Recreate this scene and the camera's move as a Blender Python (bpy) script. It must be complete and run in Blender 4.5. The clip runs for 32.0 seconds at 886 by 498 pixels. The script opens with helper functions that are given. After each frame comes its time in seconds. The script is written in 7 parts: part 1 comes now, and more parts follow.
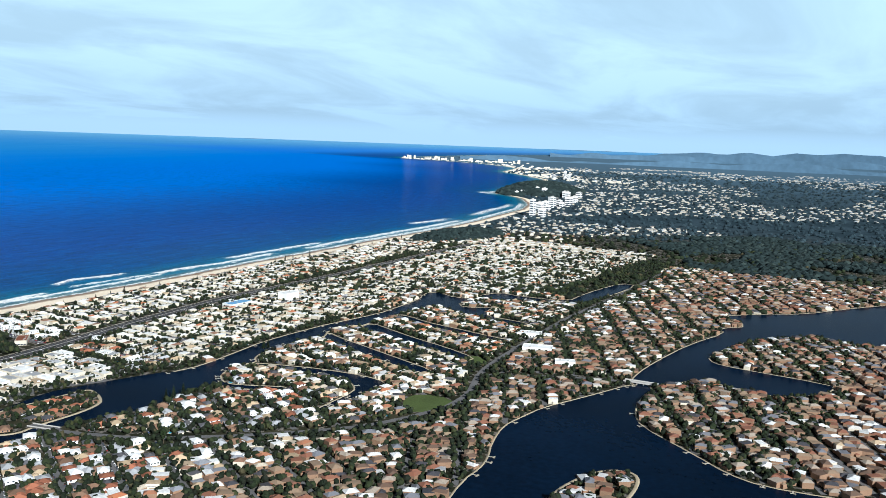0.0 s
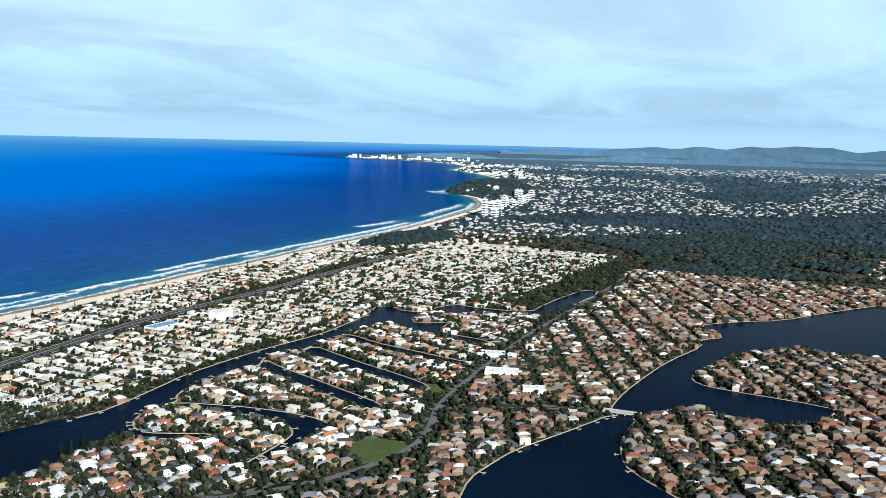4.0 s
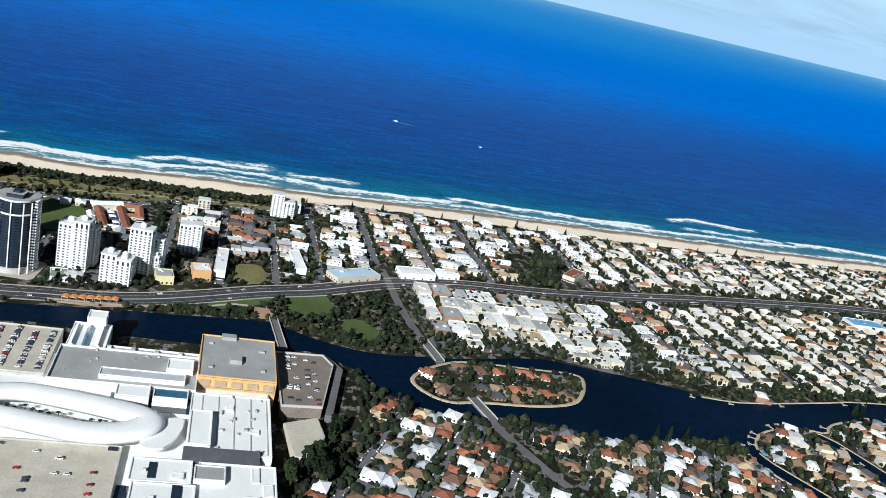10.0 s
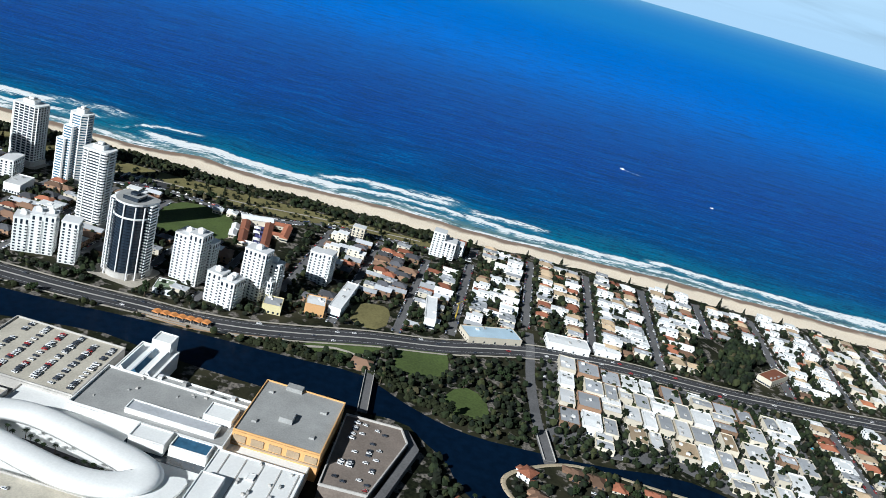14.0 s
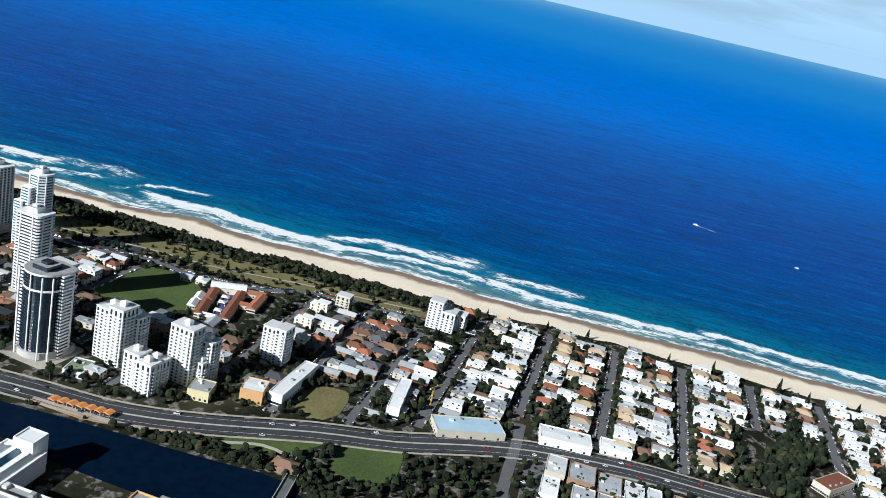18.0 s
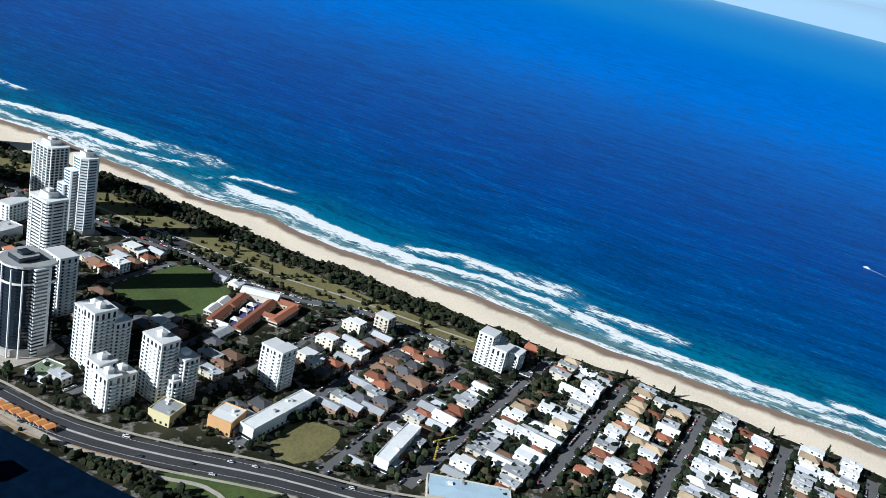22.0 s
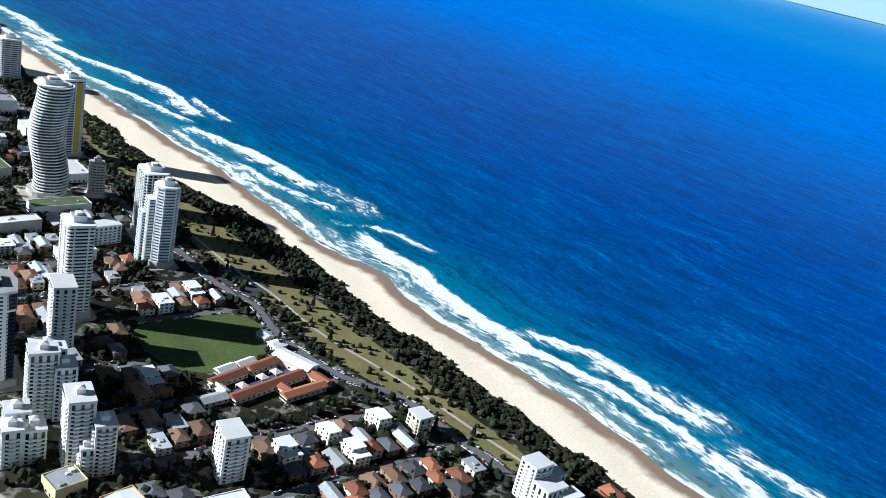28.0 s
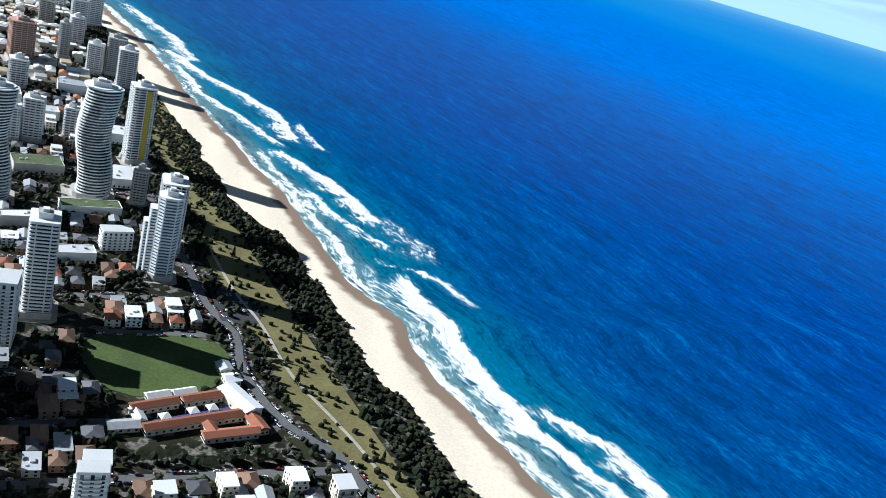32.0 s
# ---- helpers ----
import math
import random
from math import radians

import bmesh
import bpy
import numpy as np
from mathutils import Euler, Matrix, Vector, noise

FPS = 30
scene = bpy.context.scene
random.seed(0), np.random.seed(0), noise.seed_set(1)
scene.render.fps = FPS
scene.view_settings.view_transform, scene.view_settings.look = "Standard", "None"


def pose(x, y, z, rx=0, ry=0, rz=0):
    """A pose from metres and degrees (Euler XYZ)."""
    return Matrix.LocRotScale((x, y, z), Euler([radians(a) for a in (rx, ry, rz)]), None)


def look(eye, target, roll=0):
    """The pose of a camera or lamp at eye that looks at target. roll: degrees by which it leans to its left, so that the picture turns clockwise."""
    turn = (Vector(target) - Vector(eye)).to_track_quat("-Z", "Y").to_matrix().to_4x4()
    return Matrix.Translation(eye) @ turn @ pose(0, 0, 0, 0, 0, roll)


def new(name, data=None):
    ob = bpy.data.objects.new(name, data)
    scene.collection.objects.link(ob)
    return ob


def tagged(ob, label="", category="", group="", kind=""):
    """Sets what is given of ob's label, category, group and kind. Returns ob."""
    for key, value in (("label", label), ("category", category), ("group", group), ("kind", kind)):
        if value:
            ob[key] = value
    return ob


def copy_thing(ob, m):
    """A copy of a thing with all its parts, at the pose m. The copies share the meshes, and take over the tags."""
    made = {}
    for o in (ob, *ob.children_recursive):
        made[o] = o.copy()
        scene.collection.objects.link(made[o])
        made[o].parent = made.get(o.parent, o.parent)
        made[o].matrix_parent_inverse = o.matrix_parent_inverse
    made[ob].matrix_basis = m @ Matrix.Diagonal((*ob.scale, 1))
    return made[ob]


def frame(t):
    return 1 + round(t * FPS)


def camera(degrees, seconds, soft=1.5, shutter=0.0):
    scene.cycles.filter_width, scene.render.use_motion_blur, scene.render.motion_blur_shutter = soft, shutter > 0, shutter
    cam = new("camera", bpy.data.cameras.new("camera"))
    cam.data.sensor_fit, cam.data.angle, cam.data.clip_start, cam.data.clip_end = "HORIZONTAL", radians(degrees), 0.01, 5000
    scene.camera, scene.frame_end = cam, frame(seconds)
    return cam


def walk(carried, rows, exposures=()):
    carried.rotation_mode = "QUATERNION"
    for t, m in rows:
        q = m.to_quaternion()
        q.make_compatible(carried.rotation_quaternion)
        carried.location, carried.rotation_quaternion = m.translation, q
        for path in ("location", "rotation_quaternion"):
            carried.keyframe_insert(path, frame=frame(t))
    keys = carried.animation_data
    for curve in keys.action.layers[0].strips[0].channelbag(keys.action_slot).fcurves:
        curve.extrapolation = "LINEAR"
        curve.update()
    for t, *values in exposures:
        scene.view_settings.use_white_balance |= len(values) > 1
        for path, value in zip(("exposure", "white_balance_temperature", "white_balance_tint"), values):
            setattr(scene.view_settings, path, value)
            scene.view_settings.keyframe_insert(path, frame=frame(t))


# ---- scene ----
# Seconds, eye x, y, z in metres, then heading (degrees left of +y), pitch and lean.
PATH = [
    (0, 14.55, -13.51, 284.19, -149.10, -7.23, 2.11),
    (0.5, 24.04, -29.12, 284.27, -148.41, -7.40, 1.19),
    (1, 33.53, -44.75, 284.40, -148.39, -7.76, 0.63),
    (1.5, 43.02, -60.36, 284.66, -148.99, -8.08, 0.77),
    (2, 52.49, -75.89, 284.97, -149.95, -8.15, 1.22),
    (2.5, 61.86, -91.20, 285.27, -150.90, -8.03, 1.75),
    (3, 71.08, -106.13, 285.50, -151.68, -7.60, 1.59),
    (3.5, 80.11, -120.54, 285.59, -152.36, -7.27, 1.17),
    (5.5, 115.50, -175.74, 285.46, -151.03, -8.07, 3.53),
    (6, 124.74, -189.30, 285.43, -144.76, -8.57, 4.57),
    (6.5, 134.44, -202.74, 285.44, -129.51, -8.80, 6.02),
    (7, 144.59, -216.27, 285.55, -120.89, -9.61, 7.26),
    (7.5, 155.22, -229.93, 285.81, -118.25, -11.28, 10.23),
    (8, 166.27, -243.65, 286.10, -114.95, -13.73, 13.25),
    (8.5, 177.60, -257.42, 286.23, -111.75, -15.75, 15.03),
    (9, 189.20, -271.16, 286.23, -109.96, -16.63, 15.13),
    (9.5, 200.72, -285.37, 286.23, -107.71, -17.11, 14.26),
    (10, 212.16, -299.60, 286.18, -105.89, -17.40, 13.09),
    (10.5, 223.64, -313.80, 286.06, -103.90, -18.51, 13.43),
    (11, 235.51, -327.66, 285.91, -102.48, -20.48, 16.92),
    (11.5, 248.14, -340.95, 285.76, -101.13, -22.44, 19.84),
    (12, 261.31, -353.83, 285.62, -99.97, -23.03, 21.58),
    (12.5, 274.80, -366.49, 285.55, -98.88, -22.98, 22.85),
    (13, 288.58, -378.85, 285.63, -96.59, -22.07, 21.70),
    (13.5, 302.60, -390.92, 285.90, -92.21, -20.54, 18.67),
    (14, 316.96, -402.65, 286.26, -88.03, -19.05, 15.76),
    (14.5, 331.57, -414.12, 286.58, -85.51, -18.07, 13.57),
    (15, 346.28, -425.49, 286.78, -84.29, -17.41, 13.11),
    (15.5, 361.21, -436.72, 286.88, -83.02, -16.91, 12.54),
    (17.5, 424.05, -482.44, 287.13, -80.19, -17.07, 11.59),
    (18, 439.45, -492.88, 287.32, -79.20, -17.41, 12.81),
    (18.5, 455.00, -502.77, 287.64, -77.58, -17.35, 13.47),
    (19, 470.77, -512.18, 288.09, -75.68, -17.28, 14.01),
    (19.5, 486.70, -521.16, 288.52, -73.83, -17.53, 14.42),
    (20, 502.89, -529.72, 288.87, -71.86, -18.07, 14.83),
    (20.5, 519.24, -537.95, 289.12, -70.12, -18.85, 15.22),
    (21, 535.79, -545.79, 289.32, -69.01, -19.55, 15.38),
    (21.5, 552.62, -553.11, 289.52, -67.81, -19.93, 14.95),
    (22, 569.58, -560.01, 289.77, -66.26, -19.88, 13.69),
    (22.5, 586.65, -566.56, 290.11, -64.44, -19.58, 11.87),
    (23, 603.89, -572.68, 290.52, -62.27, -19.63, 9.71),
    (23.5, 621.30, -578.36, 290.94, -60.23, -19.93, 8.24),
    (24, 638.89, -583.60, 291.31, -59.18, -20.20, 7.42),
    (24.5, 656.64, -588.46, 291.58, -58.94, -20.45, 6.84),
    (26.5, 727.63, -607.62, 292.40, -53.18, -19.96, 7.61),
    (27, 745.53, -612.04, 292.52, -47.74, -20.10, 9.98),
    (27.5, 763.58, -615.90, 292.48, -45.06, -20.64, 11.23),
    (28, 781.79, -619.05, 292.33, -43.20, -20.84, 13.44),
    (28.5, 800.08, -621.63, 292.12, -41.28, -21.26, 15.30),
    (29, 818.39, -623.95, 291.84, -39.60, -21.63, 16.55),
    (29.5, 836.75, -625.75, 291.50, -37.87, -22.27, 17.00),
    (30, 855.12, -627.15, 291.16, -35.93, -22.65, 16.69),
    (30.5, 873.50, -628.17, 290.83, -33.95, -22.60, 16.32),
    (31, 891.86, -628.95, 290.54, -32.15, -22.10, 16.25),
    (31.5, 910.24, -629.59, 290.31, -30.39, -21.29, 16.15),
    (32, 928.63, -630.21, 290.12, -29.46, -20.26, 16.00)]



def aim(x, y, z, heading, pitch, lean):
    h, p = radians(heading), radians(pitch)
    way = Vector((-math.sin(h) * math.cos(p), math.cos(h) * math.cos(p), math.sin(p)))
    return look((x, y, z), Vector((x, y, z)) + way * 100, lean)


cam = camera(53.66, 32.0, soft=0.6)
walk(cam, [(r[0], aim(*r[1:])) for r in PATH], [(0, 0.56, 5550, 8), (7, 0.54, 5550, 8), (11, 0.42, 5550, 8), (21, 0.42, 5400, 8), (27, 0.68, 5300, 8), (30, 0.76, 5300, 8), (32, 0.78, 5300, 8)])

# ---- sky and sun: a clear winter afternoon, sun low in the north-west ----
SUN_EL = 28.0
SUN_WAY = Vector((0.85, -0.527, 0)).normalized()
sun_dir = Vector((-SUN_WAY.x * math.cos(radians(SUN_EL)), -SUN_WAY.y * math.cos(radians(SUN_EL)), math.sin(radians(SUN_EL))))
sun = new("sun", bpy.data.lights.new("sun", "SUN"))
sun.data.energy, sun.data.angle, sun.data.color = 5.0, radians(0.53), (1.0, 0.94, 0.83)
sun.matrix_world = look(sun_dir * 1000, (0, 0, 0))

world = bpy.data.worlds.new("sky")
scene.world = world
world.use_nodes = True
wt = world.node_tree
wt.nodes.clear()


def link(tree, a, b):
    tree.links.new(a, b)


def node(tree, kind, **kw):
    n = tree.nodes.new(kind)
    for k, v in kw.items():
        if k in n.inputs:
            n.inputs[k].default_value = v
    return n


def calc(tree, op, a, b=None, c=None, clamp=False):
    n = tree.nodes.new("ShaderNodeMath")
    n.operation, n.use_clamp = op, clamp
    for i, v in enumerate((a, b, c)):
        if v is None:
            continue
        if isinstance(v, (int, float)):
            n.inputs[i].default_value = v
        else:
            tree.links.new(v, n.inputs[i])
    return n.outputs[0]


def ramp01(tree, v, lo, hi):
    n = tree.nodes.new("ShaderNodeMapRange")
    n.interpolation_type = "SMOOTHSTEP"
    n.inputs["From Min"].default_value, n.inputs["From Max"].default_value = lo, hi
    tree.links.new(v, n.inputs["Value"])
    return n.outputs["Result"]


def mixed(tree, f, a, b):
    n = tree.nodes.new("ShaderNodeMix")
    n.data_type = "RGBA"
    for i, v in ((0, f), (6, a), (7, b)):
        if isinstance(v, (int, float)):
            n.inputs[i].default_value = v
        elif isinstance(v, tuple):
            n.inputs[i].default_value = (*v, 1)
        else:
            tree.links.new(v, n.inputs[i])
    return n.outputs[2]


sky = wt.nodes.new("ShaderNodeTexSky")
sky.sky_type, sky.sun_disc = "NISHITA", False
sky.sun_elevation = radians(SUN_EL)
sky.sun_rotation = math.atan2(sun_dir.x, sun_dir.y)
sky.altitude, sky.air_density, sky.dust_density, sky.ozone_density = 300, 1.0, 0.1, 4.0
# Thin high cloud drifts in long streaks over the whole sky.
co = wt.nodes.new("ShaderNodeTexCoord")
sep = wt.nodes.new("ShaderNodeSeparateXYZ")
link(wt, co.outputs["Generated"], sep.inputs[0])
up = calc(wt, "ADD", calc(wt, "MAXIMUM", sep.outputs[2], 0.0), 0.12)
comb = wt.nodes.new("ShaderNodeCombineXYZ")
link(wt, calc(wt, "DIVIDE", sep.outputs[0], up), comb.inputs[0])
link(wt, calc(wt, "MULTIPLY", calc(wt, "DIVIDE", sep.outputs[1], up), 0.55), comb.inputs[1])
cl = node(wt, "ShaderNodeTexNoise", Scale=0.9, Detail=6.0, Roughness=0.58, Distortion=0.6)
link(wt, comb.outputs[0], cl.inputs["Vector"])
low_sky = calc(wt, "SUBTRACT", 1.0, ramp01(wt, sep.outputs[2], 0.15, 0.24))
haze = calc(wt, "SUBTRACT", 1.0, ramp01(wt, sep.outputs[2], 0.0, 0.07))
cover = calc(wt, "MAXIMUM", haze, calc(wt, "MULTIPLY", calc(wt, "ADD", calc(wt, "MULTIPLY", ramp01(wt, cl.outputs[0], 0.36, 0.66), 0.26), 0.74), calc(wt, "ADD", low_sky, 0.03), clamp=True))
low_air = mixed(wt, ramp01(wt, sep.outputs[2], -0.01, 0.11), (29.0, 40.5, 49.0), (37.5, 49.5, 55.0))
clear = mixed(wt, 0.3, sky.outputs[0], (0.0, 0.0, 0.0))
veil = mixed(wt, cover, clear, low_air)
bg = node(wt, "ShaderNodeBackground", Strength=0.0125)
link(wt, veil, bg.inputs[0])
link(wt, bg.outputs[0], wt.nodes.new("ShaderNodeOutputWorld").inputs[0])

# ---- materials ----


def surface(name, colour, rough=0.8, var=0.25, grain=0.6, big=14.0, spec=0.3, metal=0.0, bump=0.0, own=0.0, where="Object"):
    """A painted or natural surface: grain and larger stains, and, with own, a tone for each object."""
    m = bpy.data.materials.new(name)
    m.use_nodes = True
    t = m.node_tree
    b = t.nodes["Principled BSDF"]
    b.inputs["Roughness"].default_value = rough
    b.inputs["Metallic"].default_value = metal
    b.inputs["Specular IOR Level"].default_value = spec
    if where == "Object":
        v = t.nodes.new("ShaderNodeTexCoord").outputs["Object"]
    else:
        v = t.nodes.new("ShaderNodeNewGeometry").outputs["Position"]
    n1 = node(t, "ShaderNodeTexNoise", Scale=1.0 / grain, Detail=4.0)
    n2 = node(t, "ShaderNodeTexNoise", Scale=1.0 / big, Detail=3.0)
    link(t, v, n1.inputs["Vector"])
    link(t, v, n2.inputs["Vector"])
    f = calc(t, "ADD", calc(t, "MULTIPLY", n1.outputs[0], 0.5), calc(t, "MULTIPLY", n2.outputs[0], 0.5))
    if own:
        r = t.nodes.new("ShaderNodeObjectInfo").outputs["Random"]
        f = calc(t, "ADD", f, calc(t, "MULTIPLY", calc(t, "SUBTRACT", r, 0.5), own))
    f = ramp01(t, f, 0.25, 0.75)
    dark = tuple(c * (1 - var) for c in colour)
    light = tuple(min(1.0, c * (1 + var)) for c in colour)
    link(t, mixed(t, f, dark, light), b.inputs["Base Color"])
    if bump:
        bp = node(t, "ShaderNodeBump", Strength=bump, Distance=0.3)
        link(t, n1.outputs[0], bp.inputs["Height"])
        link(t, bp.outputs[0], b.inputs["Normal"])
    return m


WHITE = surface("white_paint", (0.80, 0.80, 0.78), 0.6, 0.08, own=0.3)
CREAM = surface("cream_render", (0.62, 0.56, 0.45), 0.8, 0.15, own=0.5)
BRICK = surface("brown_brickwork", (0.26, 0.16, 0.10), 0.85, 0.25, own=0.5)
R_WHITE = surface("white_metal_roof", (0.83, 0.83, 0.82), 0.5, 0.10, 1.5, 9, own=0.4)
R_GREY = surface("grey_metal_roof", (0.42, 0.43, 0.45), 0.5, 0.2, 1.5, 9, own=0.8)
R_DARK = surface("charcoal_roof", (0.10, 0.10, 0.11), 0.6, 0.3, 1.5, 9, own=0.8)
R_RED = surface("terracotta_tiles", (0.30, 0.115, 0.065), 0.8, 0.3, 0.7, 7, own=0.9)
R_BROWN = surface("brown_tiles", (0.19, 0.115, 0.075), 0.8, 0.3, 0.7, 7, own=0.8)
R_TAN = surface("tan_tiles", (0.47, 0.355, 0.23), 0.8, 0.25, 0.7, 7, own=0.8)
GLASS = surface("dark_window_glass", (0.02, 0.03, 0.045), 0.12, 0.3, 3, 9, spec=0.6)
BLUEGLASS = surface("blue_window_glass", (0.05, 0.13, 0.22), 0.12, 0.3, 3, 9, spec=0.6)
PALE = surface("off_white_paint", (0.66, 0.66, 0.66), 0.6, 0.12, own=0.4)
CONC = surface("pale_concrete", (0.46, 0.44, 0.41), 0.85, 0.2, 1.0, 12)
DECK = surface("weathered_roof_deck", (0.50, 0.46, 0.38), 0.85, 0.2, 1.0, 12)
GREYDECK = surface("grey_roof_sheet", (0.33, 0.33, 0.32), 0.7, 0.2, 1.0, 12)
ORANGE = surface("orange_painted_wall", (0.66, 0.38, 0.15), 0.7, 0.15)
PALEBLUE = surface("pale_blue_roof", (0.45, 0.58, 0.68), 0.6, 0.15)
BLUE = surface("blue_painted_roof", (0.14, 0.34, 0.58), 0.6, 0.15)
YELLOW = surface("yellow_panel", (0.62, 0.45, 0.05), 0.6, 0.1)
PINK = surface("pink_render", (0.48, 0.30, 0.24), 0.8, 0.1)
ASPHALT = surface("asphalt", (0.05, 0.05, 0.054), 0.9, 0.3, 1.2, 20, where="Position")
STREET = surface("worn_asphalt", (0.13, 0.128, 0.13), 0.9, 0.3, 1.2, 20, where="Position")
PAVE = surface("concrete_paving", (0.42, 0.38, 0.32), 0.9, 0.25, 1.2, 20, where="Position")
EARTH = surface("bare_earth", (0.40, 0.26, 0.15), 0.95, 0.3, 2, 20, where="Position")
LAWN = surface("mown_grass", (0.070, 0.100, 0.026), 0.95, 0.35, 2, 30, where="Position")
DRYLAWN = surface("dry_grass", (0.17, 0.15, 0.06), 0.95, 0.35, 2, 25, where="Position")
REVET = surface("sandy_revetment", (0.42, 0.35, 0.24), 0.9, 0.25, 1.2, 20, where="Position")
LEAF = surface("dark_foliage", (0.012, 0.020, 0.007), 0.8, 0.5, 0.8, 5, 0.15, own=1.0)
LEAF2 = surface("coastal_scrub", (0.020, 0.024, 0.011), 0.85, 0.5, 1.5, 14, 0.12, where="Position")
PINE = surface("pine_needles", (0.012, 0.020, 0.010), 0.85, 0.4, 0.8, 5, 0.1, own=0.8)
BARK = surface("bark", (0.10, 0.075, 0.05), 0.9, 0.3)
CARW = surface("white_car_paint", (0.75, 0.75, 0.75), 0.3, 0.05, spec=0.5)
CARD = surface("dark_car_paint", (0.06, 0.065, 0.08), 0.3, 0.1, spec=0.5, own=0.8)
CARR = surface("red_car_paint", (0.40, 0.03, 0.03), 0.3, 0.1, spec=0.5)
RUBBER = surface("black_rubber", (0.02, 0.02, 0.02), 0.9, 0.1)
POOL = surface("pool_water", (0.05, 0.40, 0.62), 0.15, 0.1, spec=0.5)
CANAL = surface("dark_canal_water", (0.0025, 0.009, 0.024), 0.25, 0.4, 6.0, 120.0, 0.012, bump=0.10, where="Position")
TRACKS = surface("orange_construction_netting", (0.62, 0.26, 0.08), 0.8, 0.15)


def upright(t):
    c = t.nodes.new("ShaderNodeCombineXYZ")
    c.inputs[2].default_value = 1.0
    return c.outputs[0]


def land_material():
    """Gardens, verges and paving mixed at the size of lots; far out, haze is painted in as blue."""
    m = bpy.data.materials.new("garden_ground")
    m.use_nodes = True
    t = m.node_tree
    b = t.nodes["Principled BSDF"]
    b.inputs["Roughness"].default_value = 0.95
    b.inputs["Specular IOR Level"].default_value = 0.1
    p = t.nodes.new("ShaderNodeNewGeometry").outputs["Position"]
    out = []
    for s in (9.0, 2.5, 60.0):
        n = node(t, "ShaderNodeTexNoise", Scale=1.0 / s, Detail=4.0)
        link(t, p, n.inputs["Vector"])
        out.append(n.outputs[0])
    green = mixed(t, ramp01(t, out[1], 0.3, 0.7), (0.004, 0.006, 0.003), (0.018, 0.021, 0.010))
    pave = mixed(t, ramp01(t, out[1], 0.3, 0.7), (0.05, 0.047, 0.044), (0.24, 0.215, 0.185))
    dry = mixed(t, ramp01(t, out[2], 0.4, 0.7), green, (0.046, 0.043, 0.025))
    town = mixed(t, ramp01(t, out[0], 0.52, 0.58), dry, pave)
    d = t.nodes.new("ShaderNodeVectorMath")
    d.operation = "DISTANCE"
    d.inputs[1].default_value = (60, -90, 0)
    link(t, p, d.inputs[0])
    # Past the town the ground turns blue: distance haze put into its colour.
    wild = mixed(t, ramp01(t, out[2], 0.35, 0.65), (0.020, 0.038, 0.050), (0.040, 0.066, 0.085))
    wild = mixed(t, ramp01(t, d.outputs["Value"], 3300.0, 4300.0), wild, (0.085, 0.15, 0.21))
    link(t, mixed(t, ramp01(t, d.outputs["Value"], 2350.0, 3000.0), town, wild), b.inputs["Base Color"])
    link(t, upright(t), b.inputs["Normal"])
    return m


def sand_material():
    m = bpy.data.materials.new("beach_sand")
    m.use_nodes = True
    t = m.node_tree
    b = t.nodes["Principled BSDF"]
    a = t.nodes.new("ShaderNodeAttribute")
    a.attribute_name = "shore"
    p = t.nodes.new("ShaderNodeNewGeometry").outputs["Position"]
    n = node(t, "ShaderNodeTexNoise", Scale=0.05, Detail=5.0)
    link(t, p, n.inputs["Vector"])
    n2 = node(t, "ShaderNodeTexNoise", Scale=0.6, Detail=4.0)
    link(t, p, n2.inputs["Vector"])
    d = calc(t, "ADD", a.outputs["Fac"], calc(t, "MULTIPLY", calc(t, "SUBTRACT", n.outputs[0], 0.5), 20.0))
    wet = ramp01(t, d, -19.0, -9.0)
    dry = mixed(t, ramp01(t, n2.outputs[0], 0.3, 0.7), (0.82, 0.69, 0.52), (0.92, 0.81, 0.65))
    link(t, mixed(t, wet, dry, (0.27, 0.19, 0.135)), b.inputs["Base Color"])
    link(t, calc(t, "SUBTRACT", 0.95, calc(t, "MULTIPLY", wet, 0.4)), b.inputs["Roughness"])
    b.inputs["Specular IOR Level"].default_value = 0.2
    bp = node(t, "ShaderNodeBump", Strength=0.15, Distance=0.3)
    link(t, n2.outputs[0], bp.inputs["Height"])
    link(t, bp.outputs[0], b.inputs["Normal"])
    return m


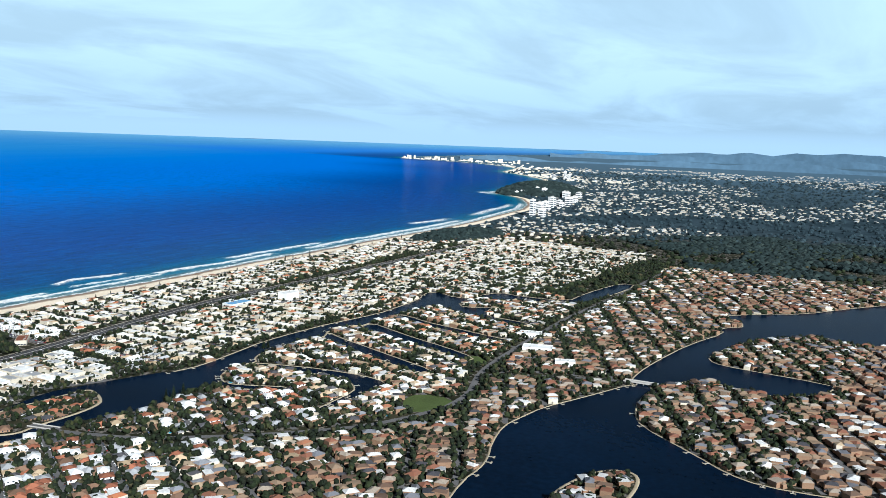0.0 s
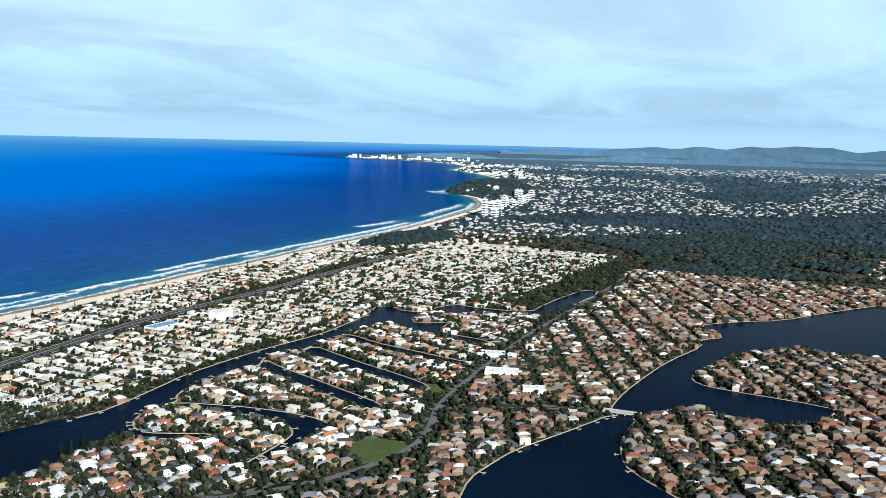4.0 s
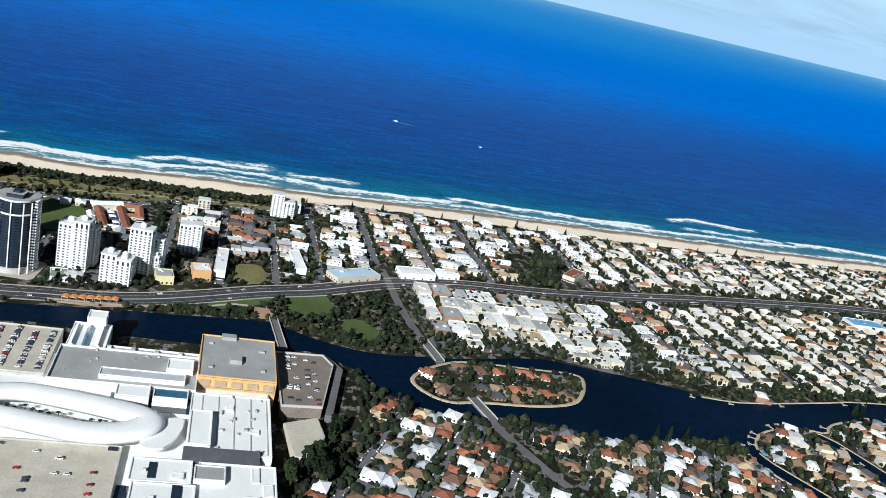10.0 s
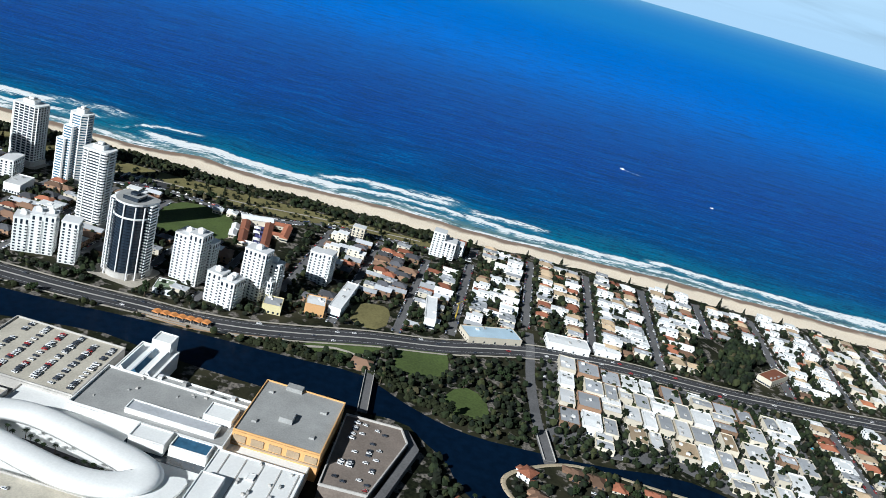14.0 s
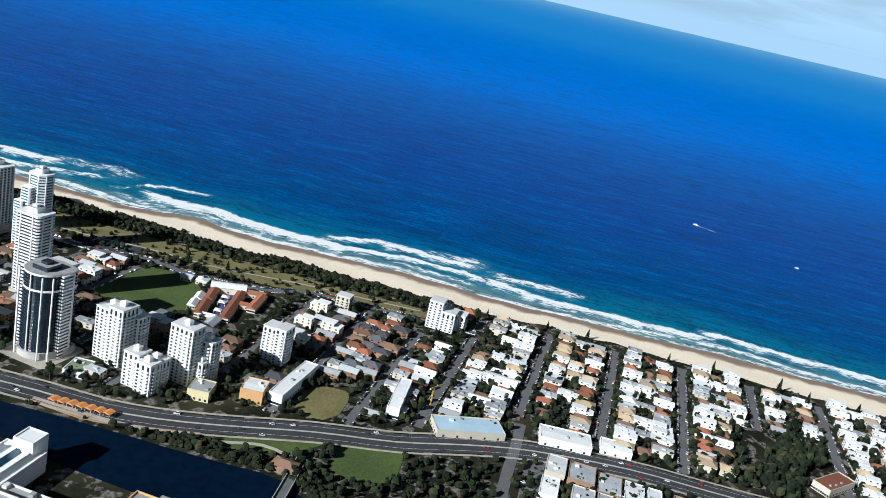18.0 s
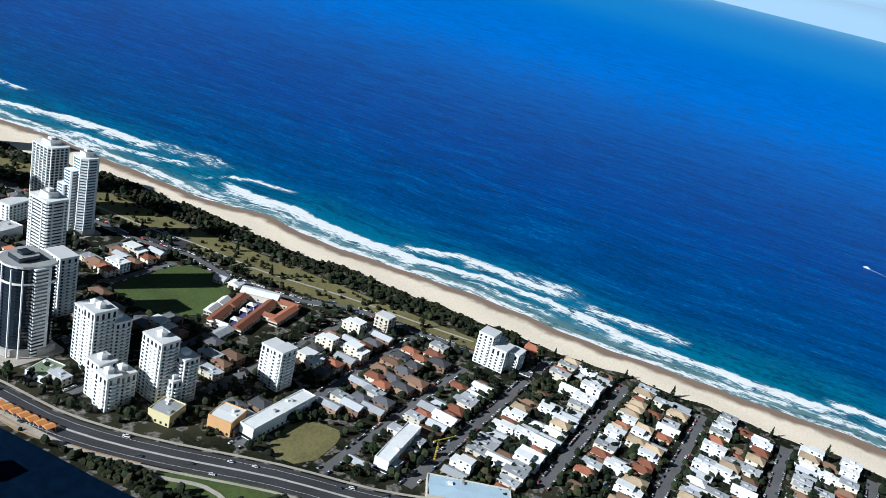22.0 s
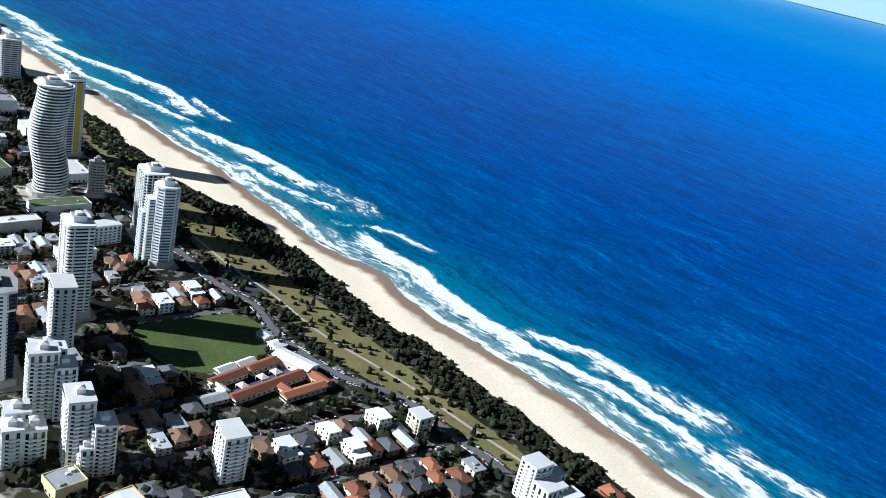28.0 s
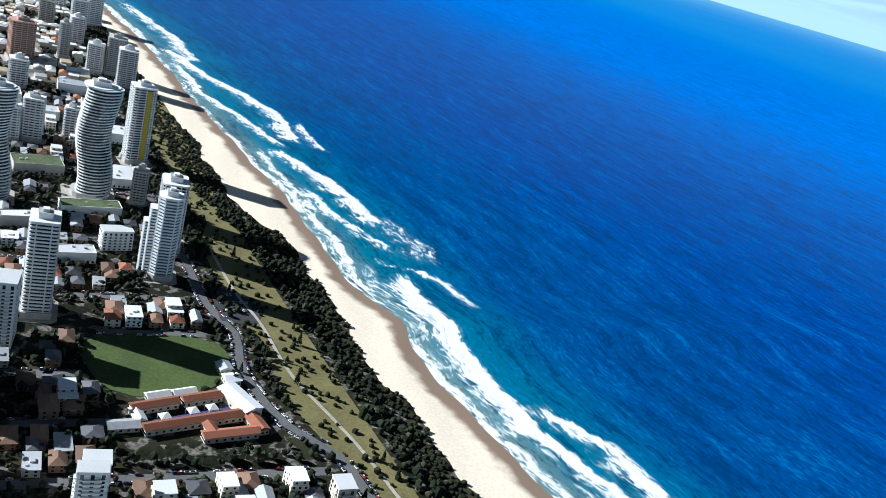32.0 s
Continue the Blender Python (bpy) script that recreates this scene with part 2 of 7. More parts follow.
def sea_material():
    """Deep blue, teal over the bars, surf in broken lines along the shore, and painted haze far out. shore: metres from
    the water's edge; along: metres up the coast.
    """
    m = bpy.data.materials.new("ocean_water")
    m.use_nodes = True
    t = m.node_tree
    b = t.nodes["Principled BSDF"]
    a = t.nodes.new("ShaderNodeAttribute")
    a.attribute_name = "shore"
    u = a.outputs["Fac"]
    a2 = t.nodes.new("ShaderNodeAttribute")
    a2.attribute_name = "along"
    v = a2.outputs["Fac"]

    def noise_at(us, vs, detail=3.0, shift=0.0, dist=0.0):
        c = t.nodes.new("ShaderNodeCombineXYZ")
        link(t, calc(t, "DIVIDE", u, us), c.inputs[0])
        link(t, calc(t, "ADD", calc(t, "DIVIDE", v, vs), shift), c.inputs[1])
        n = node(t, "ShaderNodeTexNoise", Scale=1.0, Detail=detail, Distortion=dist)
        link(t, c.outputs[0], n.inputs["Vector"])
        return n.outputs[0]

    low = noise_at(500.0, 230.0, 2.0)
    low2 = noise_at(500.0, 170.0, 2.0, 37.0)
    fine = noise_at(3.0, 8.0, 5.0, 11.0, 0.8)
    lace = noise_at(8.0, 18.0, 6.0, 71.0, 1.0)

    a3 = t.nodes.new("ShaderNodeAttribute")
    a3.attribute_name = "surf"
    edge = calc(t, "SUBTRACT", u, calc(t, "ADD", calc(t, "MULTIPLY", low2, 8.0), calc(t, "MULTIPLY", fine, 4.0)))
    wash = calc(t, "SUBTRACT", 1.0, ramp01(t, edge, -2.0, 4.0))
    surf = calc(t, "MULTIPLY", wash, calc(t, "ADD", 0.30, calc(t, "MULTIPLY", ramp01(t, noise_at(300.0, 60.0, 3.0, 7.0), 0.38, 0.62), 0.4)))
    surf = calc(t, "MAXIMUM", surf, a3.outputs["Fac"])
    lacy = calc(t, "ADD", calc(t, "MULTIPLY", fine, 0.6), calc(t, "MULTIPLY", lace, 0.6))
    net = ramp01(t, lacy, 0.44, 0.76)
    foam = ramp01(t, calc(t, "ADD", surf, calc(t, "MULTIPLY", calc(t, "SUBTRACT", net, 0.5), 0.70)), 0.30, 0.84)
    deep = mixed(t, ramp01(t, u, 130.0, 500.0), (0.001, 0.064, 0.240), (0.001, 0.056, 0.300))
    # Paler far out: haze and sky reflection put into the water colour.
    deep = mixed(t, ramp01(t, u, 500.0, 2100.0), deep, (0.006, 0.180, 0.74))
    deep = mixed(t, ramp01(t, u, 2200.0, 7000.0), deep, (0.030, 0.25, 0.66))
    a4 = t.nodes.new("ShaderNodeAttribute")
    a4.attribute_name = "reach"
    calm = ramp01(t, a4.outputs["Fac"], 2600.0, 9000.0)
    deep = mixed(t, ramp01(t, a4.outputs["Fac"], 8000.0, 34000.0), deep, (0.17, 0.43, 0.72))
    teal = mixed(t, ramp01(t, calc(t, "ADD", u, calc(t, "MULTIPLY", low, 70.0)), 60.0, 200.0), (0.012, 0.155, 0.245), deep)
    shallow = mixed(t, ramp01(t, u, 4.0, 42.0), (0.15, 0.24, 0.23), teal)
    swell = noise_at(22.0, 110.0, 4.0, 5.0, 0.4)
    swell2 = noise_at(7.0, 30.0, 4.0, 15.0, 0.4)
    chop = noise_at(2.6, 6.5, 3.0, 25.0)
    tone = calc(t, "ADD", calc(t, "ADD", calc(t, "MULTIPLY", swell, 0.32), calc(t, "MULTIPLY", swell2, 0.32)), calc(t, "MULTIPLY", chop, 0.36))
    # Shade and glints of the swell are painted into the colour here.
    swell_shade = calc(t, "MULTIPLY", ramp01(t, tone, 0.49, 0.57), 0.62)
    painted_glint = calc(t, "MULTIPLY", calc(t, "SUBTRACT", 1.0, ramp01(t, tone, 0.39, 0.47)), 0.42)
    swell_shade = calc(t, "MULTIPLY", swell_shade, calc(t, "SUBTRACT", 1.0, calc(t, "MULTIPLY", calm, 0.8)))
    water = mixed(t, swell_shade, shallow, (0.001, 0.028, 0.11))
    water = mixed(t, painted_glint, water, (0.01, 0.21, 0.52))
    water = mixed(t, calc(t, "MULTIPLY", ramp01(t, surf, 0.02, 0.4), calc(t, "MULTIPLY", net, 0.65)), water, (0.24, 0.44, 0.50))
    link(t, mixed(t, foam, water, (0.86, 0.88, 0.88)), b.inputs["Base Color"])
    link(t, calc(t, "ADD", 0.32, calc(t, "MULTIPLY", foam, 0.6)), b.inputs["Roughness"])
    b.inputs["Specular IOR Level"].default_value = 0.012
    bp = node(t, "ShaderNodeBump", Strength=0.35, Distance=1.2, Normal=(0, 0, 1))
    link(t, upright(t), bp.inputs["Normal"])
    link(t, calc(t, "MULTIPLY", calc(t, "SUBTRACT", 1.0, calm), 0.35), bp.inputs["Strength"])
    link(t, calc(t, "ADD", calc(t, "ADD", swell, swell2), calc(t, "MULTIPLY", foam, 0.8)), bp.inputs["Height"])
    link(t, bp.outputs[0], b.inputs["Normal"])
    return m


LAND, SAND, SEA = land_material(), sand_material(), sea_material()

# ---- plan helpers ----
rnd = random.Random(7)
HUB = (60.0, -90.0)
EYE = 285.0
FLAT = 2300.0


RIM_R = np.linspace(0.0, 2100.0, 400)
RIM_D = EYE * (FLAT + RIM_R) / (EYE - 247.0 * (RIM_R / 2100.0) ** 2)


RIM_LIST = RIM_D.tolist()
STEP_R = 2100.0 / 399


def far(x, y, lift=0.0):
    """The ground past FLAT, drawn in along sight lines from EYE over HUB to fit the camera's view, on a slow rise
    towards a rim at the height of the horizon.
    """
    dx, dy = x - HUB[0], y - HUB[1]
    d = math.hypot(dx, dy)
    if d <= FLAT:
        return (x, y, lift)
    i = max(1, min(int(np.searchsorted(RIM_D, d)), 399))
    r = FLAT + STEP_R * (i - 1 + min(1.0, (d - RIM_LIST[i - 1]) / (RIM_LIST[i] - RIM_LIST[i - 1])))
    k = r / d
    return (HUB[0] + dx * k, HUB[1] + dy * k, EYE * (1 - r / min(d, RIM_LIST[-1])) + lift * k)


COAST_Y = (-40000, -14000, -9600, -9420, -9377, -9113, -8693, -8167, -6658, -6598, -6159, -5703, -5058, -4674, -4160, -3966, -3609, -3329, -3001, -2682, -2370, -2149, -1910, -1621, -1515, -1209, -1129, -950, -770, -605, -561, -502, -440, -387, -331, -300, -249, -185, -131, -84, -50, 24, 100, 176, 264, 346, 458, 572, 796, 1020, 2000, 5000, 20000)
COAST_X = (7500, 7500, 6600, 6233, 5792, 5112, 4520, 4019, 3478, 3222, 2794, 2631, 2451, 2320, 2188, 1938, 1722, 1615, 1551, 1484, 1440, 1420, 1400, 1362, 1355, 1316, 1306, 1294, 1276, 1262, 1256, 1246, 1240, 1232, 1234, 1235, 1221, 1212, 1208, 1216, 1196, 1188, 1188, 1182, 1168, 1160, 1143, 1134, 1107, 1064, 880, 320, -2500)
DUNE_Y = (-4000, -2400, -1788, -1481, -1180, -1100, -921, -750, -605, -523, -440, -387, -341, -287, -232, -171, -90, -52, -2, 41, 72, 118, 214, 290, 374, 572, 800, 1200)
DUNE_W = (40, 46, 46, 40, 44, 46, 50, 50, 48, 42, 41, 45, 48, 51, 41, 42, 50, 33, 28, 31, 40, 61, 54, 46, 50, 48, 44, 40)
# the shore in even steps, its corners rounded by the swash
near_y = np.arange(-2600.0, 1200.0, 4.0)
soft_k = np.exp(-0.5 * (np.arange(-8, 9) / 3.0) ** 2)
soft_k /= soft_k.sum()


def softened(a):
    return np.convolve(np.pad(a, 8, "edge"), soft_k, "valid")


NEAR_COAST = softened(np.interp(near_y, COAST_Y, COAST_X))
NEAR_SAND = softened(np.interp(near_y, DUNE_Y, DUNE_W))


def coast(y):
    if -2500 < y < 1100:
        return float(np.interp(y, near_y, NEAR_COAST)) + 1.6 * math.sin(y / 21.0) + 1.0 * math.sin(y / 8.3 + 1)
    return float(np.interp(y, COAST_Y, COAST_X))


def sand_width(y):
    if -2500 < y < 1100:
        return float(np.interp(y, near_y, NEAR_SAND)) + 2.0 * math.sin(y / 13.0 + 2) + 1.2 * math.sin(y / 5.1)
    return float(np.interp(y, DUNE_Y, DUNE_W))


def mesh_of(name, verts, faces, mats, slots=None, smooth=False):
    me = bpy.data.meshes.new(name)
    me.from_pydata(verts, [], faces)
    for m in mats:
        me.materials.append(m)
    if slots is not None:
        me.polygons.foreach_set("material_index", slots)
    if smooth:
        me.polygons.foreach_set("use_smooth", [True] * len(me.polygons))
    me.update()
    return me


def from_bm(name, bm, mats):
    me = bpy.data.meshes.new(name)
    bm.normal_update()
    bm.to_mesh(me)
    bm.free()
    for m in mats if isinstance(mats, (list, tuple)) else [mats]:
        me.materials.append(m)
    return me


def part(name, data, parent, label="", at=(0, 0, 0), turn=0.0):
    ob = new(name, data)
    ob.parent = parent
    ob.location = at
    ob.rotation_euler = (0, 0, turn)
    if label:
        ob["label"] = label
    return ob


def box(bm, x0, y0, z0, x1, y1, z1, slot=0, taper=0.0):
    v = [bm.verts.new(p) for p in ((x0, y0, z0), (x1, y0, z0), (x1, y1, z0), (x0, y1, z0), (x0 + taper, y0 + taper, z1), (x1 - taper, y0 + taper, z1), (x1 - taper, y1 - taper, z1), (x0 + taper, y1 - taper, z1))]
    for q in ((3, 2, 1, 0), (4, 5, 6, 7), (0, 1, 5, 4), (1, 2, 6, 5), (2, 3, 7, 6), (3, 0, 4, 7)):
        bm.faces.new([v[i] for i in q]).material_index = slot
    return v


def prism(bm, pts, z0, z1, slot=0, cap=None):
    """An upright prism over an outline."""
    area = sum(pts[i][0] * pts[(i + 1) % len(pts)][1] - pts[(i + 1) % len(pts)][0] * pts[i][1] for i in range(len(pts)))
    pts = list(pts) if area > 0 else list(reversed(pts))
    lo = [bm.verts.new((x, y, z0)) for x, y in pts]
    hi = [bm.verts.new((x, y, z1)) for x, y in pts]
    for i in range(len(pts)):
        j = (i + 1) % len(pts)
        bm.faces.new((lo[i], lo[j], hi[j], hi[i])).material_index = slot
    bm.faces.new(hi).material_index = slot if cap is None else cap
    bm.faces.new(list(reversed(lo))).material_index = slot


def smooth_outline(pts, rounds=1):
    for _ in range(rounds):
        out = []
        for i, (x, y) in enumerate(pts):
            nx, ny = pts[(i + 1) % len(pts)]
            out += [(0.75 * x + 0.25 * nx, 0.75 * y + 0.25 * ny), (0.25 * x + 0.75 * nx, 0.25 * y + 0.75 * ny)]
        pts = out
    return pts


def inside(x, y, pts):
    hit = False
    j = len(pts) - 1
    for i in range(len(pts)):
        (xi, yi), (xj, yj) = pts[i], pts[j]
        if (yi > y) != (yj > y) and x < (xj - xi) * (y - yi) / (yj - yi) + xi:
            hit = not hit
        j = i
    return hit


def ribbon(pts, width, z, bank=0.0):
    """A flat strip along a line."""
    verts, faces = [], []
    for i, (x, y) in enumerate(pts):
        ax, ay = pts[max(0, i - 1)]
        bx, by = pts[min(len(pts) - 1, i + 1)]
        d = math.hypot(bx - ax, by - ay) or 1.0
        nx, ny = -(by - ay) / d, (bx - ax) / d
        verts += [(x + nx * width / 2, y + ny * width / 2, z), (x - nx * width / 2, y - ny * width / 2, z)]
    for i in range(len(pts) - 1):
        faces.append((2 * i, 2 * i + 1, 2 * i + 3, 2 * i + 2))
    return verts, faces


# ---- breakers: the lines of surf along the shore ----
SURF = []


def breaker(line, tail=9.0, front=3.0, white=1.0):
    """A line of breaking water. line: metres up the coast and metres off the shore; tail: how far its foam trails shoreward."""
    line = sorted(line)
    SURF.append(([p[0] for p in line], [p[1] for p in line], tail, front, white))


breaker([(720, 34), (588, 58), (538, 84), (462, 106), (353, 90)], 16, 4, 1.1)
breaker([(640, 24), (509, 22), (426, 44), (328, 60)], 11)
breaker([(415, 120), (330, 113)], 9, 3, 0.8)
breaker([(344, 4), (255, 3), (141, 11), (50, 20), (-41, 9)], 9, 3, 0.95)
breaker([(284, 24), (174, 19), (125, 22)], 7, 3, 0.8)
breaker([(292, 50), (219, 76), (156, 76), (108, 80)], 17, 4, 1.1)
breaker([(176, 32), (108, 42), (84, 56)], 10, 3, 0.9)
breaker([(70, 55), (54, 66)], 14, 4, 0.95)
breaker([(112, 96), (60, 110), (30, 104)], 24, 6, 0.42)
breaker([(10, 46), (2, 78), (-22, 94), (-52, 93)], 7, 4, 0.9)
breaker([(-20, 58), (-84, 42), (-124, 42), (-190, 42), (-240, 34)], 19, 4, 1.1)
breaker([(0, 30), (-60, 20), (-110, 20)], 10, 4, 0.5)
breaker([(-205, 42), (-256, 42), (-296, 49), (-334, 50), (-378, 50)], 10, 3, 1.1)
breaker([(-218, 64), (-252, 82), (-281, 83), (-313, 76), (-360, 80)], 14, 4, 1.0)
breaker([(-318, 86), (-366, 99)], 15, 7, 0.55)
breaker([(-120, 5), (-186, 7), (-245, 6), (-291, 11), (-326, 6), (-365, 5)], 9, 4, 0.85)
breaker([(-300, 26), (-366, 24)], 6, 3, 0.7)
breaker([(-386, 56), (-412, 48), (-451, 38), (-509, 37), (-558, 39), (-606, 40)], 15, 4, 1.05)
breaker([(-390, 76), (-448, 78), (-472, 74)], 15, 6, 0.75)
breaker([(-392, 3), (-459, 5), (-521, 12), (-579, 22)], 8, 3, 0.8)
breaker([(-600, 22), (-653, 24), (-720, 14), (-800, 14)], 8, 3, 0.8)
breaker([(-611, 56), (-698, 52), (-807, 46), (-915, 50)], 13, 4, 1.0)
breaker([(-815, 36), (-913, 32), (-1037, 38), (-1181, 48)], 11, 4, 1.0)
breaker([(-985, 106), (-1030, 126), (-1064, 122), (-1137, 108)], 14, 4, 1.0)
breaker([(-990, 66), (-1119, 66), (-1159, 60)], 10, 4, 0.8)
breaker([(-820, 5), (-1000, 7), (-1200, 6)], 7, 3, 0.7)
breaker([(-1190, 64), (-1246, 66), (-1399, 48), (-1560, 56)], 14, 5, 1.0)
breaker([(-1440, 86), (-1638, 92), (-1800, 86)], 15, 5, 0.95)
breaker([(-1200, 10), (-1500, 14), (-1900, 10)], 10, 4, 0.8)
breaker([(-1700, 50), (-1900, 62), (-2080, 55)], 18, 6, 0.9)
breaker([(-2060, 60), (-2400, 62), (-2700, 60)], 20, 8, 0.95)
breaker([(-2440, 146), (-2560, 128), (-2706, 110)], 26, 8, 0.9)
breaker([(-1900, 20), (-2400, 20), (-3000, 30), (-3600, 40)], 20, 8, 0.8)
breaker([(-2900, 90), (-3200, 110), (-3500, 90)], 30, 10, 0.8)
breaker([(-4060, 20), (-4160, 90), (-4300, 30)], 50, 20, 0.8)
breaker([(700, 8), (900, 12), (1100, 8)], 14, 4, 0.9)
breaker([(690, 60), (820, 70), (1000, 60)], 18, 5, 0.9)


def surf_at(y, u):
    """How much of the water is white, for a row of distances u off the shore."""
    out = np.zeros(len(u))
    for ly, lu, tail, front, white in SURF:
        if not ly[0] - 25 < y < ly[-1] + 25:
            continue
        end = min(1.0, max(0.0, min(y - ly[0], ly[-1] - y) / 22.0 + 0.75))
        wob = 2.6 * noise.noise(Vector((y / 11.0, lu[0], 0.3))) + 1.4 * noise.noise(Vector((y / 4.5, lu[0], 5.3)))
        off = u - float(np.interp(y, ly, lu)) - wob
        long = tail * (1.0 + 0.5 * noise.noise(Vector((y / 24.0, lu[0], 8.3))))
        out = np.maximum(out, white * end * np.where(off > 0, np.exp(-((off / front) ** 2)), np.exp(-((off / long) ** 2) * 0.8)))
    return out


# ---- the ground, one sheet: land, beach and sea share their edges ----
ys = [36000, 28000, 22000, 18000, 15000, 12000, 9500, 7500, 6000, 5000, 4200, 3600, 3100, 2700, 2400] + list(range(2200, 1000, -100)) + list(range(1000, -1300, -4)) + list(range(-1300, -2600, -20)) + list(range(-2600, -6000, -120)) + list(range(-6000, -18001, -500)) + [-20000, -24000, -30000, -40000]
sea_off = [*np.arange(0, 132, 2.5).tolist(), 136, 142, 150, 165, 200, 250, 320, 420, 550, 720, 950, 1200, 1500, 1800, 2100, 2500, 3000, 3600, 4400, 5400, 6800, 8800, 10500, 12500, 15000, 18000, 21000, 24000, 27000, 32000, 45000]
land_off = [0, 30, 80, 160, 300, 500, 750, 1000, 1300, 1600, 1900, 2200, 2600, 3000, 3500, 4200, 5200, 6600, 8800, 12000, 17000, 26000, 45000]


def sheet(name, offs, zs, material, west=False):
    verts, faces, shore, along, foam, reach = [], [], [], [], [], []
    n = len(offs)
    for y in ys:
        c = coast(y)
        w = sand_width(y)
        for o in offs:
            x = c - w - o if west else c + o
            f = zs(o, w) if callable(zs) else zs
            verts.append(far(x, y, f))
            shore.append(-w - o if west else o)
            along.append(y)
            reach.append(math.hypot(x - HUB[0], y - HUB[1]))
        if not west:
            foam += surf_at(y, np.array(offs, float)).tolist()
    for i in range(len(ys) - 1):
        for j in range(n - 1):
            q = (i * n + j, i * n + j + 1, (i + 1) * n + j + 1, (i + 1) * n + j)
            if min(reach[k] for k in q) < RIM_LIST[-1]:
                faces.append(q if west else tuple(reversed(q)))
    me = mesh_of(name, verts, faces, [material], smooth=True)
    for key, vals in (("shore", shore), ("along", along), ("surf", foam or [0.0] * len(verts)), ("reach", reach)):
        me.attributes.new(key, "FLOAT", "POINT").data.foreach_set("value", vals)
    return tagged(new(name, me), kind="structure")


tagged(sheet("water", sea_off, -1.0, SEA), "deep blue ocean with lines of white surf along the beach, haze and glints painted in", "sea")
tagged(sheet("ground", land_off, 0.0, LAND, True), "coastal plain of gardens, verges and paving, painted haze far out", "ground")
verts, faces, shore = [], [], []
cols = [0.0, 0.12, 0.24, 0.36, 0.5, 0.65, 0.8, 0.92, 1.0]
for y in ys:
    c, w = coast(y), sand_width(y)
    for k in cols:
        bumpy = 0.35 * math.sin(k * math.pi) * math.sin(y / 23.0 + 5 * k)
        verts.append(far(c - w * k, y, -1.0 + k + bumpy))
        shore.append(-w * k)
n = len(cols)
for i in range(len(ys) - 1):
    for j in range(n - 1):
        faces.append((i * n + j, i * n + j + 1, (i + 1) * n + j + 1, (i + 1) * n + j))
me = mesh_of("beach", verts, faces, [SAND], smooth=True)
me.attributes.new("shore", "FLOAT", "POINT").data.foreach_set("value", shore)
tagged(new("beach", me), "long pale sand beach, wet and brown along the water", "beach", kind="structure")

# ---- canals, creek and lakes ----
from mathutils.geometry import tessellate_polygon

WATERS = {
    "creek": [(815, 150), (812, 0), (818, -102), (824, -155), (830, -190), (837, -249), (841, -304), (848, -352), (838, -370), (825, -389), (814, -415), (810, -440), (813, -468), (818, -514), (836, -576), (829, -610), (815, -669), (800, -715), (730, -715), (719, -640), (710, -590), (733, -533), (723, -485), (735, -452), (752, -433), (774, -423), (790, -404), (803, -393), (798, -350), (794, -304), (795, -244), (800, -206), (802, -188), (780, -110), (772, 0), (775, 150)],
    "main_canal": [(802, -690), (794, -720), (792, -754), (808, -836), (820, -889), (823, -987), (822, -1039), (811, -1146), (817, -1208), (831, -1306), (851, -1345), (799, -1338), (775, -1289), (782, -1230), (785, -1162), (778, -1133), (781, -1093), (777, -1053), (799, -1033), (794, -1000), (771, -959), (789, -940), (782, -895), (779, -845), (767, -817), (752, -807), (757, -789), (755, -765), (745, -739), (730, -724), (712, -716), (722, -690)],
    "canal_arm": [(769, -955), (789, -994), (753, -976), (709, -962), (626, -933), (560, -911), (552, -889), (577, -890), (671, -923), (750, -947)],
    "canal_arm_2": [(774, -1048), (776, -1085), (737, -1069), (669, -1042), (611, -1025), (548, -998), (550, -976), (636, -1003), (724, -1027)],
    "canal_arm_3": [(785, -1162), (764, -1167), (718, -1146), (662, -1137), (580, -1121), (558, -1124), (558, -1108), (627, -1106), (684, -1118), (746, -1133)],
    "lagoon": [(861, -1362), (834, -1382), (791, -1356), (744, -1386), (763, -1323), (733, -1286), (693, -1325), (687, -1287), (674, -1252), (576, -1242), (593, -1212), (681, -1232), (761, -1266), (809, -1296)],
    "lagoon_2": [(770, -1396), (754, -1463), (716, -1451), (617, -1465), (623, -1543), (621, -1647), (611, -1738), (576, -1722), (579, -1556), (590, -1457), (664, -1425), (736, -1371)],
    "inlet": [(726, -719), (707, -716), (676, -733), (652, -747), (647, -739), (669, -719), (704, -702)],
    "curved_canal": [(755, -786), (748, -803), (709, -818), (668, -831), (610, -839), (573, -831), (567, -810), (567, -752), (567, -695), (574, -698), (577, -734), (582, -779), (593, -796), (620, -813), (683, -806), (731, -794)],
    "south_lake": [(313, -425), (340, -566), (356, -630), (357, -662), (364, -690), (379, -724), (393, -775), (391, -810), (387, -857), (367, -916), (349, -978), (341, -1005), (313, -1018), (311, -946), (297, -894), (279, -861), (212, -812), (174, -781), (143, -770), (91, -778), (37, -792), (15, -680), (55, -494)],
    "west_lake": [(344, -1004), (351, -1065), (351, -1137), (343, -1267), (319, -1384), (338, -1409), (298, -1465), (363, -1513), (305, -1590), (247, -1635), (189, -1753), (87, -1924), (44, -1796), (64, -1464), (150, -1418), (203, -1456), (230, -1423), (280, -1342), (294, -1264), (301, -1207), (287, -1178), (257, -1169), (140, -1162), (132, -1144), (145, -1104), (182, -1061), (242, -1072), (279, -1084), (313, -1013)],
}
ISLANDS = {
    "creek_island": [(766, -457), (784, -463), (808, -493), (814, -514), (812, -564), (813, -608), (796, -606), (770, -593), (758, -580), (750, -549), (749, -504), (742, -478)],
    "lake_island": [(275, -606), (282, -653), (280, -679), (273, -712), (259, -730), (242, -733), (232, -714), (228, -679), (228, -613)],
}
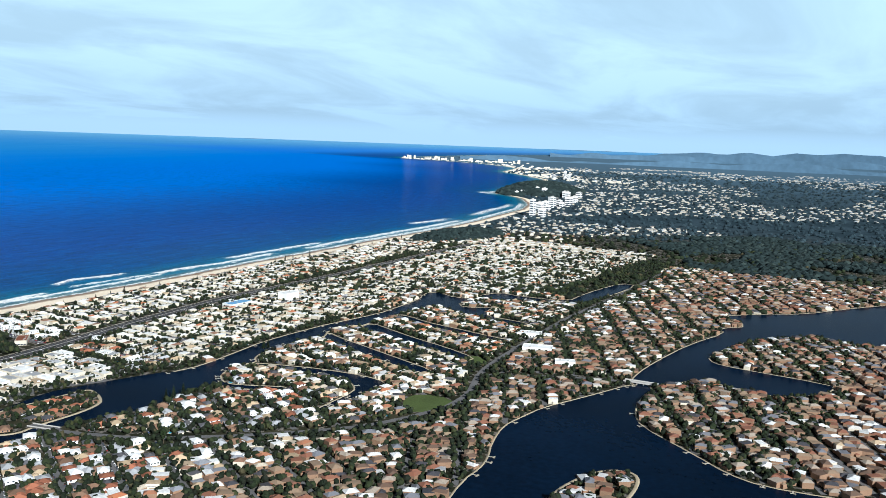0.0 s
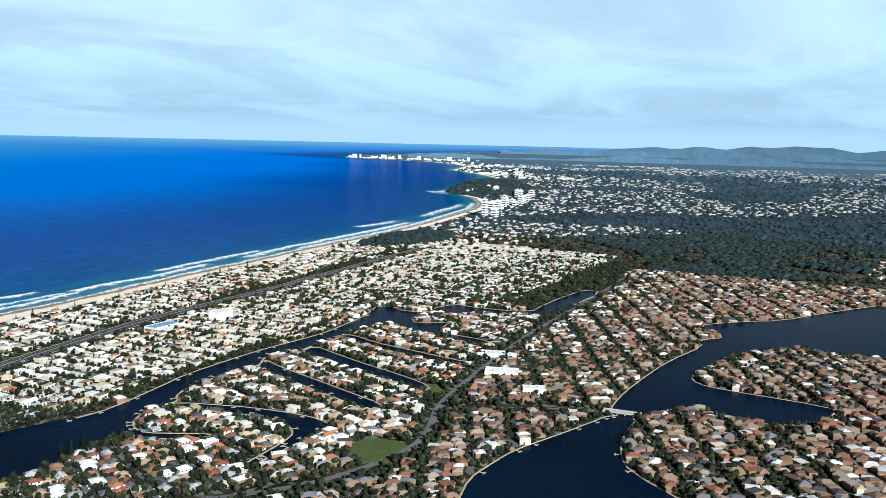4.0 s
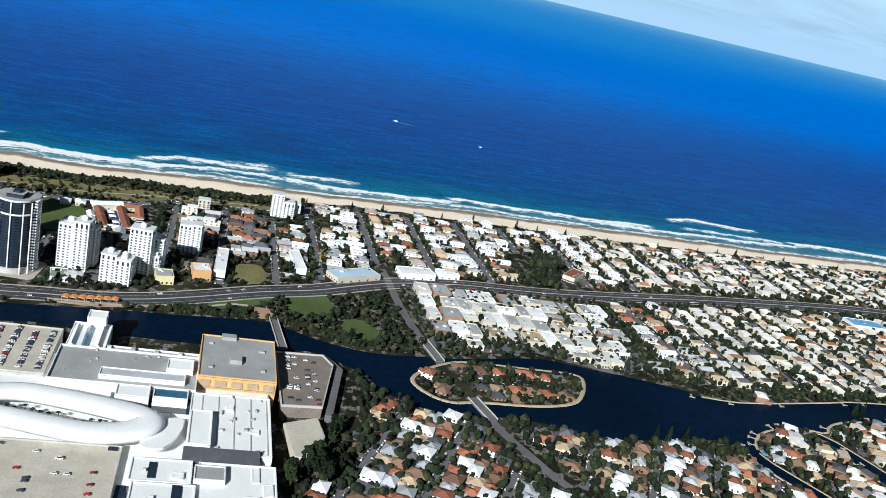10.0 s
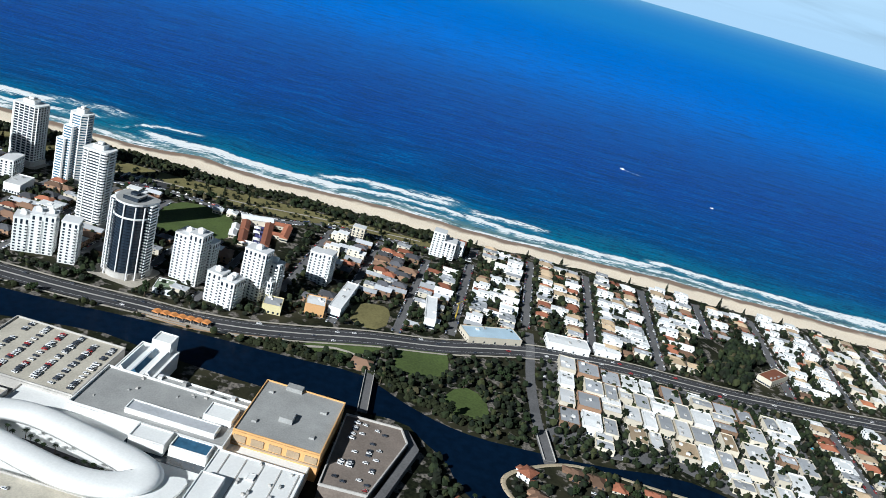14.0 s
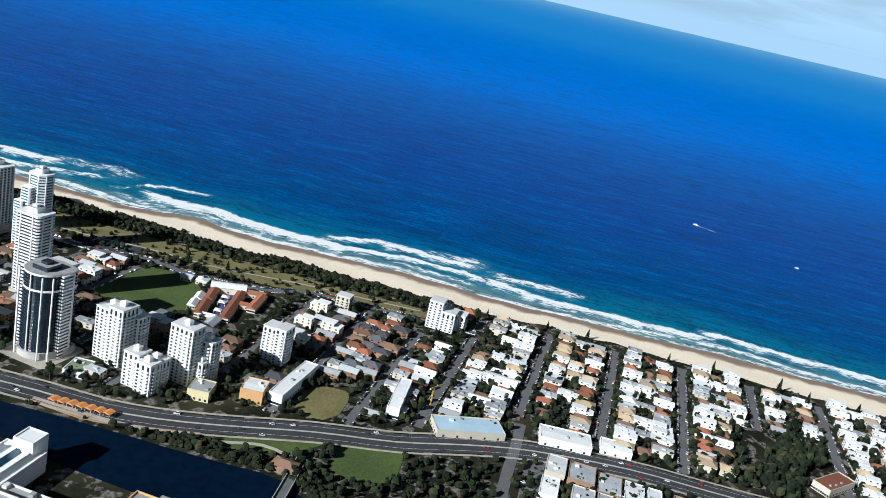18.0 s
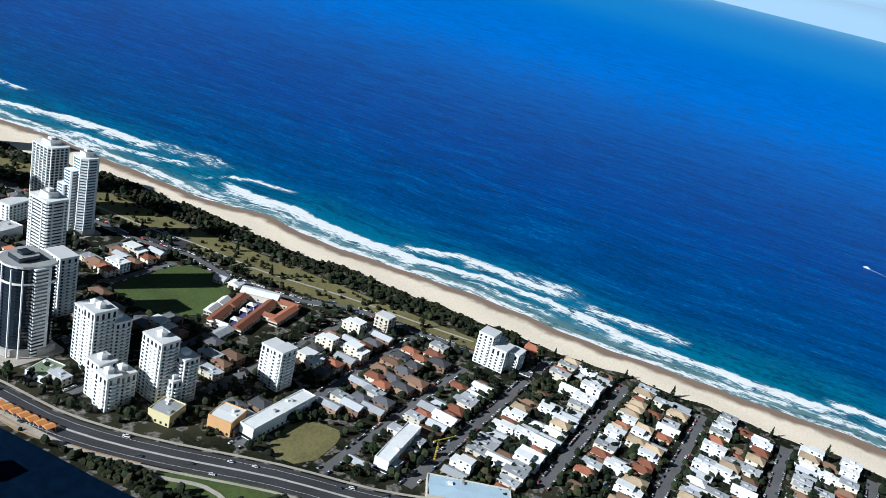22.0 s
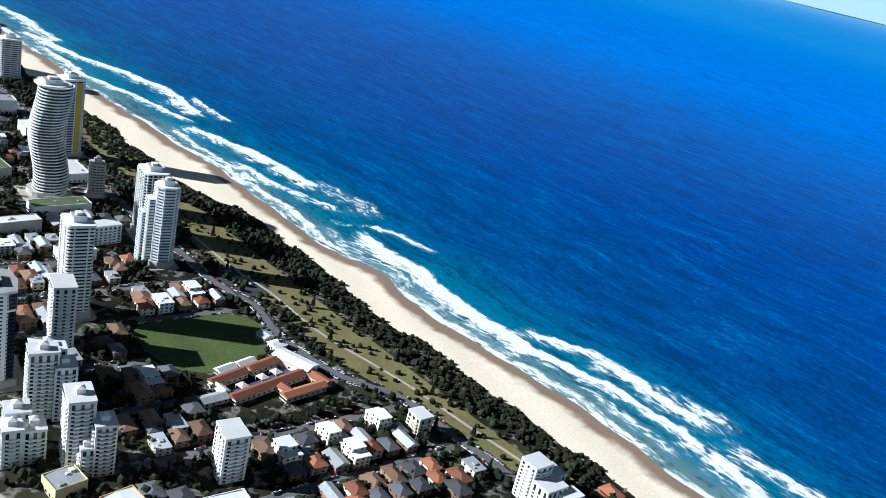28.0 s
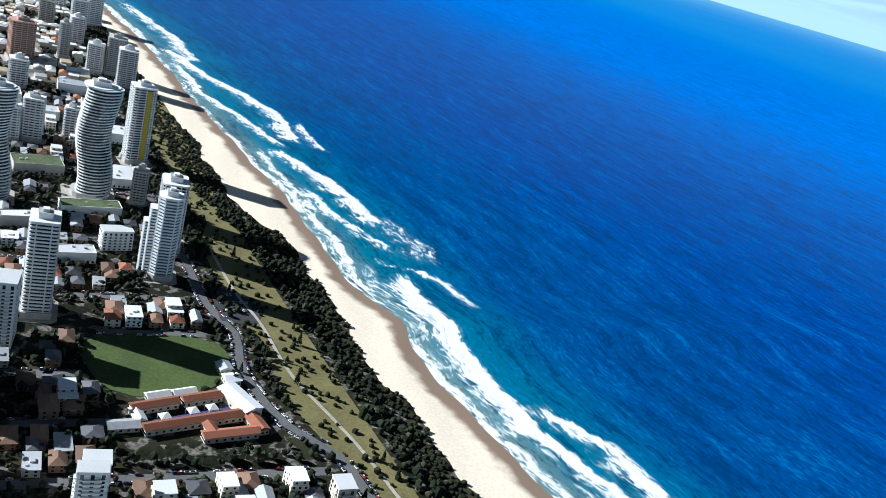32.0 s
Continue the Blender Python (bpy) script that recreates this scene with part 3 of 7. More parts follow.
WATERS = {k: smooth_outline(v, 1) for k, v in WATERS.items()}
ISLANDS = {k: smooth_outline(v, 2) for k, v in ISLANDS.items()}


def edge_strip(name, outline, wide, z, material, skip=None):
    """A low sloping bank along an outline, left out where another water meets it."""
    bm = bmesh.new()
    m = len(outline)
    for i in range(m):
        (ax, ay), (bx, by) = outline[i], outline[(i + 1) % m]
        d = math.hypot(bx - ax, by - ay)
        if d < 0.1:
            continue
        k = max(1, int(d / 12))
        for s in range(k):
            p = (ax + (bx - ax) * s / k, ay + (by - ay) * s / k)
            q = (ax + (bx - ax) * (s + 1) / k, ay + (by - ay) * (s + 1) / k)
            mx, my = (p[0] + q[0]) / 2, (p[1] + q[1]) / 2
            if any(o is not outline and inside(mx, my, o) for o in (skip or ())):
                continue
            nx, ny = -(by - ay) / d * wide / 2, (bx - ax) / d * wide / 2
            v = [bm.verts.new(c) for c in ((p[0] + nx, p[1] + ny, z - 0.5), (q[0] + nx, q[1] + ny, z - 0.5), (q[0] + nx * 0.4, q[1] + ny * 0.4, z), (p[0] + nx * 0.4, p[1] + ny * 0.4, z), (q[0] - nx * 0.4, q[1] - ny * 0.4, z), (p[0] - nx * 0.4, p[1] - ny * 0.4, z), (q[0] - nx, q[1] - ny, z - 0.5), (p[0] - nx, p[1] - ny, z - 0.5))]
            for f in ((0, 1, 2, 3), (3, 2, 4, 5), (5, 4, 6, 7)):
                bm.faces.new([v[c] for c in f])
    bmesh.ops.recalc_face_normals(bm, faces=bm.faces)
    return tagged(new(name, from_bm(name, bm, material)), "pale sandy stone bank along the water", "bank", kind="structure")


lift = 0.15
for k, v in WATERS.items():
    bm = bmesh.new()
    area = sum(v[i][0] * v[(i + 1) % len(v)][1] - v[(i + 1) % len(v)][0] * v[i][1] for i in range(len(v)))
    loop = [Vector((x, y, lift)) for x, y in (v if area > 0 else reversed(v))]
    bv = [bm.verts.new(p) for p in loop]
    for tri in tessellate_polygon([loop]):
        bm.faces.new([bv[i] for i in tri])
    bmesh.ops.recalc_face_normals(bm, faces=bm.faces)
    if sum(f.normal.z for f in bm.faces) < 0:
        bmesh.ops.reverse_faces(bm, faces=bm.faces)
    tagged(new(k, from_bm(k, bm, CANAL)), "calm dark blue water between houses", "canal", kind="structure")
    lift += 0.012
    if k != "creek":
        edge_strip("revetment", v, 2.6, 0.55, REVET, list(WATERS.values()))
for k, v in ISLANDS.items():
    bm = bmesh.new()
    prism(bm, v, 0.1, 0.5)
    tagged(new(k, from_bm(k, bm, LAND)), "low garden island in the water", "island", kind="structure")
    edge_strip("revetment", v, 4.0, 0.75, REVET)


WX, WY, WC = -320.0, -2320.0, 2.0
gx, gy = np.meshgrid(np.arange(830) * WC + WX + WC / 2, np.arange(1300) * WC + WY + WC / 2)


def raster(pts):
    hit = np.zeros(gx.shape, bool)
    for (xi, yi), (xj, yj) in zip(pts, pts[-1:] + pts[:-1]):
        if yi != yj:
            hit ^= ((yi > gy) != (yj > gy)) & (gx < (xj - xi) * (gy - yi) / (yj - yi) + xi)
    return hit


wet_map = np.zeros(gx.shape, bool)
for v in WATERS.values():
    wet_map |= raster(v)
for v in ISLANDS.values():
    wet_map &= ~raster(v)
wet_list = wet_map.tolist()


def on_water(x, y, margin=0.0):
    for a, b in ((0, 0), (margin, 0), (-margin, 0), (0, margin), (0, -margin)) if margin else ((0, 0),):
        i, j = int((x + a - WX) / WC), int((y + b - WY) / WC)
        if 0 <= i < 830 and 0 <= j < 1300 and wet_list[j][i]:
            return True
    return False


# ---- roads ----
HIGHWAY = [(560, 1500), (700, 900), (790, 450), (825, 150), (838, -40), (843, -136), (850, -194), (853, -231), (862, -264), (878, -300), (904, -350), (924, -399), (948, -440), (968, -482), (985, -547), (990, -601), (997, -657), (1016, -748), (1032, -812), (1054, -921), (1084, -1103), (1099, -1379), (1132, -1734), (1163, -2074)]
CROSS = [(1000, -468), (968, -470), (909, -472), (841, -480), (780, -493), (752, -500), (711, -511), (685, -522), (640, -545), (560, -620), (500, -700), (470, -790)]
OCEAN_RD = [(1035, 900), (1040, 400), (1052, 100), (1063, -7), (1068, -81), (1080, -121), (1076, -170), (1089, -224), (1112, -256), (1121, -305), (1128, -349), (1135, -405)]
RIDGE_RD = [(470, -790), (476, -850), (505, -930), (519, -995), (532, -1093), (546, -1206), (559, -1357), (568, -1598), (590, -1932)]
ROADS = [("highway", HIGHWAY, 20, ASPHALT), ("cross_street", CROSS, 7.5, STREET), ("ocean_road", OCEAN_RD, 6, STREET), ("ridge_road", RIDGE_RD, 8, STREET),
         ("lake_road", [(346, -1014), (420, -985), (505, -930)], 6, STREET)]


def hwy_x(y):
    p = sorted((b, a) for a, b in HIGHWAY)
    return float(np.interp(y, [q[0] for q in p], [q[1] for q in p]))


def finer(pts, step=15.0):
    """A line with rounded bends."""
    out = []
    n = len(pts)
    for i in range(n - 1):
        p0, p1, p2, p3 = (Vector((*pts[max(0, min(n - 1, i + k))], 0)) for k in (-1, 0, 1, 2))
        m = max(2, int((p2 - p1).length / step))
        for s in range(m):
            u = s / m
            q = 0.5 * (2 * p1 + (p2 - p0) * u + (2 * p0 - 5 * p1 + 4 * p2 - p3) * u * u + (3 * p1 - p0 - 3 * p2 + p3) * u**3)
            out.append((q.x, q.y))
    return out + [pts[-1]]


taken = {}


def claim(x, y, r=0.0, cell=4.0, test=False):
    """Marks (or tests) the cells of a footprint."""
    k = int(r // cell) + 1 if r else 0
    cx, cy = int(x // cell), int(y // cell)
    keys = [(cx + i, cy + j) for i in range(-k, k + 1) for j in range(-k, k + 1)]
    if test:
        return not any(q in taken for q in keys)
    for q in keys:
        taken[q] = 1


def claim_rect(x0, y0, x1, y1, cell=4.0):
    for i in range(int(x0 // cell), int(x1 // cell) + 1):
        for j in range(int(y0 // cell), int(y1 // cell) + 1):
            taken[(i, j)] = 1


def claim_poly(pts, cell=4.0):
    xs, yy = [p[0] for p in pts], [p[1] for p in pts]
    for i in range(int(min(xs) // cell), int(max(xs) // cell) + 1):
        for j in range(int(min(yy) // cell), int(max(yy) // cell) + 1):
            if inside((i + 0.5) * cell, (j + 0.5) * cell, pts):
                taken[(i, j)] = 1


def claim_line(pts, half):
    for x, y in finer(pts, 4.0):
        claim(x, y, half)


road_z = 0.30
for nm, pts, wide, mat in ROADS:
    v, f = ribbon(finer(pts), wide, road_z)
    tagged(new(nm, mesh_of(nm, v, f, [mat])), "grey asphalt road with several lanes" if wide > 15 else "grey asphalt street", "road", kind="structure")
    road_z += 0.015
    claim_line(pts, 0.5 if wide < 10 else wide / 2 + 1)
# the highway's pale median and footpaths
for off, wide, mat, nm in ((0, 1.6, CONC, "median"), (12.2, 2.0, PAVE, "footpath"), (-12.2, 2.0, PAVE, "footpath")):
    p = finer(HIGHWAY)
    q = []
    for i, (x, y) in enumerate(p):
        a, b = p[max(0, i - 1)], p[min(len(p) - 1, i + 1)]
        d = math.hypot(b[0] - a[0], b[1] - a[1])
        q.append((x - (b[1] - a[1]) / d * off, y + (b[0] - a[0]) / d * off))
    v, f = ribbon(q, wide, 0.42)
    tagged(new(nm, mesh_of(nm, v, f, [mat])), "pale concrete strip along the highway", "kerb strip", kind="structure")

# ---- lawns and open lots ----
OPEN = [
    ("sports_oval", [(985, -130), (1020, -124), (1064, -130), (1072, -150), (1066, -178), (1040, -196), (1012, -198), (992, -186), (984, -160)], LAWN, "green school sports oval in part shade"),
    ("beach_park", [(1116, 90), (1125, -62), (1134, -152), (1141, -229), (1150, -327), (1156, -376), (1140, -385), (1132, -340), (1126, -287), (1106, -238), (1095, -191), (1096, -141), (1089, -103), (1080, -31), (1086, 60)], DRYLAWN, "dry grass park behind the dunes"),
    ("north_park", [(1092, 60), (1112, 90), (1108, 300), (1100, 480), (1075, 480), (1072, 300), (1078, 120)], DRYLAWN, "dry grass strip of park behind the beach"),
    ("vacant_lot", [(917, -329), (958, -322), (968, -344), (963, -354), (923, -356)], DRYLAWN, "vacant lot of dry yellow grass"),
    ("corner_green", [(862, -376), (905, -366), (924, -400), (914, -408), (874, -412)], LAWN, "green lawn beside the highway"),
    ("creek_green", [(830, -412), (862, -414), (875, -430), (852, -446), (826, -440)], LAWN, "small lawn by the creek"),
    ("verge", [(855, -300), (880, -318), (902, -366), (880, -352), (858, -330)], LAWN, "grass verge beside the highway"),
    ("town_green", [(523, -792), (519, -818), (481, -824), (462, -795), (484, -757), (508, -766)], LAWN, "green village oval among houses"),
    ("roadside_green", [(520, -960), (560, -985), (556, -1010), (530, -1000)], LAWN, "grass beside the road"),
]
z = 0.24
for nm, pts, mat, lab in OPEN:
    bm = bmesh.new()
    pts = smooth_outline(pts, 1)
    prism(bm, pts, 0.0, z)
    tagged(new(nm, from_bm(nm, bm, mat)), lab, "lawn", kind="structure")
    z += 0.004
    claim_poly(pts)

# ---- kinds of building ----


def isle_roof(name, stops, rough, grime=0.25):
    """One tone for each joined house, in the mix of the town."""
    m = bpy.data.materials.new(name)
    m.use_nodes = True
    t = m.node_tree
    b = t.nodes["Principled BSDF"]
    g = t.nodes.new("ShaderNodeNewGeometry")
    r = t.nodes.new("ShaderNodeValToRGB")
    r.color_ramp.interpolation = "CONSTANT"
    while len(r.color_ramp.elements) < len(stops):
        r.color_ramp.elements.new(0.5)
    for e, (p, c) in zip(r.color_ramp.elements, stops):
        e.position, e.color = p, (*c, 1)
    link(t, g.outputs["Random Per Island"], r.inputs[0])
    n = node(t, "ShaderNodeTexNoise", Scale=0.5, Detail=4.0)
    link(t, g.outputs["Position"], n.inputs["Vector"])
    link(t, mixed(t, calc(t, "MULTIPLY", ramp01(t, n.outputs[0], 0.35, 0.7), grime), r.outputs[0], (0.12, 0.11, 0.10)), b.inputs["Base Color"])
    b.inputs["Roughness"].default_value = rough
    b.inputs["Specular IOR Level"].default_value = 0.25
    return m


TOWN_ROOFS = isle_roof("town_roofs", [(0.0, (0.85, 0.85, 0.84)), (0.44, (0.66, 0.63, 0.59)), (0.57, (0.40, 0.41, 0.43)), (0.62, (0.50, 0.38, 0.25)), (0.72, (0.46, 0.17, 0.08)), (0.82, (0.25, 0.14, 0.09)), (0.90, (0.11, 0.11, 0.12))], 0.7)
CANAL_ROOFS = isle_roof("canal_side_roofs", [(0.0, (0.78, 0.78, 0.77)), (0.22, (0.54, 0.47, 0.37)), (0.38, (0.44, 0.33, 0.21)), (0.52, (0.35, 0.15, 0.08)), (0.68, (0.20, 0.12, 0.08)), (0.80, (0.26, 0.27, 0.30)), (0.90, (0.07, 0.07, 0.08))], 0.75)
LAKE_ROOFS = isle_roof("lakeside_roofs", [(0.0, (0.66, 0.66, 0.65)), (0.09, (0.36, 0.30, 0.24)), (0.24, (0.27, 0.19, 0.125)), (0.42, (0.24, 0.10, 0.06)), (0.62, (0.13, 0.08, 0.055)), (0.80, (0.17, 0.175, 0.20)), (0.90, (0.05, 0.05, 0.06))], 0.75)
# Greyed blue mix for far roofs: distance haze put into the colour.
HAZY_ROOFS = isle_roof("hazed_roofs", [(0.0, (0.46, 0.49, 0.53)), (0.3, (0.34, 0.37, 0.41)), (0.55, (0.24, 0.25, 0.28)), (0.75, (0.27, 0.22, 0.21)), (0.9, (0.12, 0.14, 0.17))], 0.8)
LEAF_MIX = isle_roof("mixed_foliage", [(0.0, (0.007, 0.012, 0.005)), (0.25, (0.013, 0.021, 0.008)), (0.5, (0.021, 0.030, 0.011)), (0.72, (0.010, 0.013, 0.007)), (0.86, (0.034, 0.040, 0.014)), (0.96, (0.052, 0.046, 0.022))], 0.85, 0.0)
# Wetland woods and far trees carry painted blue haze in their leaf tones.
HAZY_WOODS_LEAF = isle_roof("hazed_wetland_foliage", [(0.0, (0.010, 0.020, 0.020)), (0.4, (0.018, 0.032, 0.032)), (0.7, (0.014, 0.025, 0.025)), (0.9, (0.030, 0.046, 0.042))], 0.85, 0.0)
HAZY_LEAF = isle_roof("hazed_foliage", [(0.0, (0.016, 0.032, 0.042)), (0.4, (0.024, 0.045, 0.058)), (0.7, (0.020, 0.036, 0.046)), (0.9, (0.036, 0.060, 0.072))], 0.85, 0.0)


def hip(bm, x0, y0, x1, y1, z, rise, over=0.5, slot=0, gable=False):
    x0, y0, x1, y1 = x0 - over, y0 - over, x1 + over, y1 + over
    lo = [bm.verts.new((x, y, z - 0.25)) for x, y in ((x0, y0), (x1, y0), (x1, y1), (x0, y1))]
    ea = [bm.verts.new((x, y, z)) for x, y in ((x0, y0), (x1, y0), (x1, y1), (x0, y1))]
    w, d = x1 - x0, y1 - y0
    if w >= d:
        k = 0.0 if gable else d / 2
        r = [bm.verts.new((x0 + k, (y0 + y1) / 2, z + rise)), bm.verts.new((x1 - k - (0.01 if w == d else 0), (y0 + y1) / 2, z + rise))]
        sides = ((0, 1, r[1], r[0]), (2, 3, r[0], r[1]), (1, 2, r[1]), (3, 0, r[0]))
    else:
        k = 0.0 if gable else w / 2
        r = [bm.verts.new(((x0 + x1) / 2, y0 + k, z + rise)), bm.verts.new(((x0 + x1) / 2, y1 - k, z + rise))]
        sides = ((1, 2, r[1], r[0]), (3, 0, r[0], r[1]), (0, 1, r[0]), (2, 3, r[1]))
    for s in sides:
        bm.faces.new([ea[q] if isinstance(q, int) else q for q in s]).material_index = slot
    for i in range(4):
        bm.faces.new((lo[i], lo[(i + 1) % 4], ea[(i + 1) % 4], ea[i])).material_index = slot
    bm.faces.new(list(reversed(lo))).material_index = slot


def windows_on(bm, x0, y0, x1, y1, z, n, slot=1, tall=1.2):
    for i in range(n):
        u = (i + 0.5) / n
        x, y = x0 + (x1 - x0) * u, y0 + (y1 - y0) * u
        box(bm, x - 0.7, y0 - 0.05, z, x + 0.7, y0 + 0.1, z + tall, slot)
        box(bm, x - 0.7, y1 - 0.1, z, x + 0.7, y1 + 0.05, z + tall, slot)
        box(bm, x0 - 0.05, y - 0.7, z, x0 + 0.1, y + 0.7, z + tall, slot)
        box(bm, x1 - 0.1, y - 0.7, z, x1 + 0.05, y + 0.7, z + tall, slot)


HOUSES = {}
BEACH, CANALS, TOWN = "beach street houses", "canal side houses", "low apartment blocks"


def house(kind, shape, w, d, storeys, wall, roof_mat, label):
    """A kind of house: walls with windows, and a roof of its own."""
    h = 2.5 * storeys
    bm = bmesh.new()
    box(bm, -w / 2, -d / 2, 0, w / 2, d / 2, h)
    for s in range(storeys):
        windows_on(bm, -w / 2, -d / 2, w / 2, d / 2, 0.8 + 2.5 * s, 2 if w < 10 else 3)
    if shape == "ell":
        box(bm, w / 2 - 0.5, -d / 2, 0, w / 2 + w * 0.45, -d / 2 + d * 0.45, 2.5)
    if shape == "step":
        box(bm, -w / 2 + 0.6, -d / 2 + 0.6, h, w / 2 - 0.6, d / 6, h + 2.4)
        windows_on(bm, -w / 2 + 0.6, -d / 2 + 0.6, w / 2 - 0.6, d / 6, h + 0.6, 2)
    nm = {BEACH: "beach_house", CANALS: "canal_house", TOWN: "apartment_house"}[kind]
    ob = new(nm, from_bm(nm, bm, [wall, GLASS]))
    bm = bmesh.new()
    if shape in ("hip", "gable", "ell"):
        hip(bm, -w / 2, -d / 2, w / 2, d / 2, h, min(w, d) * 0.24, gable=shape == "gable")
        if shape == "ell":
            hip(bm, w / 2 - 2.0, -d / 2, w / 2 + w * 0.45, -d / 2 + d * 0.45, 2.5, d * 0.09)
    else:
        y1 = d / 2
        y0 = d / 6 if shape == "step" else -d / 2
        box(bm, -w / 2 - 0.3, y0 - (0 if shape == "step" else 0.3), h, w / 2 + 0.3, y1 + 0.3, h + 0.3)
        if shape == "step":
            box(bm, -w / 2 + 0.2, -d / 2 + 0.2, h + 2.4, w / 2 - 0.2, d / 6 + 0.3, h + 2.7)
        else:
            box(bm, -w * 0.2, -d * 0.1, h + 0.3, w * 0.1, d * 0.12, h + 1.2)
            box(bm, w * 0.2, d * 0.2, h + 0.3, w * 0.34, d * 0.3, h + 0.9)
    part("roof", from_bm("roof", bm, roof_mat), ob)
    if shape == "ell":
        bm = bmesh.new()
        box(bm, -w / 2 - 2.8, d * 0.05, 2.1, -w / 2 - 0.05, d * 0.4, 2.3)
        box(bm, -w / 2 - 2.7, d * 0.07, 0, -w / 2 - 2.5, d * 0.1, 2.1)
        box(bm, -w / 2 - 2.7, d * 0.35, 0, -w / 2 - 2.5, d * 0.38, 2.1)
        part("patio_cover", from_bm("patio_cover", bm, roof_mat), ob)
    tagged(ob, label, "house", kind)
    HOUSES.setdefault(kind, []).append(ob)
    return ob


house(BEACH, "flat", 7.5, 15, 2, WHITE, R_WHITE, "white two-storey beach house with flat pale roof")
house(BEACH, "step", 7.5, 15, 2, WHITE, R_WHITE, "white stepped beach house with roof terrace")
house(BEACH, "gable", 8, 14, 2, WHITE, R_WHITE, "white gabled house with pale metal roof")
house(BEACH, "hip", 8, 14, 1, CREAM, R_WHITE, "cream low house with white hipped roof")
house(BEACH, "hip", 9, 13, 2, CREAM, R_TAN, "cream two-storey house with tan tiled roof")
house(BEACH, "hip", 9, 12, 1, CREAM, R_RED, "cream house with terracotta tiled roof")
house(BEACH, "gable", 8, 13, 1, BRICK, R_GREY, "brick house with grey metal roof")
house(BEACH, "flat", 8, 14, 3, WHITE, R_WHITE, "white three-storey flats with flat roof")
house(BEACH, "hip", 8, 13, 1, BRICK, R_BROWN, "brick house with brown tiled roof")
house(BEACH, "flat", 8, 13, 2, CREAM, R_GREY, "cream modern house with grey flat roof")
house(CANALS, "ell", 9, 11, 1, CREAM, R_RED, "cream canal house with terracotta roof and patio")
house(CANALS, "ell", 9, 11, 1, CREAM, R_TAN, "cream canal house with tan roof and patio")
house(CANALS, "ell", 10, 11, 2, WHITE, R_WHITE, "white canal house with pale roof and patio")
house(CANALS, "ell", 9, 12, 1, BRICK, R_BROWN, "brick canal house with brown tiled roof")
house(CANALS, "hip", 11, 9, 2, WHITE, R_WHITE, "large white canal house with pale hipped roof")
house(CANALS, "ell", 10, 10, 1, CREAM, R_GREY, "cream canal house with grey metal roof")
house(CANALS, "hip", 10, 9, 1, BRICK, R_DARK, "brick house with charcoal hipped roof")
house(CANALS, "ell", 9, 10, 2, WHITE, R_RED, "white canal house with terracotta roof")
house(TOWN, "flat", 10, 15, 3, WHITE, R_WHITE, "white three-storey apartment block with flat roof")
house(TOWN, "step", 10, 16, 3, CREAM, R_WHITE, "cream stepped apartment block with pale roofs")
house(TOWN, "hip", 9, 14, 2, BRICK, R_BROWN, "brick walk-up flats with brown tiled roof")
house(TOWN, "hip", 9, 12, 2, CREAM, R_RED, "cream walk-up flats with terracotta roof")
house(TOWN, "gable", 8, 15, 2, BRICK, R_GREY, "brick flats with grey metal roof")
house(TOWN, "flat", 8, 13, 2, CREAM, R_GREY, "cream flats with grey flat roof")
house(TOWN, "hip", 9, 12, 2, BRICK, R_DARK, "brown brick flats with charcoal roof")
PROTOS = [o for v in HOUSES.values() for o in v]
MIX = {BEACH: (3, 3, 2, 2, 5, 4, 5, 2, 4, 5), CANALS: (4, 5, 2, 5, 2, 5, 5, 2), TOWN: (1, 2, 5, 3, 4, 3, 6)}

first = {}
houses_near, houses_far = {}, []
NEAR = (565, -760, 1260, 420)


def put(kind, x, y, turn, z=0.0):
    """Sets a house on its lot: a thing of its own in the near stretch of the plan, joined geometry beyond it."""
    proto = rnd.choices(HOUSES[kind], MIX[kind])[0]
    if NEAR[0] < x < NEAR[2] and NEAR[1] < y < NEAR[3] and houses_near.get(kind, 0) < 330:
        houses_near[kind] = houses_near.get(kind, 0) + 1
        m = pose(x, y, z, rz=turn)
        if proto not in first:
            proto.matrix_basis = m
            first[proto] = 1
        else:
            copy_thing(proto, m @ Matrix.Diagonal((rnd.uniform(0.85, 1.12), rnd.uniform(0.85, 1.15), rnd.uniform(0.75, 1.12), 1)))
    else:
        wild = 1.0 if kind == CANALS else 0.15
        houses_far.append((x + rnd.uniform(-2, 2) * wild, y + rnd.uniform(-2, 2) * wild, turn + rnd.uniform(-28, 28) * wild + (90 if rnd.random() < 0.3 * wild else 0), rnd.uniform(7.2, 10.5) * (1.3 if kind == TOWN else 1.0), rnd.uniform(9, 14) * (1.3 if kind == TOWN else 1.0), rnd.choice((2.6, 2.8, 5.0, 5.2)) + (2.5 if kind == TOWN else 0), kind == CANALS and rnd.random() < (0.95 if x < 520 else 0.5), z))


# ---- reserved ground, then streets and lots ----
PODIUMS = [("long white podium with planted roof", 1000, 66, 46, 16, 8, 6), ("white retail podium beside the towers", 1030, 146, 28, 36, 8, 4), ("grey podium with roof garden", 962, 152, 40, 24, 9, 8), ("white low-rise hotel wing", 1034, 262, 24, 28, 10, 0), ("pale four-storey flats among towers", 966, 300, 34, 20, 11, 5), ("white stepped flats near the beach", 1020, 336, 28, 20, 14, 0), ("long grey hotel wing", 955, 30, 40, 12, 10, 8), ("cream flats beside the avenue", 985, -22, 26, 14, 8, 6), ("white holiday flats near the beach", 1000, 410, 30, 22, 12, 0), ("white office block with flat roof", 935, 330, 26, 24, 16, 4)]
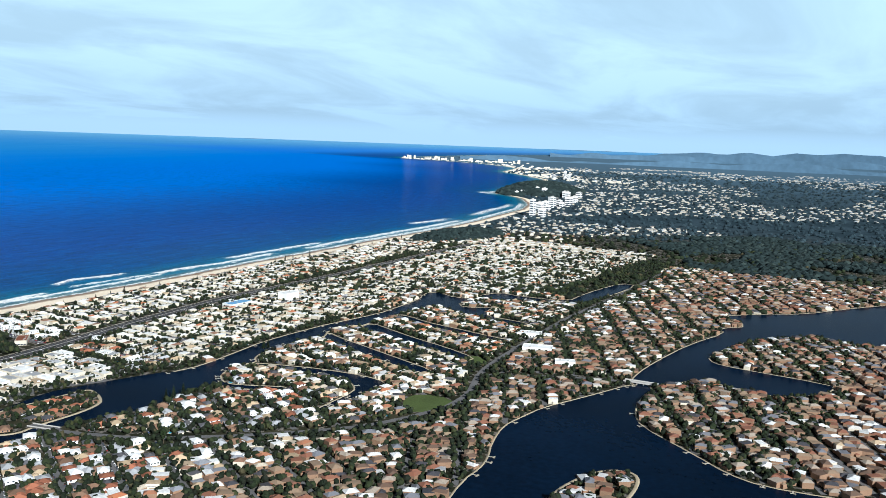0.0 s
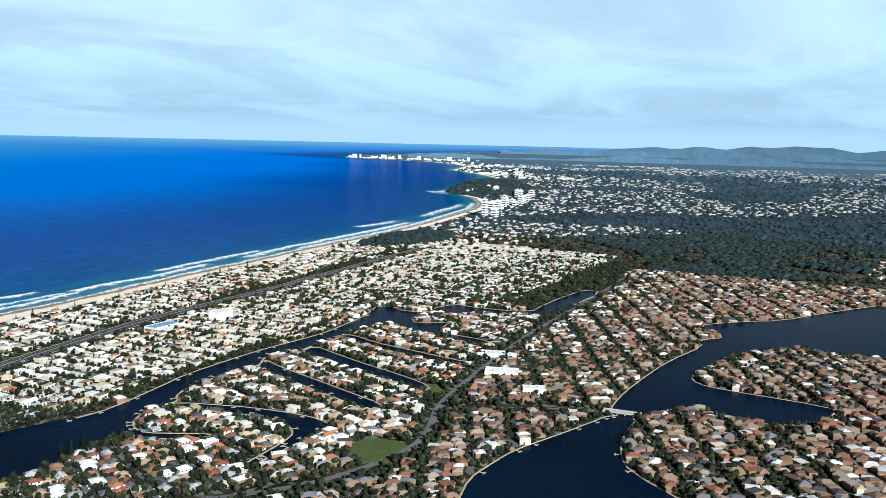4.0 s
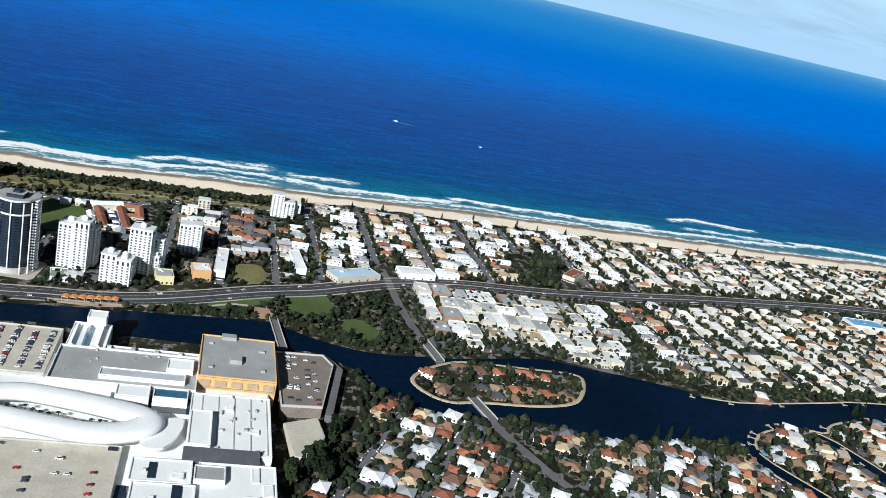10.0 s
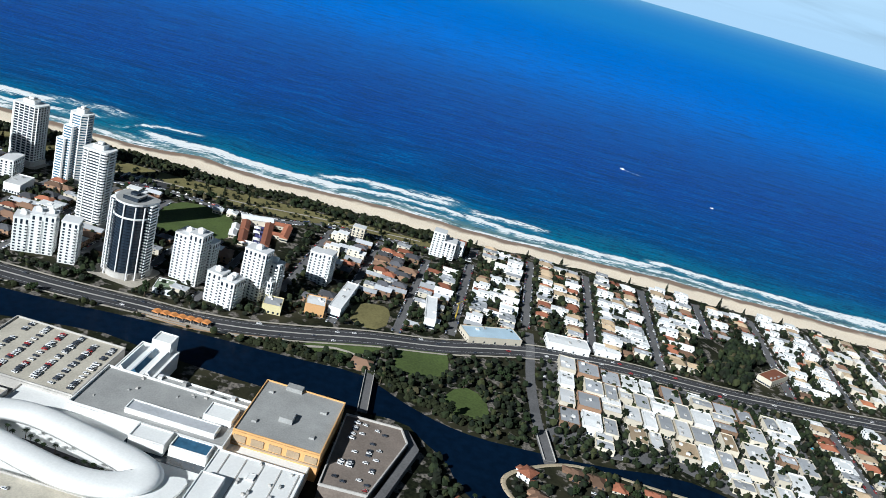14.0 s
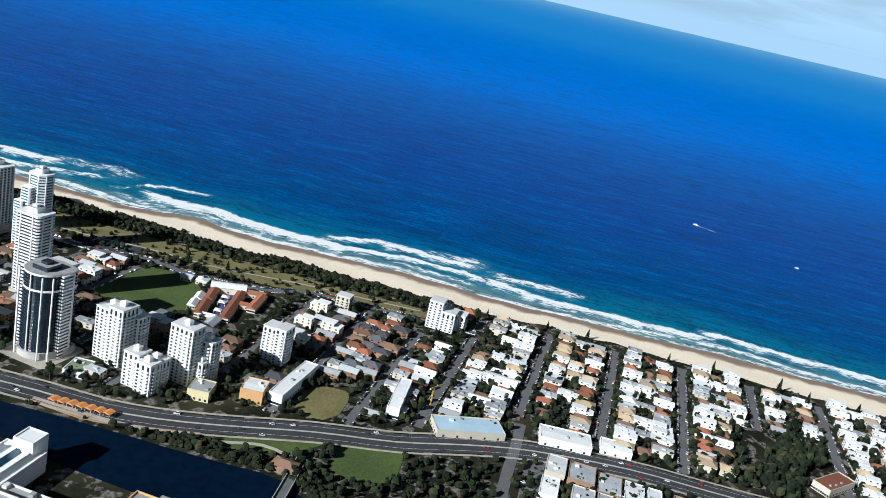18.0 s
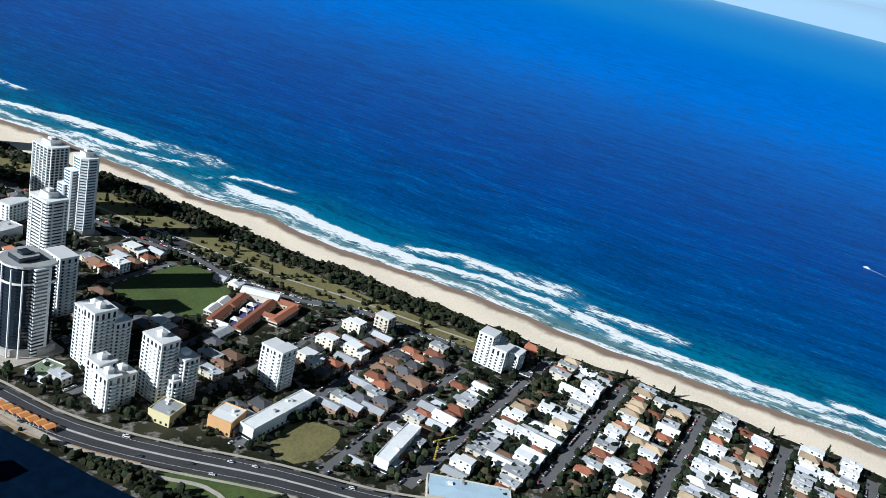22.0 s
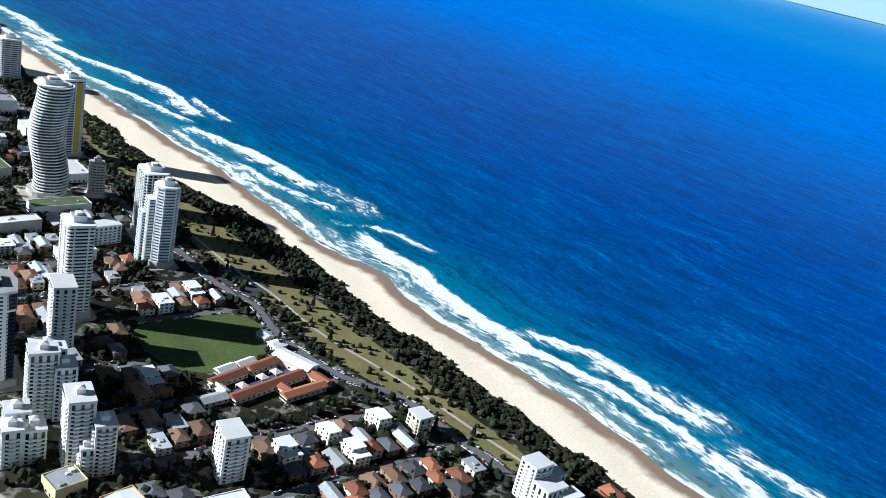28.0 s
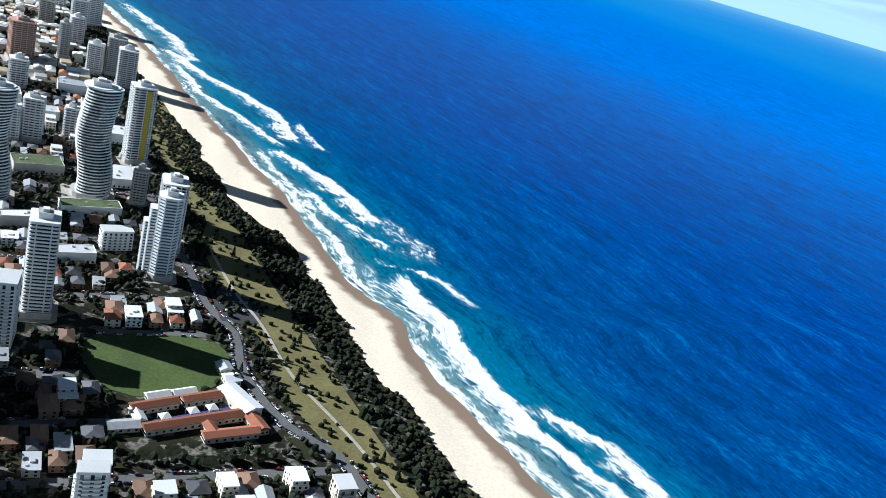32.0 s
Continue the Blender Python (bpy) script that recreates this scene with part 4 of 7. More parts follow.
for _, x, y, w, d, h, tr in PODIUMS:
    claim_rect(x - w / 2 - 2, y - d / 2 - 2, x + w / 2 + 2, y + d / 2 + 2)
claim_rect(908, 64, 944, 100)
claim_rect(540, -362, 640, -120)
claim_rect(640, -390, 800, -120)
claim_rect(700, -412, 800, -388)
for x0, y0, x1, y1 in ((868, -190, 912, -146), (905, -222, 940, -190), (876, -252, 908, -228), (906, -274, 938, -246), (968, -304, 994, -282), (1104, -392, 1145, -362), (955, -128, 990, -92), (1028, -70, 1066, 22), (930, -152, 955, -126), (868, -130, 892, -84), (1096, -298, 1114, -280), (998, -250, 1080, -196), (976, 62, 1022, 116), (1020, 172, 1056, 214), (1026, 80, 1046, 106), (1000, -10, 1028, 14), (1040, 450, 1072, 482), (1030, 500, 1062, 535), (1010, 500, 1036, 528), (980, 550, 1002, 578), (920, 494, 956, 528), (925, 390, 952, 416), (940, 214, 966, 242), (978, 236, 996, 256), (928, 208, 944, 232), (1000, 730, 1052, 810), (960, 748, 990, 780), (860, -310, 900, -270), (1000, -700, 1105, -630), (855, -172, 868, -150)):
    claim_rect(x0, y0, x1, y1)


def free(x, y, r=5.0, shore=58.0):
    return claim(x, y, r, test=True) and x < coast(y) - sand_width(y) - shore + 45 and not on_water(x, y, r + 2)


street_lines = []


def rows_of_lots(kind, region, angle, pitch, lot, half, keep=0.94, street=7.0, origin=(0, 0), jitter=0.8, sides=(-1, 1)):
    """Parallel streets across a region, a row of lots on both sides of each."""
    xs, yy = [p[0] for p in region], [p[1] for p in region]
    cx, cy = origin
    c, s = math.cos(radians(angle)), math.sin(radians(angle))
    reach = int(max(max(xs) - min(xs), max(yy) - min(yy)) * 1.5)
    mx, my = (min(xs) + max(xs)) / 2, (min(yy) + max(yy)) / 2
    k0 = round((-(mx - cx) * s + (my - cy) * c) / pitch)
    u0 = (mx - cx) * c + (my - cy) * s
    for k in range(k0 - int(reach / pitch), k0 + int(reach / pitch) + 1):
        v = k * pitch
        run = []
        for u in np.arange(u0 - reach, u0 + reach, 6.0):
            x, y = cx + u * c - v * s, cy + u * s + v * c
            ok = inside(x, y, region) and not on_water(x, y, 3) and claim(x, y, 0, test=True) and x < coast(y) - sand_width(y) - 14
            if ok:
                run.append((x, y))
            else:
                if len(run) > 3:
                    street_lines.append((run, street))
                run = []
        if len(run) > 3:
            street_lines.append((run, street))
        for side in sides:
            u = u0 - reach
            while u < u0 + reach:
                u += lot * rnd.uniform(0.92, 1.12)
                w = v + side * (half + rnd.uniform(-jitter, jitter))
                x, y = cx + u * c - w * s, cy + u * s + w * c
                if not inside(x, y, region) or not free(x, y, min(lot * 0.45, 5.5)) or rnd.random() > keep:
                    continue
                put(kind, x, y, angle + (0 if side < 0 else 180) + rnd.uniform(-2, 2) * (5 if kind == CANALS else 1))
                lots.append((x, y))


lots = []
COASTAL = [(925, -372), (1136, -372), (1300, -372), (1300, -900), (1500, -1500), (1600, -2300), (1250, -2300), (1190, -1800), (1130, -1400), (1098, -1100), (1068, -921), (1030, -748), (1010, -657), (1003, -601), (998, -547), (982, -482), (962, -440), (940, -399)]
INLAND = [(985, -700), (1000, -748), (1016, -812), (1040, -921), (1070, -1100), (1105, -1400), (1165, -1800), (1220, -2250), (700, -2250), (680, -1500), (895, -1420), (850, -1180), (842, -1000), (832, -860), (815, -740), (835, -690)]
FINGERS = [(800, -700), (812, -860), (840, -1200), (890, -1410), (700, -1500), (620, -1480), (575, -1400), (560, -1250), (535, -1100), (515, -960), (490, -860), (560, -720), (640, -690)]
VILLAGE = [(470, -366), (636, -366), (650, -392), (700, -412), (740, -440), (722, -480), (735, -540), (715, -640), (700, -720), (560, -690), (560, -850), (480, -860), (470, -790), (440, -650), (400, -520)]
WEST = [(470, -400), (400, -520), (440, -650), (462, -790), (466, -850), (495, -930), (510, -1000), (530, -1120), (550, -1250), (570, -1420), (590, -1700), (600, -2040), (100, -2080), (-200, -1900), (-250, -900), (-100, -500), (200, -380)]
NORTH = [(850, -360), (925, -372), (1125, -372), (1120, -300), (1100, -245), (1070, -200), (1060, -60), (1045, 60), (1030, 400), (1010, 1000), (900, 1500), (600, 1500), (720, 900), (810, 450), (845, 150), (858, -40), (863, -136), (872, -194), (885, -264)]
ISLAND = ISLANDS["creek_island"]
rows_of_lots(BEACH, COASTAL, 0, 59.5, 9.2, 16.0, 0.97, 8.0, (1000, -464))
rows_of_lots(TOWN, NORTH, 0, 48, 12.5, 13.0, 0.80, 7.0, (1000, -412), 2.0)
rows_of_lots(BEACH, INLAND, 4, 52, 11.0, 14.0, 0.93, 7.5, (1000, -720))
rows_of_lots(CANALS, FINGERS, 161, 45, 10.8, 11.5, 0.95, 5.5, (640, -980), 1.5)
rows_of_lots(CANALS, VILLAGE, 152, 43, 11.0, 11.0, 0.95, 5.5, (640, -545), 1.8)
rows_of_lots(CANALS, WEST, 118, 44, 11.0, 11.0, 0.95, 5.5, (400, -700), 1.8)
for hx, hy in ((782, -473), (760, -480)):
    put(CANALS, hx, hy, 60)
    claim_rect(hx - 5, hy - 5, hx + 5, hy + 5)
rows_of_lots(CANALS, ISLAND, 90, 40, 13.0, 14.0, 0.95, 5.0, (784, -500))
rows_of_lots(CANALS, ISLANDS["lake_island"], 95, 40, 13.0, 12.0, 0.95, 5.0, (246, -680))
# second sweeps fill the middles of blocks
rows_of_lots(BEACH, COASTAL, 0, 59.5, 10.0, 29.7, 0.5, 0, (1000, -464), 0.8, (1,))
rows_of_lots(TOWN, NORTH, 0, 48, 12.5, 24.0, 0.75, 0, (1000, -412), 2.5, (1,))
rows_of_lots(CANALS, FINGERS, 161, 45, 11.0, 22.5, 0.85, 0, (640, -980), 2.0, (1,))
rows_of_lots(CANALS, VILLAGE, 152, 43, 11.0, 21.5, 0.85, 0, (640, -545), 2.0, (1,))
rows_of_lots(CANALS, WEST, 118, 44, 11.0, 22.0, 0.9, 0, (400, -700), 2.0, (1,))

for x, y in lots:
    for a, b in ((0, 0), (3, 0), (-3, 0), (0, 3), (0, -3)):
        claim(x + a, y + b)
zz = 0.06
for run, wide in street_lines:
    if not wide:
        continue
    for x, y in run:
        if x > 845:
            claim(x, y, 0.5)
        else:
            claim(x, y)
    v, f = ribbon(run, wide, zz)
    zz = 0.06 if zz > 0.2 else zz + 0.0002
    tagged(new("street", mesh_of("street", v, f, [STREET])), "narrow asphalt street between houses", "street", kind="structure")

# outlying suburbs and hills of the far plain
FOREST = [(920, -2540), (664, -2330), (565, -2060), (335, -2060), (150, -2200), (100, -2900), (560, -2930), (800, -2700)]
for _ in range(34000):
    d = 900 + 9500 * rnd.random() ** 1.5
    a = radians(rnd.uniform(-150, -48))
    x, y = HUB[0] + d * math.cos(a), HUB[1] + d * math.sin(a)
    if y > -2200 and x > -250 and d < 2400:
        continue
    if x > coast(y) - sand_width(y) - 15:
        continue
    wood = noise.noise(Vector((x / 700, y / 900, 3.3)))
    if wood < (-0.12 if d < 4000 else 0.02) or inside(x, y, FOREST):
        continue
    houses_far.append((x, y, rnd.uniform(0, 180), rnd.uniform(6, 10) * (1 + d / 9000), rnd.uniform(7, 12) * (1 + d / 9000), rnd.choice((3, 3, 4)), rnd.random() < 0.3, 0.0))


def joined_houses(name, items, roof, label):
    """Many houses in one mesh: each a main volume under a hipped or flat roof, most with a lower side wing."""
    dice = random.Random(len(items))
    boxes = []
    for x, y, turn, w, d, h, brick, z0 in items:
        flat = dice.random() < (0.25 if brick else 0.6)
        boxes.append((x, y, turn, w, d, h, z0, 0.02 if flat else 0.22))
        if dice.random() < 0.62:
            c, s = math.cos(radians(turn)), math.sin(radians(turn))
            u, v = dice.choice((-1, 1)) * w * dice.uniform(0.4, 0.62), dice.uniform(-0.3, 0.3) * d
            boxes.append((x + u * c - v * s, y + u * s + v * c, turn, w * dice.uniform(0.4, 0.65), d * dice.uniform(0.3, 0.6), h * dice.uniform(0.5, 0.85), z0, dice.choice((0.02, 0.2))))
    verts, faces, slots = [], [], []
    for x, y, turn, w, d, h, z0, pitch in boxes:
        c, s = math.cos(radians(turn)), math.sin(radians(turn))
        n = len(verts)
        k = w / 2 * 0.9 if w < d else d / 2 * 0.9
        rise = min(w, d) * pitch
        ring = ((-w / 2, -d / 2), (w / 2, -d / 2), (w / 2, d / 2), (-w / 2, d / 2))
        ridge = ((0, -d / 2 + k), (0, d / 2 - k)) if w < d else ((-w / 2 + k, 0), (w / 2 - k, 0))
        for lst, top in ((ring, 0.0), (ring, h), (ridge, h + rise)):
            for u, v in lst:
                verts.append(far(x + u * c - v * s, y + u * s + v * c, z0 + top))
        faces += [(n, n + 1, n + 5, n + 4), (n + 1, n + 2, n + 6, n + 5), (n + 2, n + 3, n + 7, n + 6), (n + 3, n, n + 4, n + 7)]
        if w < d:
            faces += [(n + 5, n + 6, n + 9, n + 8), (n + 7, n + 4, n + 8, n + 9), (n + 4, n + 5, n + 8), (n + 6, n + 7, n + 9)]
        else:
            faces += [(n + 4, n + 5, n + 9, n + 8), (n + 6, n + 7, n + 8, n + 9), (n + 5, n + 6, n + 9), (n + 7, n + 4, n + 8)]
        slots += [1, 1, 1, 1, 0, 0, 0, 0]
    tagged(new(name, mesh_of(name, verts, faces, [roof, BRICK if items[0][6] else CREAM], slots)), label, "houses", kind="stuff")


# Beyond this range roofs and trees take the haze-tinted materials.
def remote(x, y):
    return math.hypot(x - HUB[0], y - HUB[1]) > 2600


joined_houses("town_houses", [h for h in houses_far if not h[6] and not remote(*h[:2])], TOWN_ROOFS, "far streets of low houses with mostly white roofs")
joined_houses("lakeside_houses", [h for h in houses_far if h[6] and h[0] < 500 and not remote(*h[:2])], LAKE_ROOFS, "lakeside houses with mostly brown and terracotta roofs")
joined_houses("canal_houses", [h for h in houses_far if h[6] and h[0] >= 500 and not remote(*h[:2])], CANAL_ROOFS, "far canal suburbs with white and terracotta roofs")
joined_houses("outer_suburb", [h for h in houses_far if remote(*h[:2])], HAZY_ROOFS, "outer suburbs with blue haze painted into their roofs")

# ---- trees ----
P = (1 + 5**0.5) / 2
ICO = np.array([(-1, P, 0), (1, P, 0), (-1, -P, 0), (1, -P, 0), (0, -1, P), (0, 1, P), (0, -1, -P), (0, 1, -P), (P, 0, -1), (P, 0, 1), (-P, 0, -1), (-P, 0, 1)]) / math.hypot(1, P)
ICO_F = [(0, 11, 5), (0, 5, 1), (0, 1, 7), (0, 7, 10), (0, 10, 11), (1, 5, 9), (5, 11, 4), (11, 10, 2), (10, 7, 6), (7, 1, 8), (3, 9, 4), (3, 4, 2), (3, 2, 6), (3, 6, 8), (3, 8, 9), (4, 9, 5), (2, 4, 11), (6, 2, 10), (8, 6, 7), (9, 8, 1)]


def blobs(items, gen):
    """Leafy clumps: rough balls of many sizes, each pushed out of round. items: x, y, z, radius, squash."""
    verts, faces = [], []
    for x, y, z, r, q in items:
        n = len(verts)
        k = gen.uniform(0.72, 1.3, (12, 1))
        p = ICO * k * (r, r, r * q)
        verts += [far(x + a, y + b, z + c) for a, b, c in p]
        faces += [(n + a, n + b, n + c) for a, b, c in ICO_F]
    return verts, faces


gen = np.random.default_rng(5)


def tree_proto(name, label, kind):
    bm = bmesh.new()
    items = []
    if kind == "pine":
        h = 15.0
        bmesh.ops.create_cone(bm, cap_ends=True, segments=6, radius1=0.35, radius2=0.06, depth=h, matrix=Matrix.Translation((0, 0, h / 2)))
        v, f = [], []
        for tier in range(13):
            z = 2.2 + tier * 0.98
            r = (h - z) * 0.26 + 0.35
            m = 8
            for i in range(m):
                a = 2 * math.pi * i / m + tier * 0.4 + gen.uniform(-0.15, 0.15)
                ln = r * gen.uniform(0.8, 1.15)
                n = len(v)
                dx, dy = math.cos(a), math.sin(a)
                px, py = -dy * 0.42, dx * 0.42
                v += [(0, 0, z + 0.45), (dx * ln * 0.6 + px, dy * ln * 0.6 + py, z + 0.1), (dx * ln, dy * ln, z + 0.25), (dx * ln * 0.6 - px, dy * ln * 0.6 - py, z + 0.1), (dx * ln * 0.5, dy * ln * 0.5, z - 0.4)]
                f += [(n, n + 1, n + 2, n + 3), (n, n + 4, n + 1), (n + 1, n + 4, n + 2), (n + 2, n + 4, n + 3), (n + 3, n + 4, n)]
        crown = mesh_of("crown", v, f, [PINE])
    else:
        h = {"broad": 5.0, "tall": 8.0, "palm": 7.0}[kind]
        bmesh.ops.create_cone(bm, cap_ends=True, segments=6, radius1=0.32, radius2=0.12, depth=h, matrix=Matrix.Translation((0, 0, h / 2)))
        if kind == "palm":
            v, f = [], []
            for i in range(15):
                a = 2 * math.pi * i / 15 + gen.uniform(-0.2, 0.2)
                dx, dy = math.cos(a), math.sin(a)
                n = len(v)
                drop = gen.uniform(-0.2, 1.0)
                px, py = -dy * 0.32, dx * 0.32
                v += [(0, 0, h), (dx * 1.2 + px, dy * 1.2 + py, h + 0.5), (dx * 2.6, dy * 2.6, h - drop), (dx * 1.2 - px, dy * 1.2 - py, h + 0.5)]
                f += [(n, n + 1, n + 2, n + 3)]
            crown = mesh_of("crown", v, f, [LEAF])
        else:
            for i in range(5):
                a = 2 * math.pi * i / 5
                b0, b1 = Vector((0, 0, h * 0.5)), Vector((math.cos(a) * 1.8, math.sin(a) * 1.8, h * 0.9))
                rot = (b1 - b0).to_track_quat("Z", "Y").to_matrix().to_4x4()
                bmesh.ops.create_cone(bm, cap_ends=False, segments=4, radius1=0.14, radius2=0.05, depth=(b1 - b0).length, matrix=Matrix.Translation((b0 + b1) / 2) @ rot)
            top = h * 0.95
            for _ in range(46):
                w = gen.normal(size=3)
                w /= np.linalg.norm(w)
                k = gen.uniform(0.45, 1.0)
                wide = 3.4 if kind == "broad" else 2.6
                tallr = 2.3 if kind == "broad" else 3.6
                items.append((w[0] * wide * k, w[1] * wide * k, top + w[2] * tallr * k, gen.uniform(0.5, 1.05), 0.8))
            v, f = [], []
            for x, y, z, r, q in items:
                n = len(v)
                p = ICO * gen.uniform(0.7, 1.3, (12, 1)) * (r, r, r * q)
                v += [(x + a, y + b, z + c) for a, b, c in p]
                f += [(n + a, n + b, n + c) for a, b, c in ICO_F]
            crown = mesh_of("crown", v, f, [LEAF])
    ob = new(name, None)
    part("trunk", from_bm("trunk", bm, BARK), ob)
    part("crown", crown, ob)
    return tagged(ob, label, "tree", "street and garden trees")


BROAD = tree_proto("broadleaf_tree", "dark green spreading garden tree", "broad")
TALL = tree_proto("broadleaf_tree", "tall dark green tree with a rounded crown", "tall")
PALM = tree_proto("palm_tree", "palm tree with drooping green fronds", "palm")
PINES = tree_proto("norfolk_pine", "tall dark conical pine near the beach", "pine")
used_tree = set()


def plant(proto, x, y, k=1.0, z=0.0):
    m = pose(x, y, z, rz=rnd.uniform(0, 360)) @ Matrix.Diagonal((k, k, k * rnd.uniform(0.85, 1.15), 1))
    if proto not in used_tree:
        used_tree.add(proto)
        proto.matrix_basis = m
        return
    o = copy_thing(proto, pose(0, 0, 0))
    o.matrix_basis = m


for y in range(-2200, -360, 34):
    if rnd.random() < 0.55:
        plant(PINES, coast(y) - sand_width(y) - rnd.uniform(4, 16), y + rnd.uniform(-8, 8), rnd.uniform(0.5, 1.0))
for _ in range(36):
    y = rnd.uniform(-370, 400)
    plant(PINES, coast(y) - sand_width(y) - rnd.uniform(30, 95), y, rnd.uniform(0.45, 0.8))
for _ in range(14):
    plant(rnd.choice((TALL, BROAD)), rnd.uniform(640, 700), rnd.uniform(-400, -390), rnd.uniform(0.8, 1.2))
for _ in range(9):
    plant(TALL, rnd.uniform(626, 648), rnd.uniform(-392, -362), rnd.uniform(1.1, 1.7))
for x, y in ((716, -655), (714, -640), (712, -628), (790, -860), (786, -864), (640, -372), (1190, -690)):
    plant(PINES, x, y, 1.0)

crowns = []
count = 0
for gx in np.arange(120, 1300, 5.6):
    for gy in np.arange(-2100, 900, 5.6):
        x, y = gx + rnd.uniform(-2.6, 2.6), gy + rnd.uniform(-2.6, 2.6)
        if x > coast(y) - sand_width(y) - 16 or (y > -120 and x < 840) or (y > -380 and x < 470) or (y < -1500 and (x < 480 or rnd.random() < 0.4)):
            continue
        if rnd.random() > 0.9 or not claim(x, y, 0, test=True) or on_water(x, y, 3):
            continue
        near = NEAR[0] < x < NEAR[2] and NEAR[1] < y < NEAR[3]
        if near and rnd.random() < 0.055 and count < 380:
            count += 1
            plant(rnd.choice((BROAD, BROAD, TALL, PALM)), x, y, rnd.uniform(0.6, 1.05))
            continue
        r = rnd.uniform(1.1, 2.9) * (1.15 if x < 760 else 1.0)
        crowns.append((x, y, r * 1.1, r, 1.0))
        if rnd.random() < 0.6:
            crowns.append((x + rnd.uniform(-1.8, 1.8), y + rnd.uniform(-1.8, 1.8), r * 1.7, r * 0.75, 0.9))
for _ in range(22000):
    d = 1500 + 7000 * rnd.random() ** 1.6
    a = radians(rnd.uniform(-150, -48))
    x, y = HUB[0] + d * math.cos(a), HUB[1] + d * math.sin(a)
    if x > coast(y) - sand_width(y) - 15 or on_water(x, y, 2) or not claim(x, y, 0, test=True):
        continue
    r = rnd.uniform(2.5, 6.0) * (1 + d / 6000)
    crowns.append((x, y, r * 0.5, r, 0.8))
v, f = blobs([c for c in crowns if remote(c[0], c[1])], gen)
tagged(new("outer_trees", mesh_of("outer_trees", v, f, [HAZY_LEAF])), "trees of the far plain, blue with painted haze", "trees", kind="stuff")
v, f = blobs([c for c in crowns if not remote(c[0], c[1])], gen)
tagged(new("garden_trees", mesh_of("garden_trees", v, f, [LEAF_MIX])), "dark green garden trees and shrubs between houses", "trees", kind="stuff")

# woods of the wetland and golf course, then the wooded headland
woods = []
for _ in range(7000):
    x, y = rnd.uniform(100, 930), rnd.uniform(-2940, -2050)
    if noise.noise(Vector((x / 160, y / 220, 1.7))) < -0.22 or not inside(x, y, FOREST):
        continue
    r = rnd.uniform(4, 12)
    woods.append((x, y, r * 0.35, r, 0.7))
for _ in range(1300):
    a, k = rnd.uniform(0, 6.28), rnd.random() ** 0.5
    u, w = math.cos(a) * k, math.sin(a) * k
    x, y = 2030 + u * 210 + w * 60, -4420 + w * 330 - u * 150
    woods.append((x, y, 52 * (1 - k * k) + 4, rnd.uniform(14, 26), 0.7))
for _ in range(500):
    a, k = rnd.uniform(0, 6.28), rnd.random() ** 0.5
    x, y = 1290 + math.cos(a) * k * 100, -2230 + math.sin(a) * k * 210
    if x < coast(y) - sand_width(y) - 20:
        woods.append((x, y, 14 * (1 - k * k) + 2, rnd.uniform(6, 10), 0.7))
for _ in range(700):
    x, y = rnd.uniform(425, 505), rnd.uniform(-1240, -1075)
    if claim(x, y, 0, test=True):
        woods.append((x, y, 2.5, rnd.uniform(2.5, 4.5), 0.9))
for _ in range(330):
    u, w = rnd.random(), rnd.uniform(-1, 1)
    x, y = 1012 + 92 * u + 8 * w, -640 - 38 * u + 15 * w
    if math.hypot(x - 1052, y + 690) > 22:
        r = rnd.uniform(1.8, 3.4)
        woods.append((x, y, rnd.uniform(2.0, 7.5), r, 1.1))
for _ in range(14):
    u = rnd.random()
    plant(PINES, 1014 + 88 * u, -640 - 38 * u + rnd.uniform(-13, 13), rnd.uniform(0.7, 1.0))
v, f = blobs([c for c in woods if c[1] > -1500], gen)
tagged(new("village_woods", mesh_of("village_woods", v, f, [LEAF_MIX])), "dark clumps of trees among houses and halls", "woods", kind="stuff")
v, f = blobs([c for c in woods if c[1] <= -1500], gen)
tagged(new("wetland_woods", mesh_of("wetland_woods", v, f, [HAZY_WOODS_LEAF])), "dark continuous woodland canopy with painted blue haze", "woods", kind="stuff")

# low hills at the rim of the plain, distance haze painted in as blue
bm = bmesh.new()
for ring in range(3):
    prev = None
    for i in range(140):
        a = radians(-150 + 92 * i / 139)
        d = 12000 + 4500 * ring
        x, y = HUB[0] + d * math.cos(a), HUB[1] + d * math.sin(a)
        if x > coast(y) - 600:
            prev = None
            continue
        hgt = (75 + 80 * ring) * max(0.1, 0.6 + 1.1 * noise.noise(Vector((i / 9.0, ring * 7.7, 0.5))) + 0.4 * noise.noise(Vector((i / 2.5, ring * 3.1, 2.5))))
        cur = [bm.verts.new(far(x, y, -15)), bm.verts.new(far(x + (x - HUB[0]) * 0.04, y + (y - HUB[1]) * 0.04, hgt)), bm.verts.new(far(x + (x - HUB[0]) * 0.12, y + (y - HUB[1]) * 0.12, -15))]
        if prev:
            bm.faces.new((prev[0], cur[0], cur[1], prev[1]))
            bm.faces.new((prev[1], cur[1], cur[2], prev[2]))
        prev = cur
HAZY_HILL = surface("hazed_hills", (0.085, 0.15, 0.22), 0.95, 0.2, 25, 180, 0.05, where="Position")
tagged(new("hills", from_bm("hills", bm, HAZY_HILL)), "low wooded hills along the far edge of the plain, painted hazy blue", "hills", kind="structure")

# dune scrub along the back of the beach, mangrove fringe of the creek
scrub = []
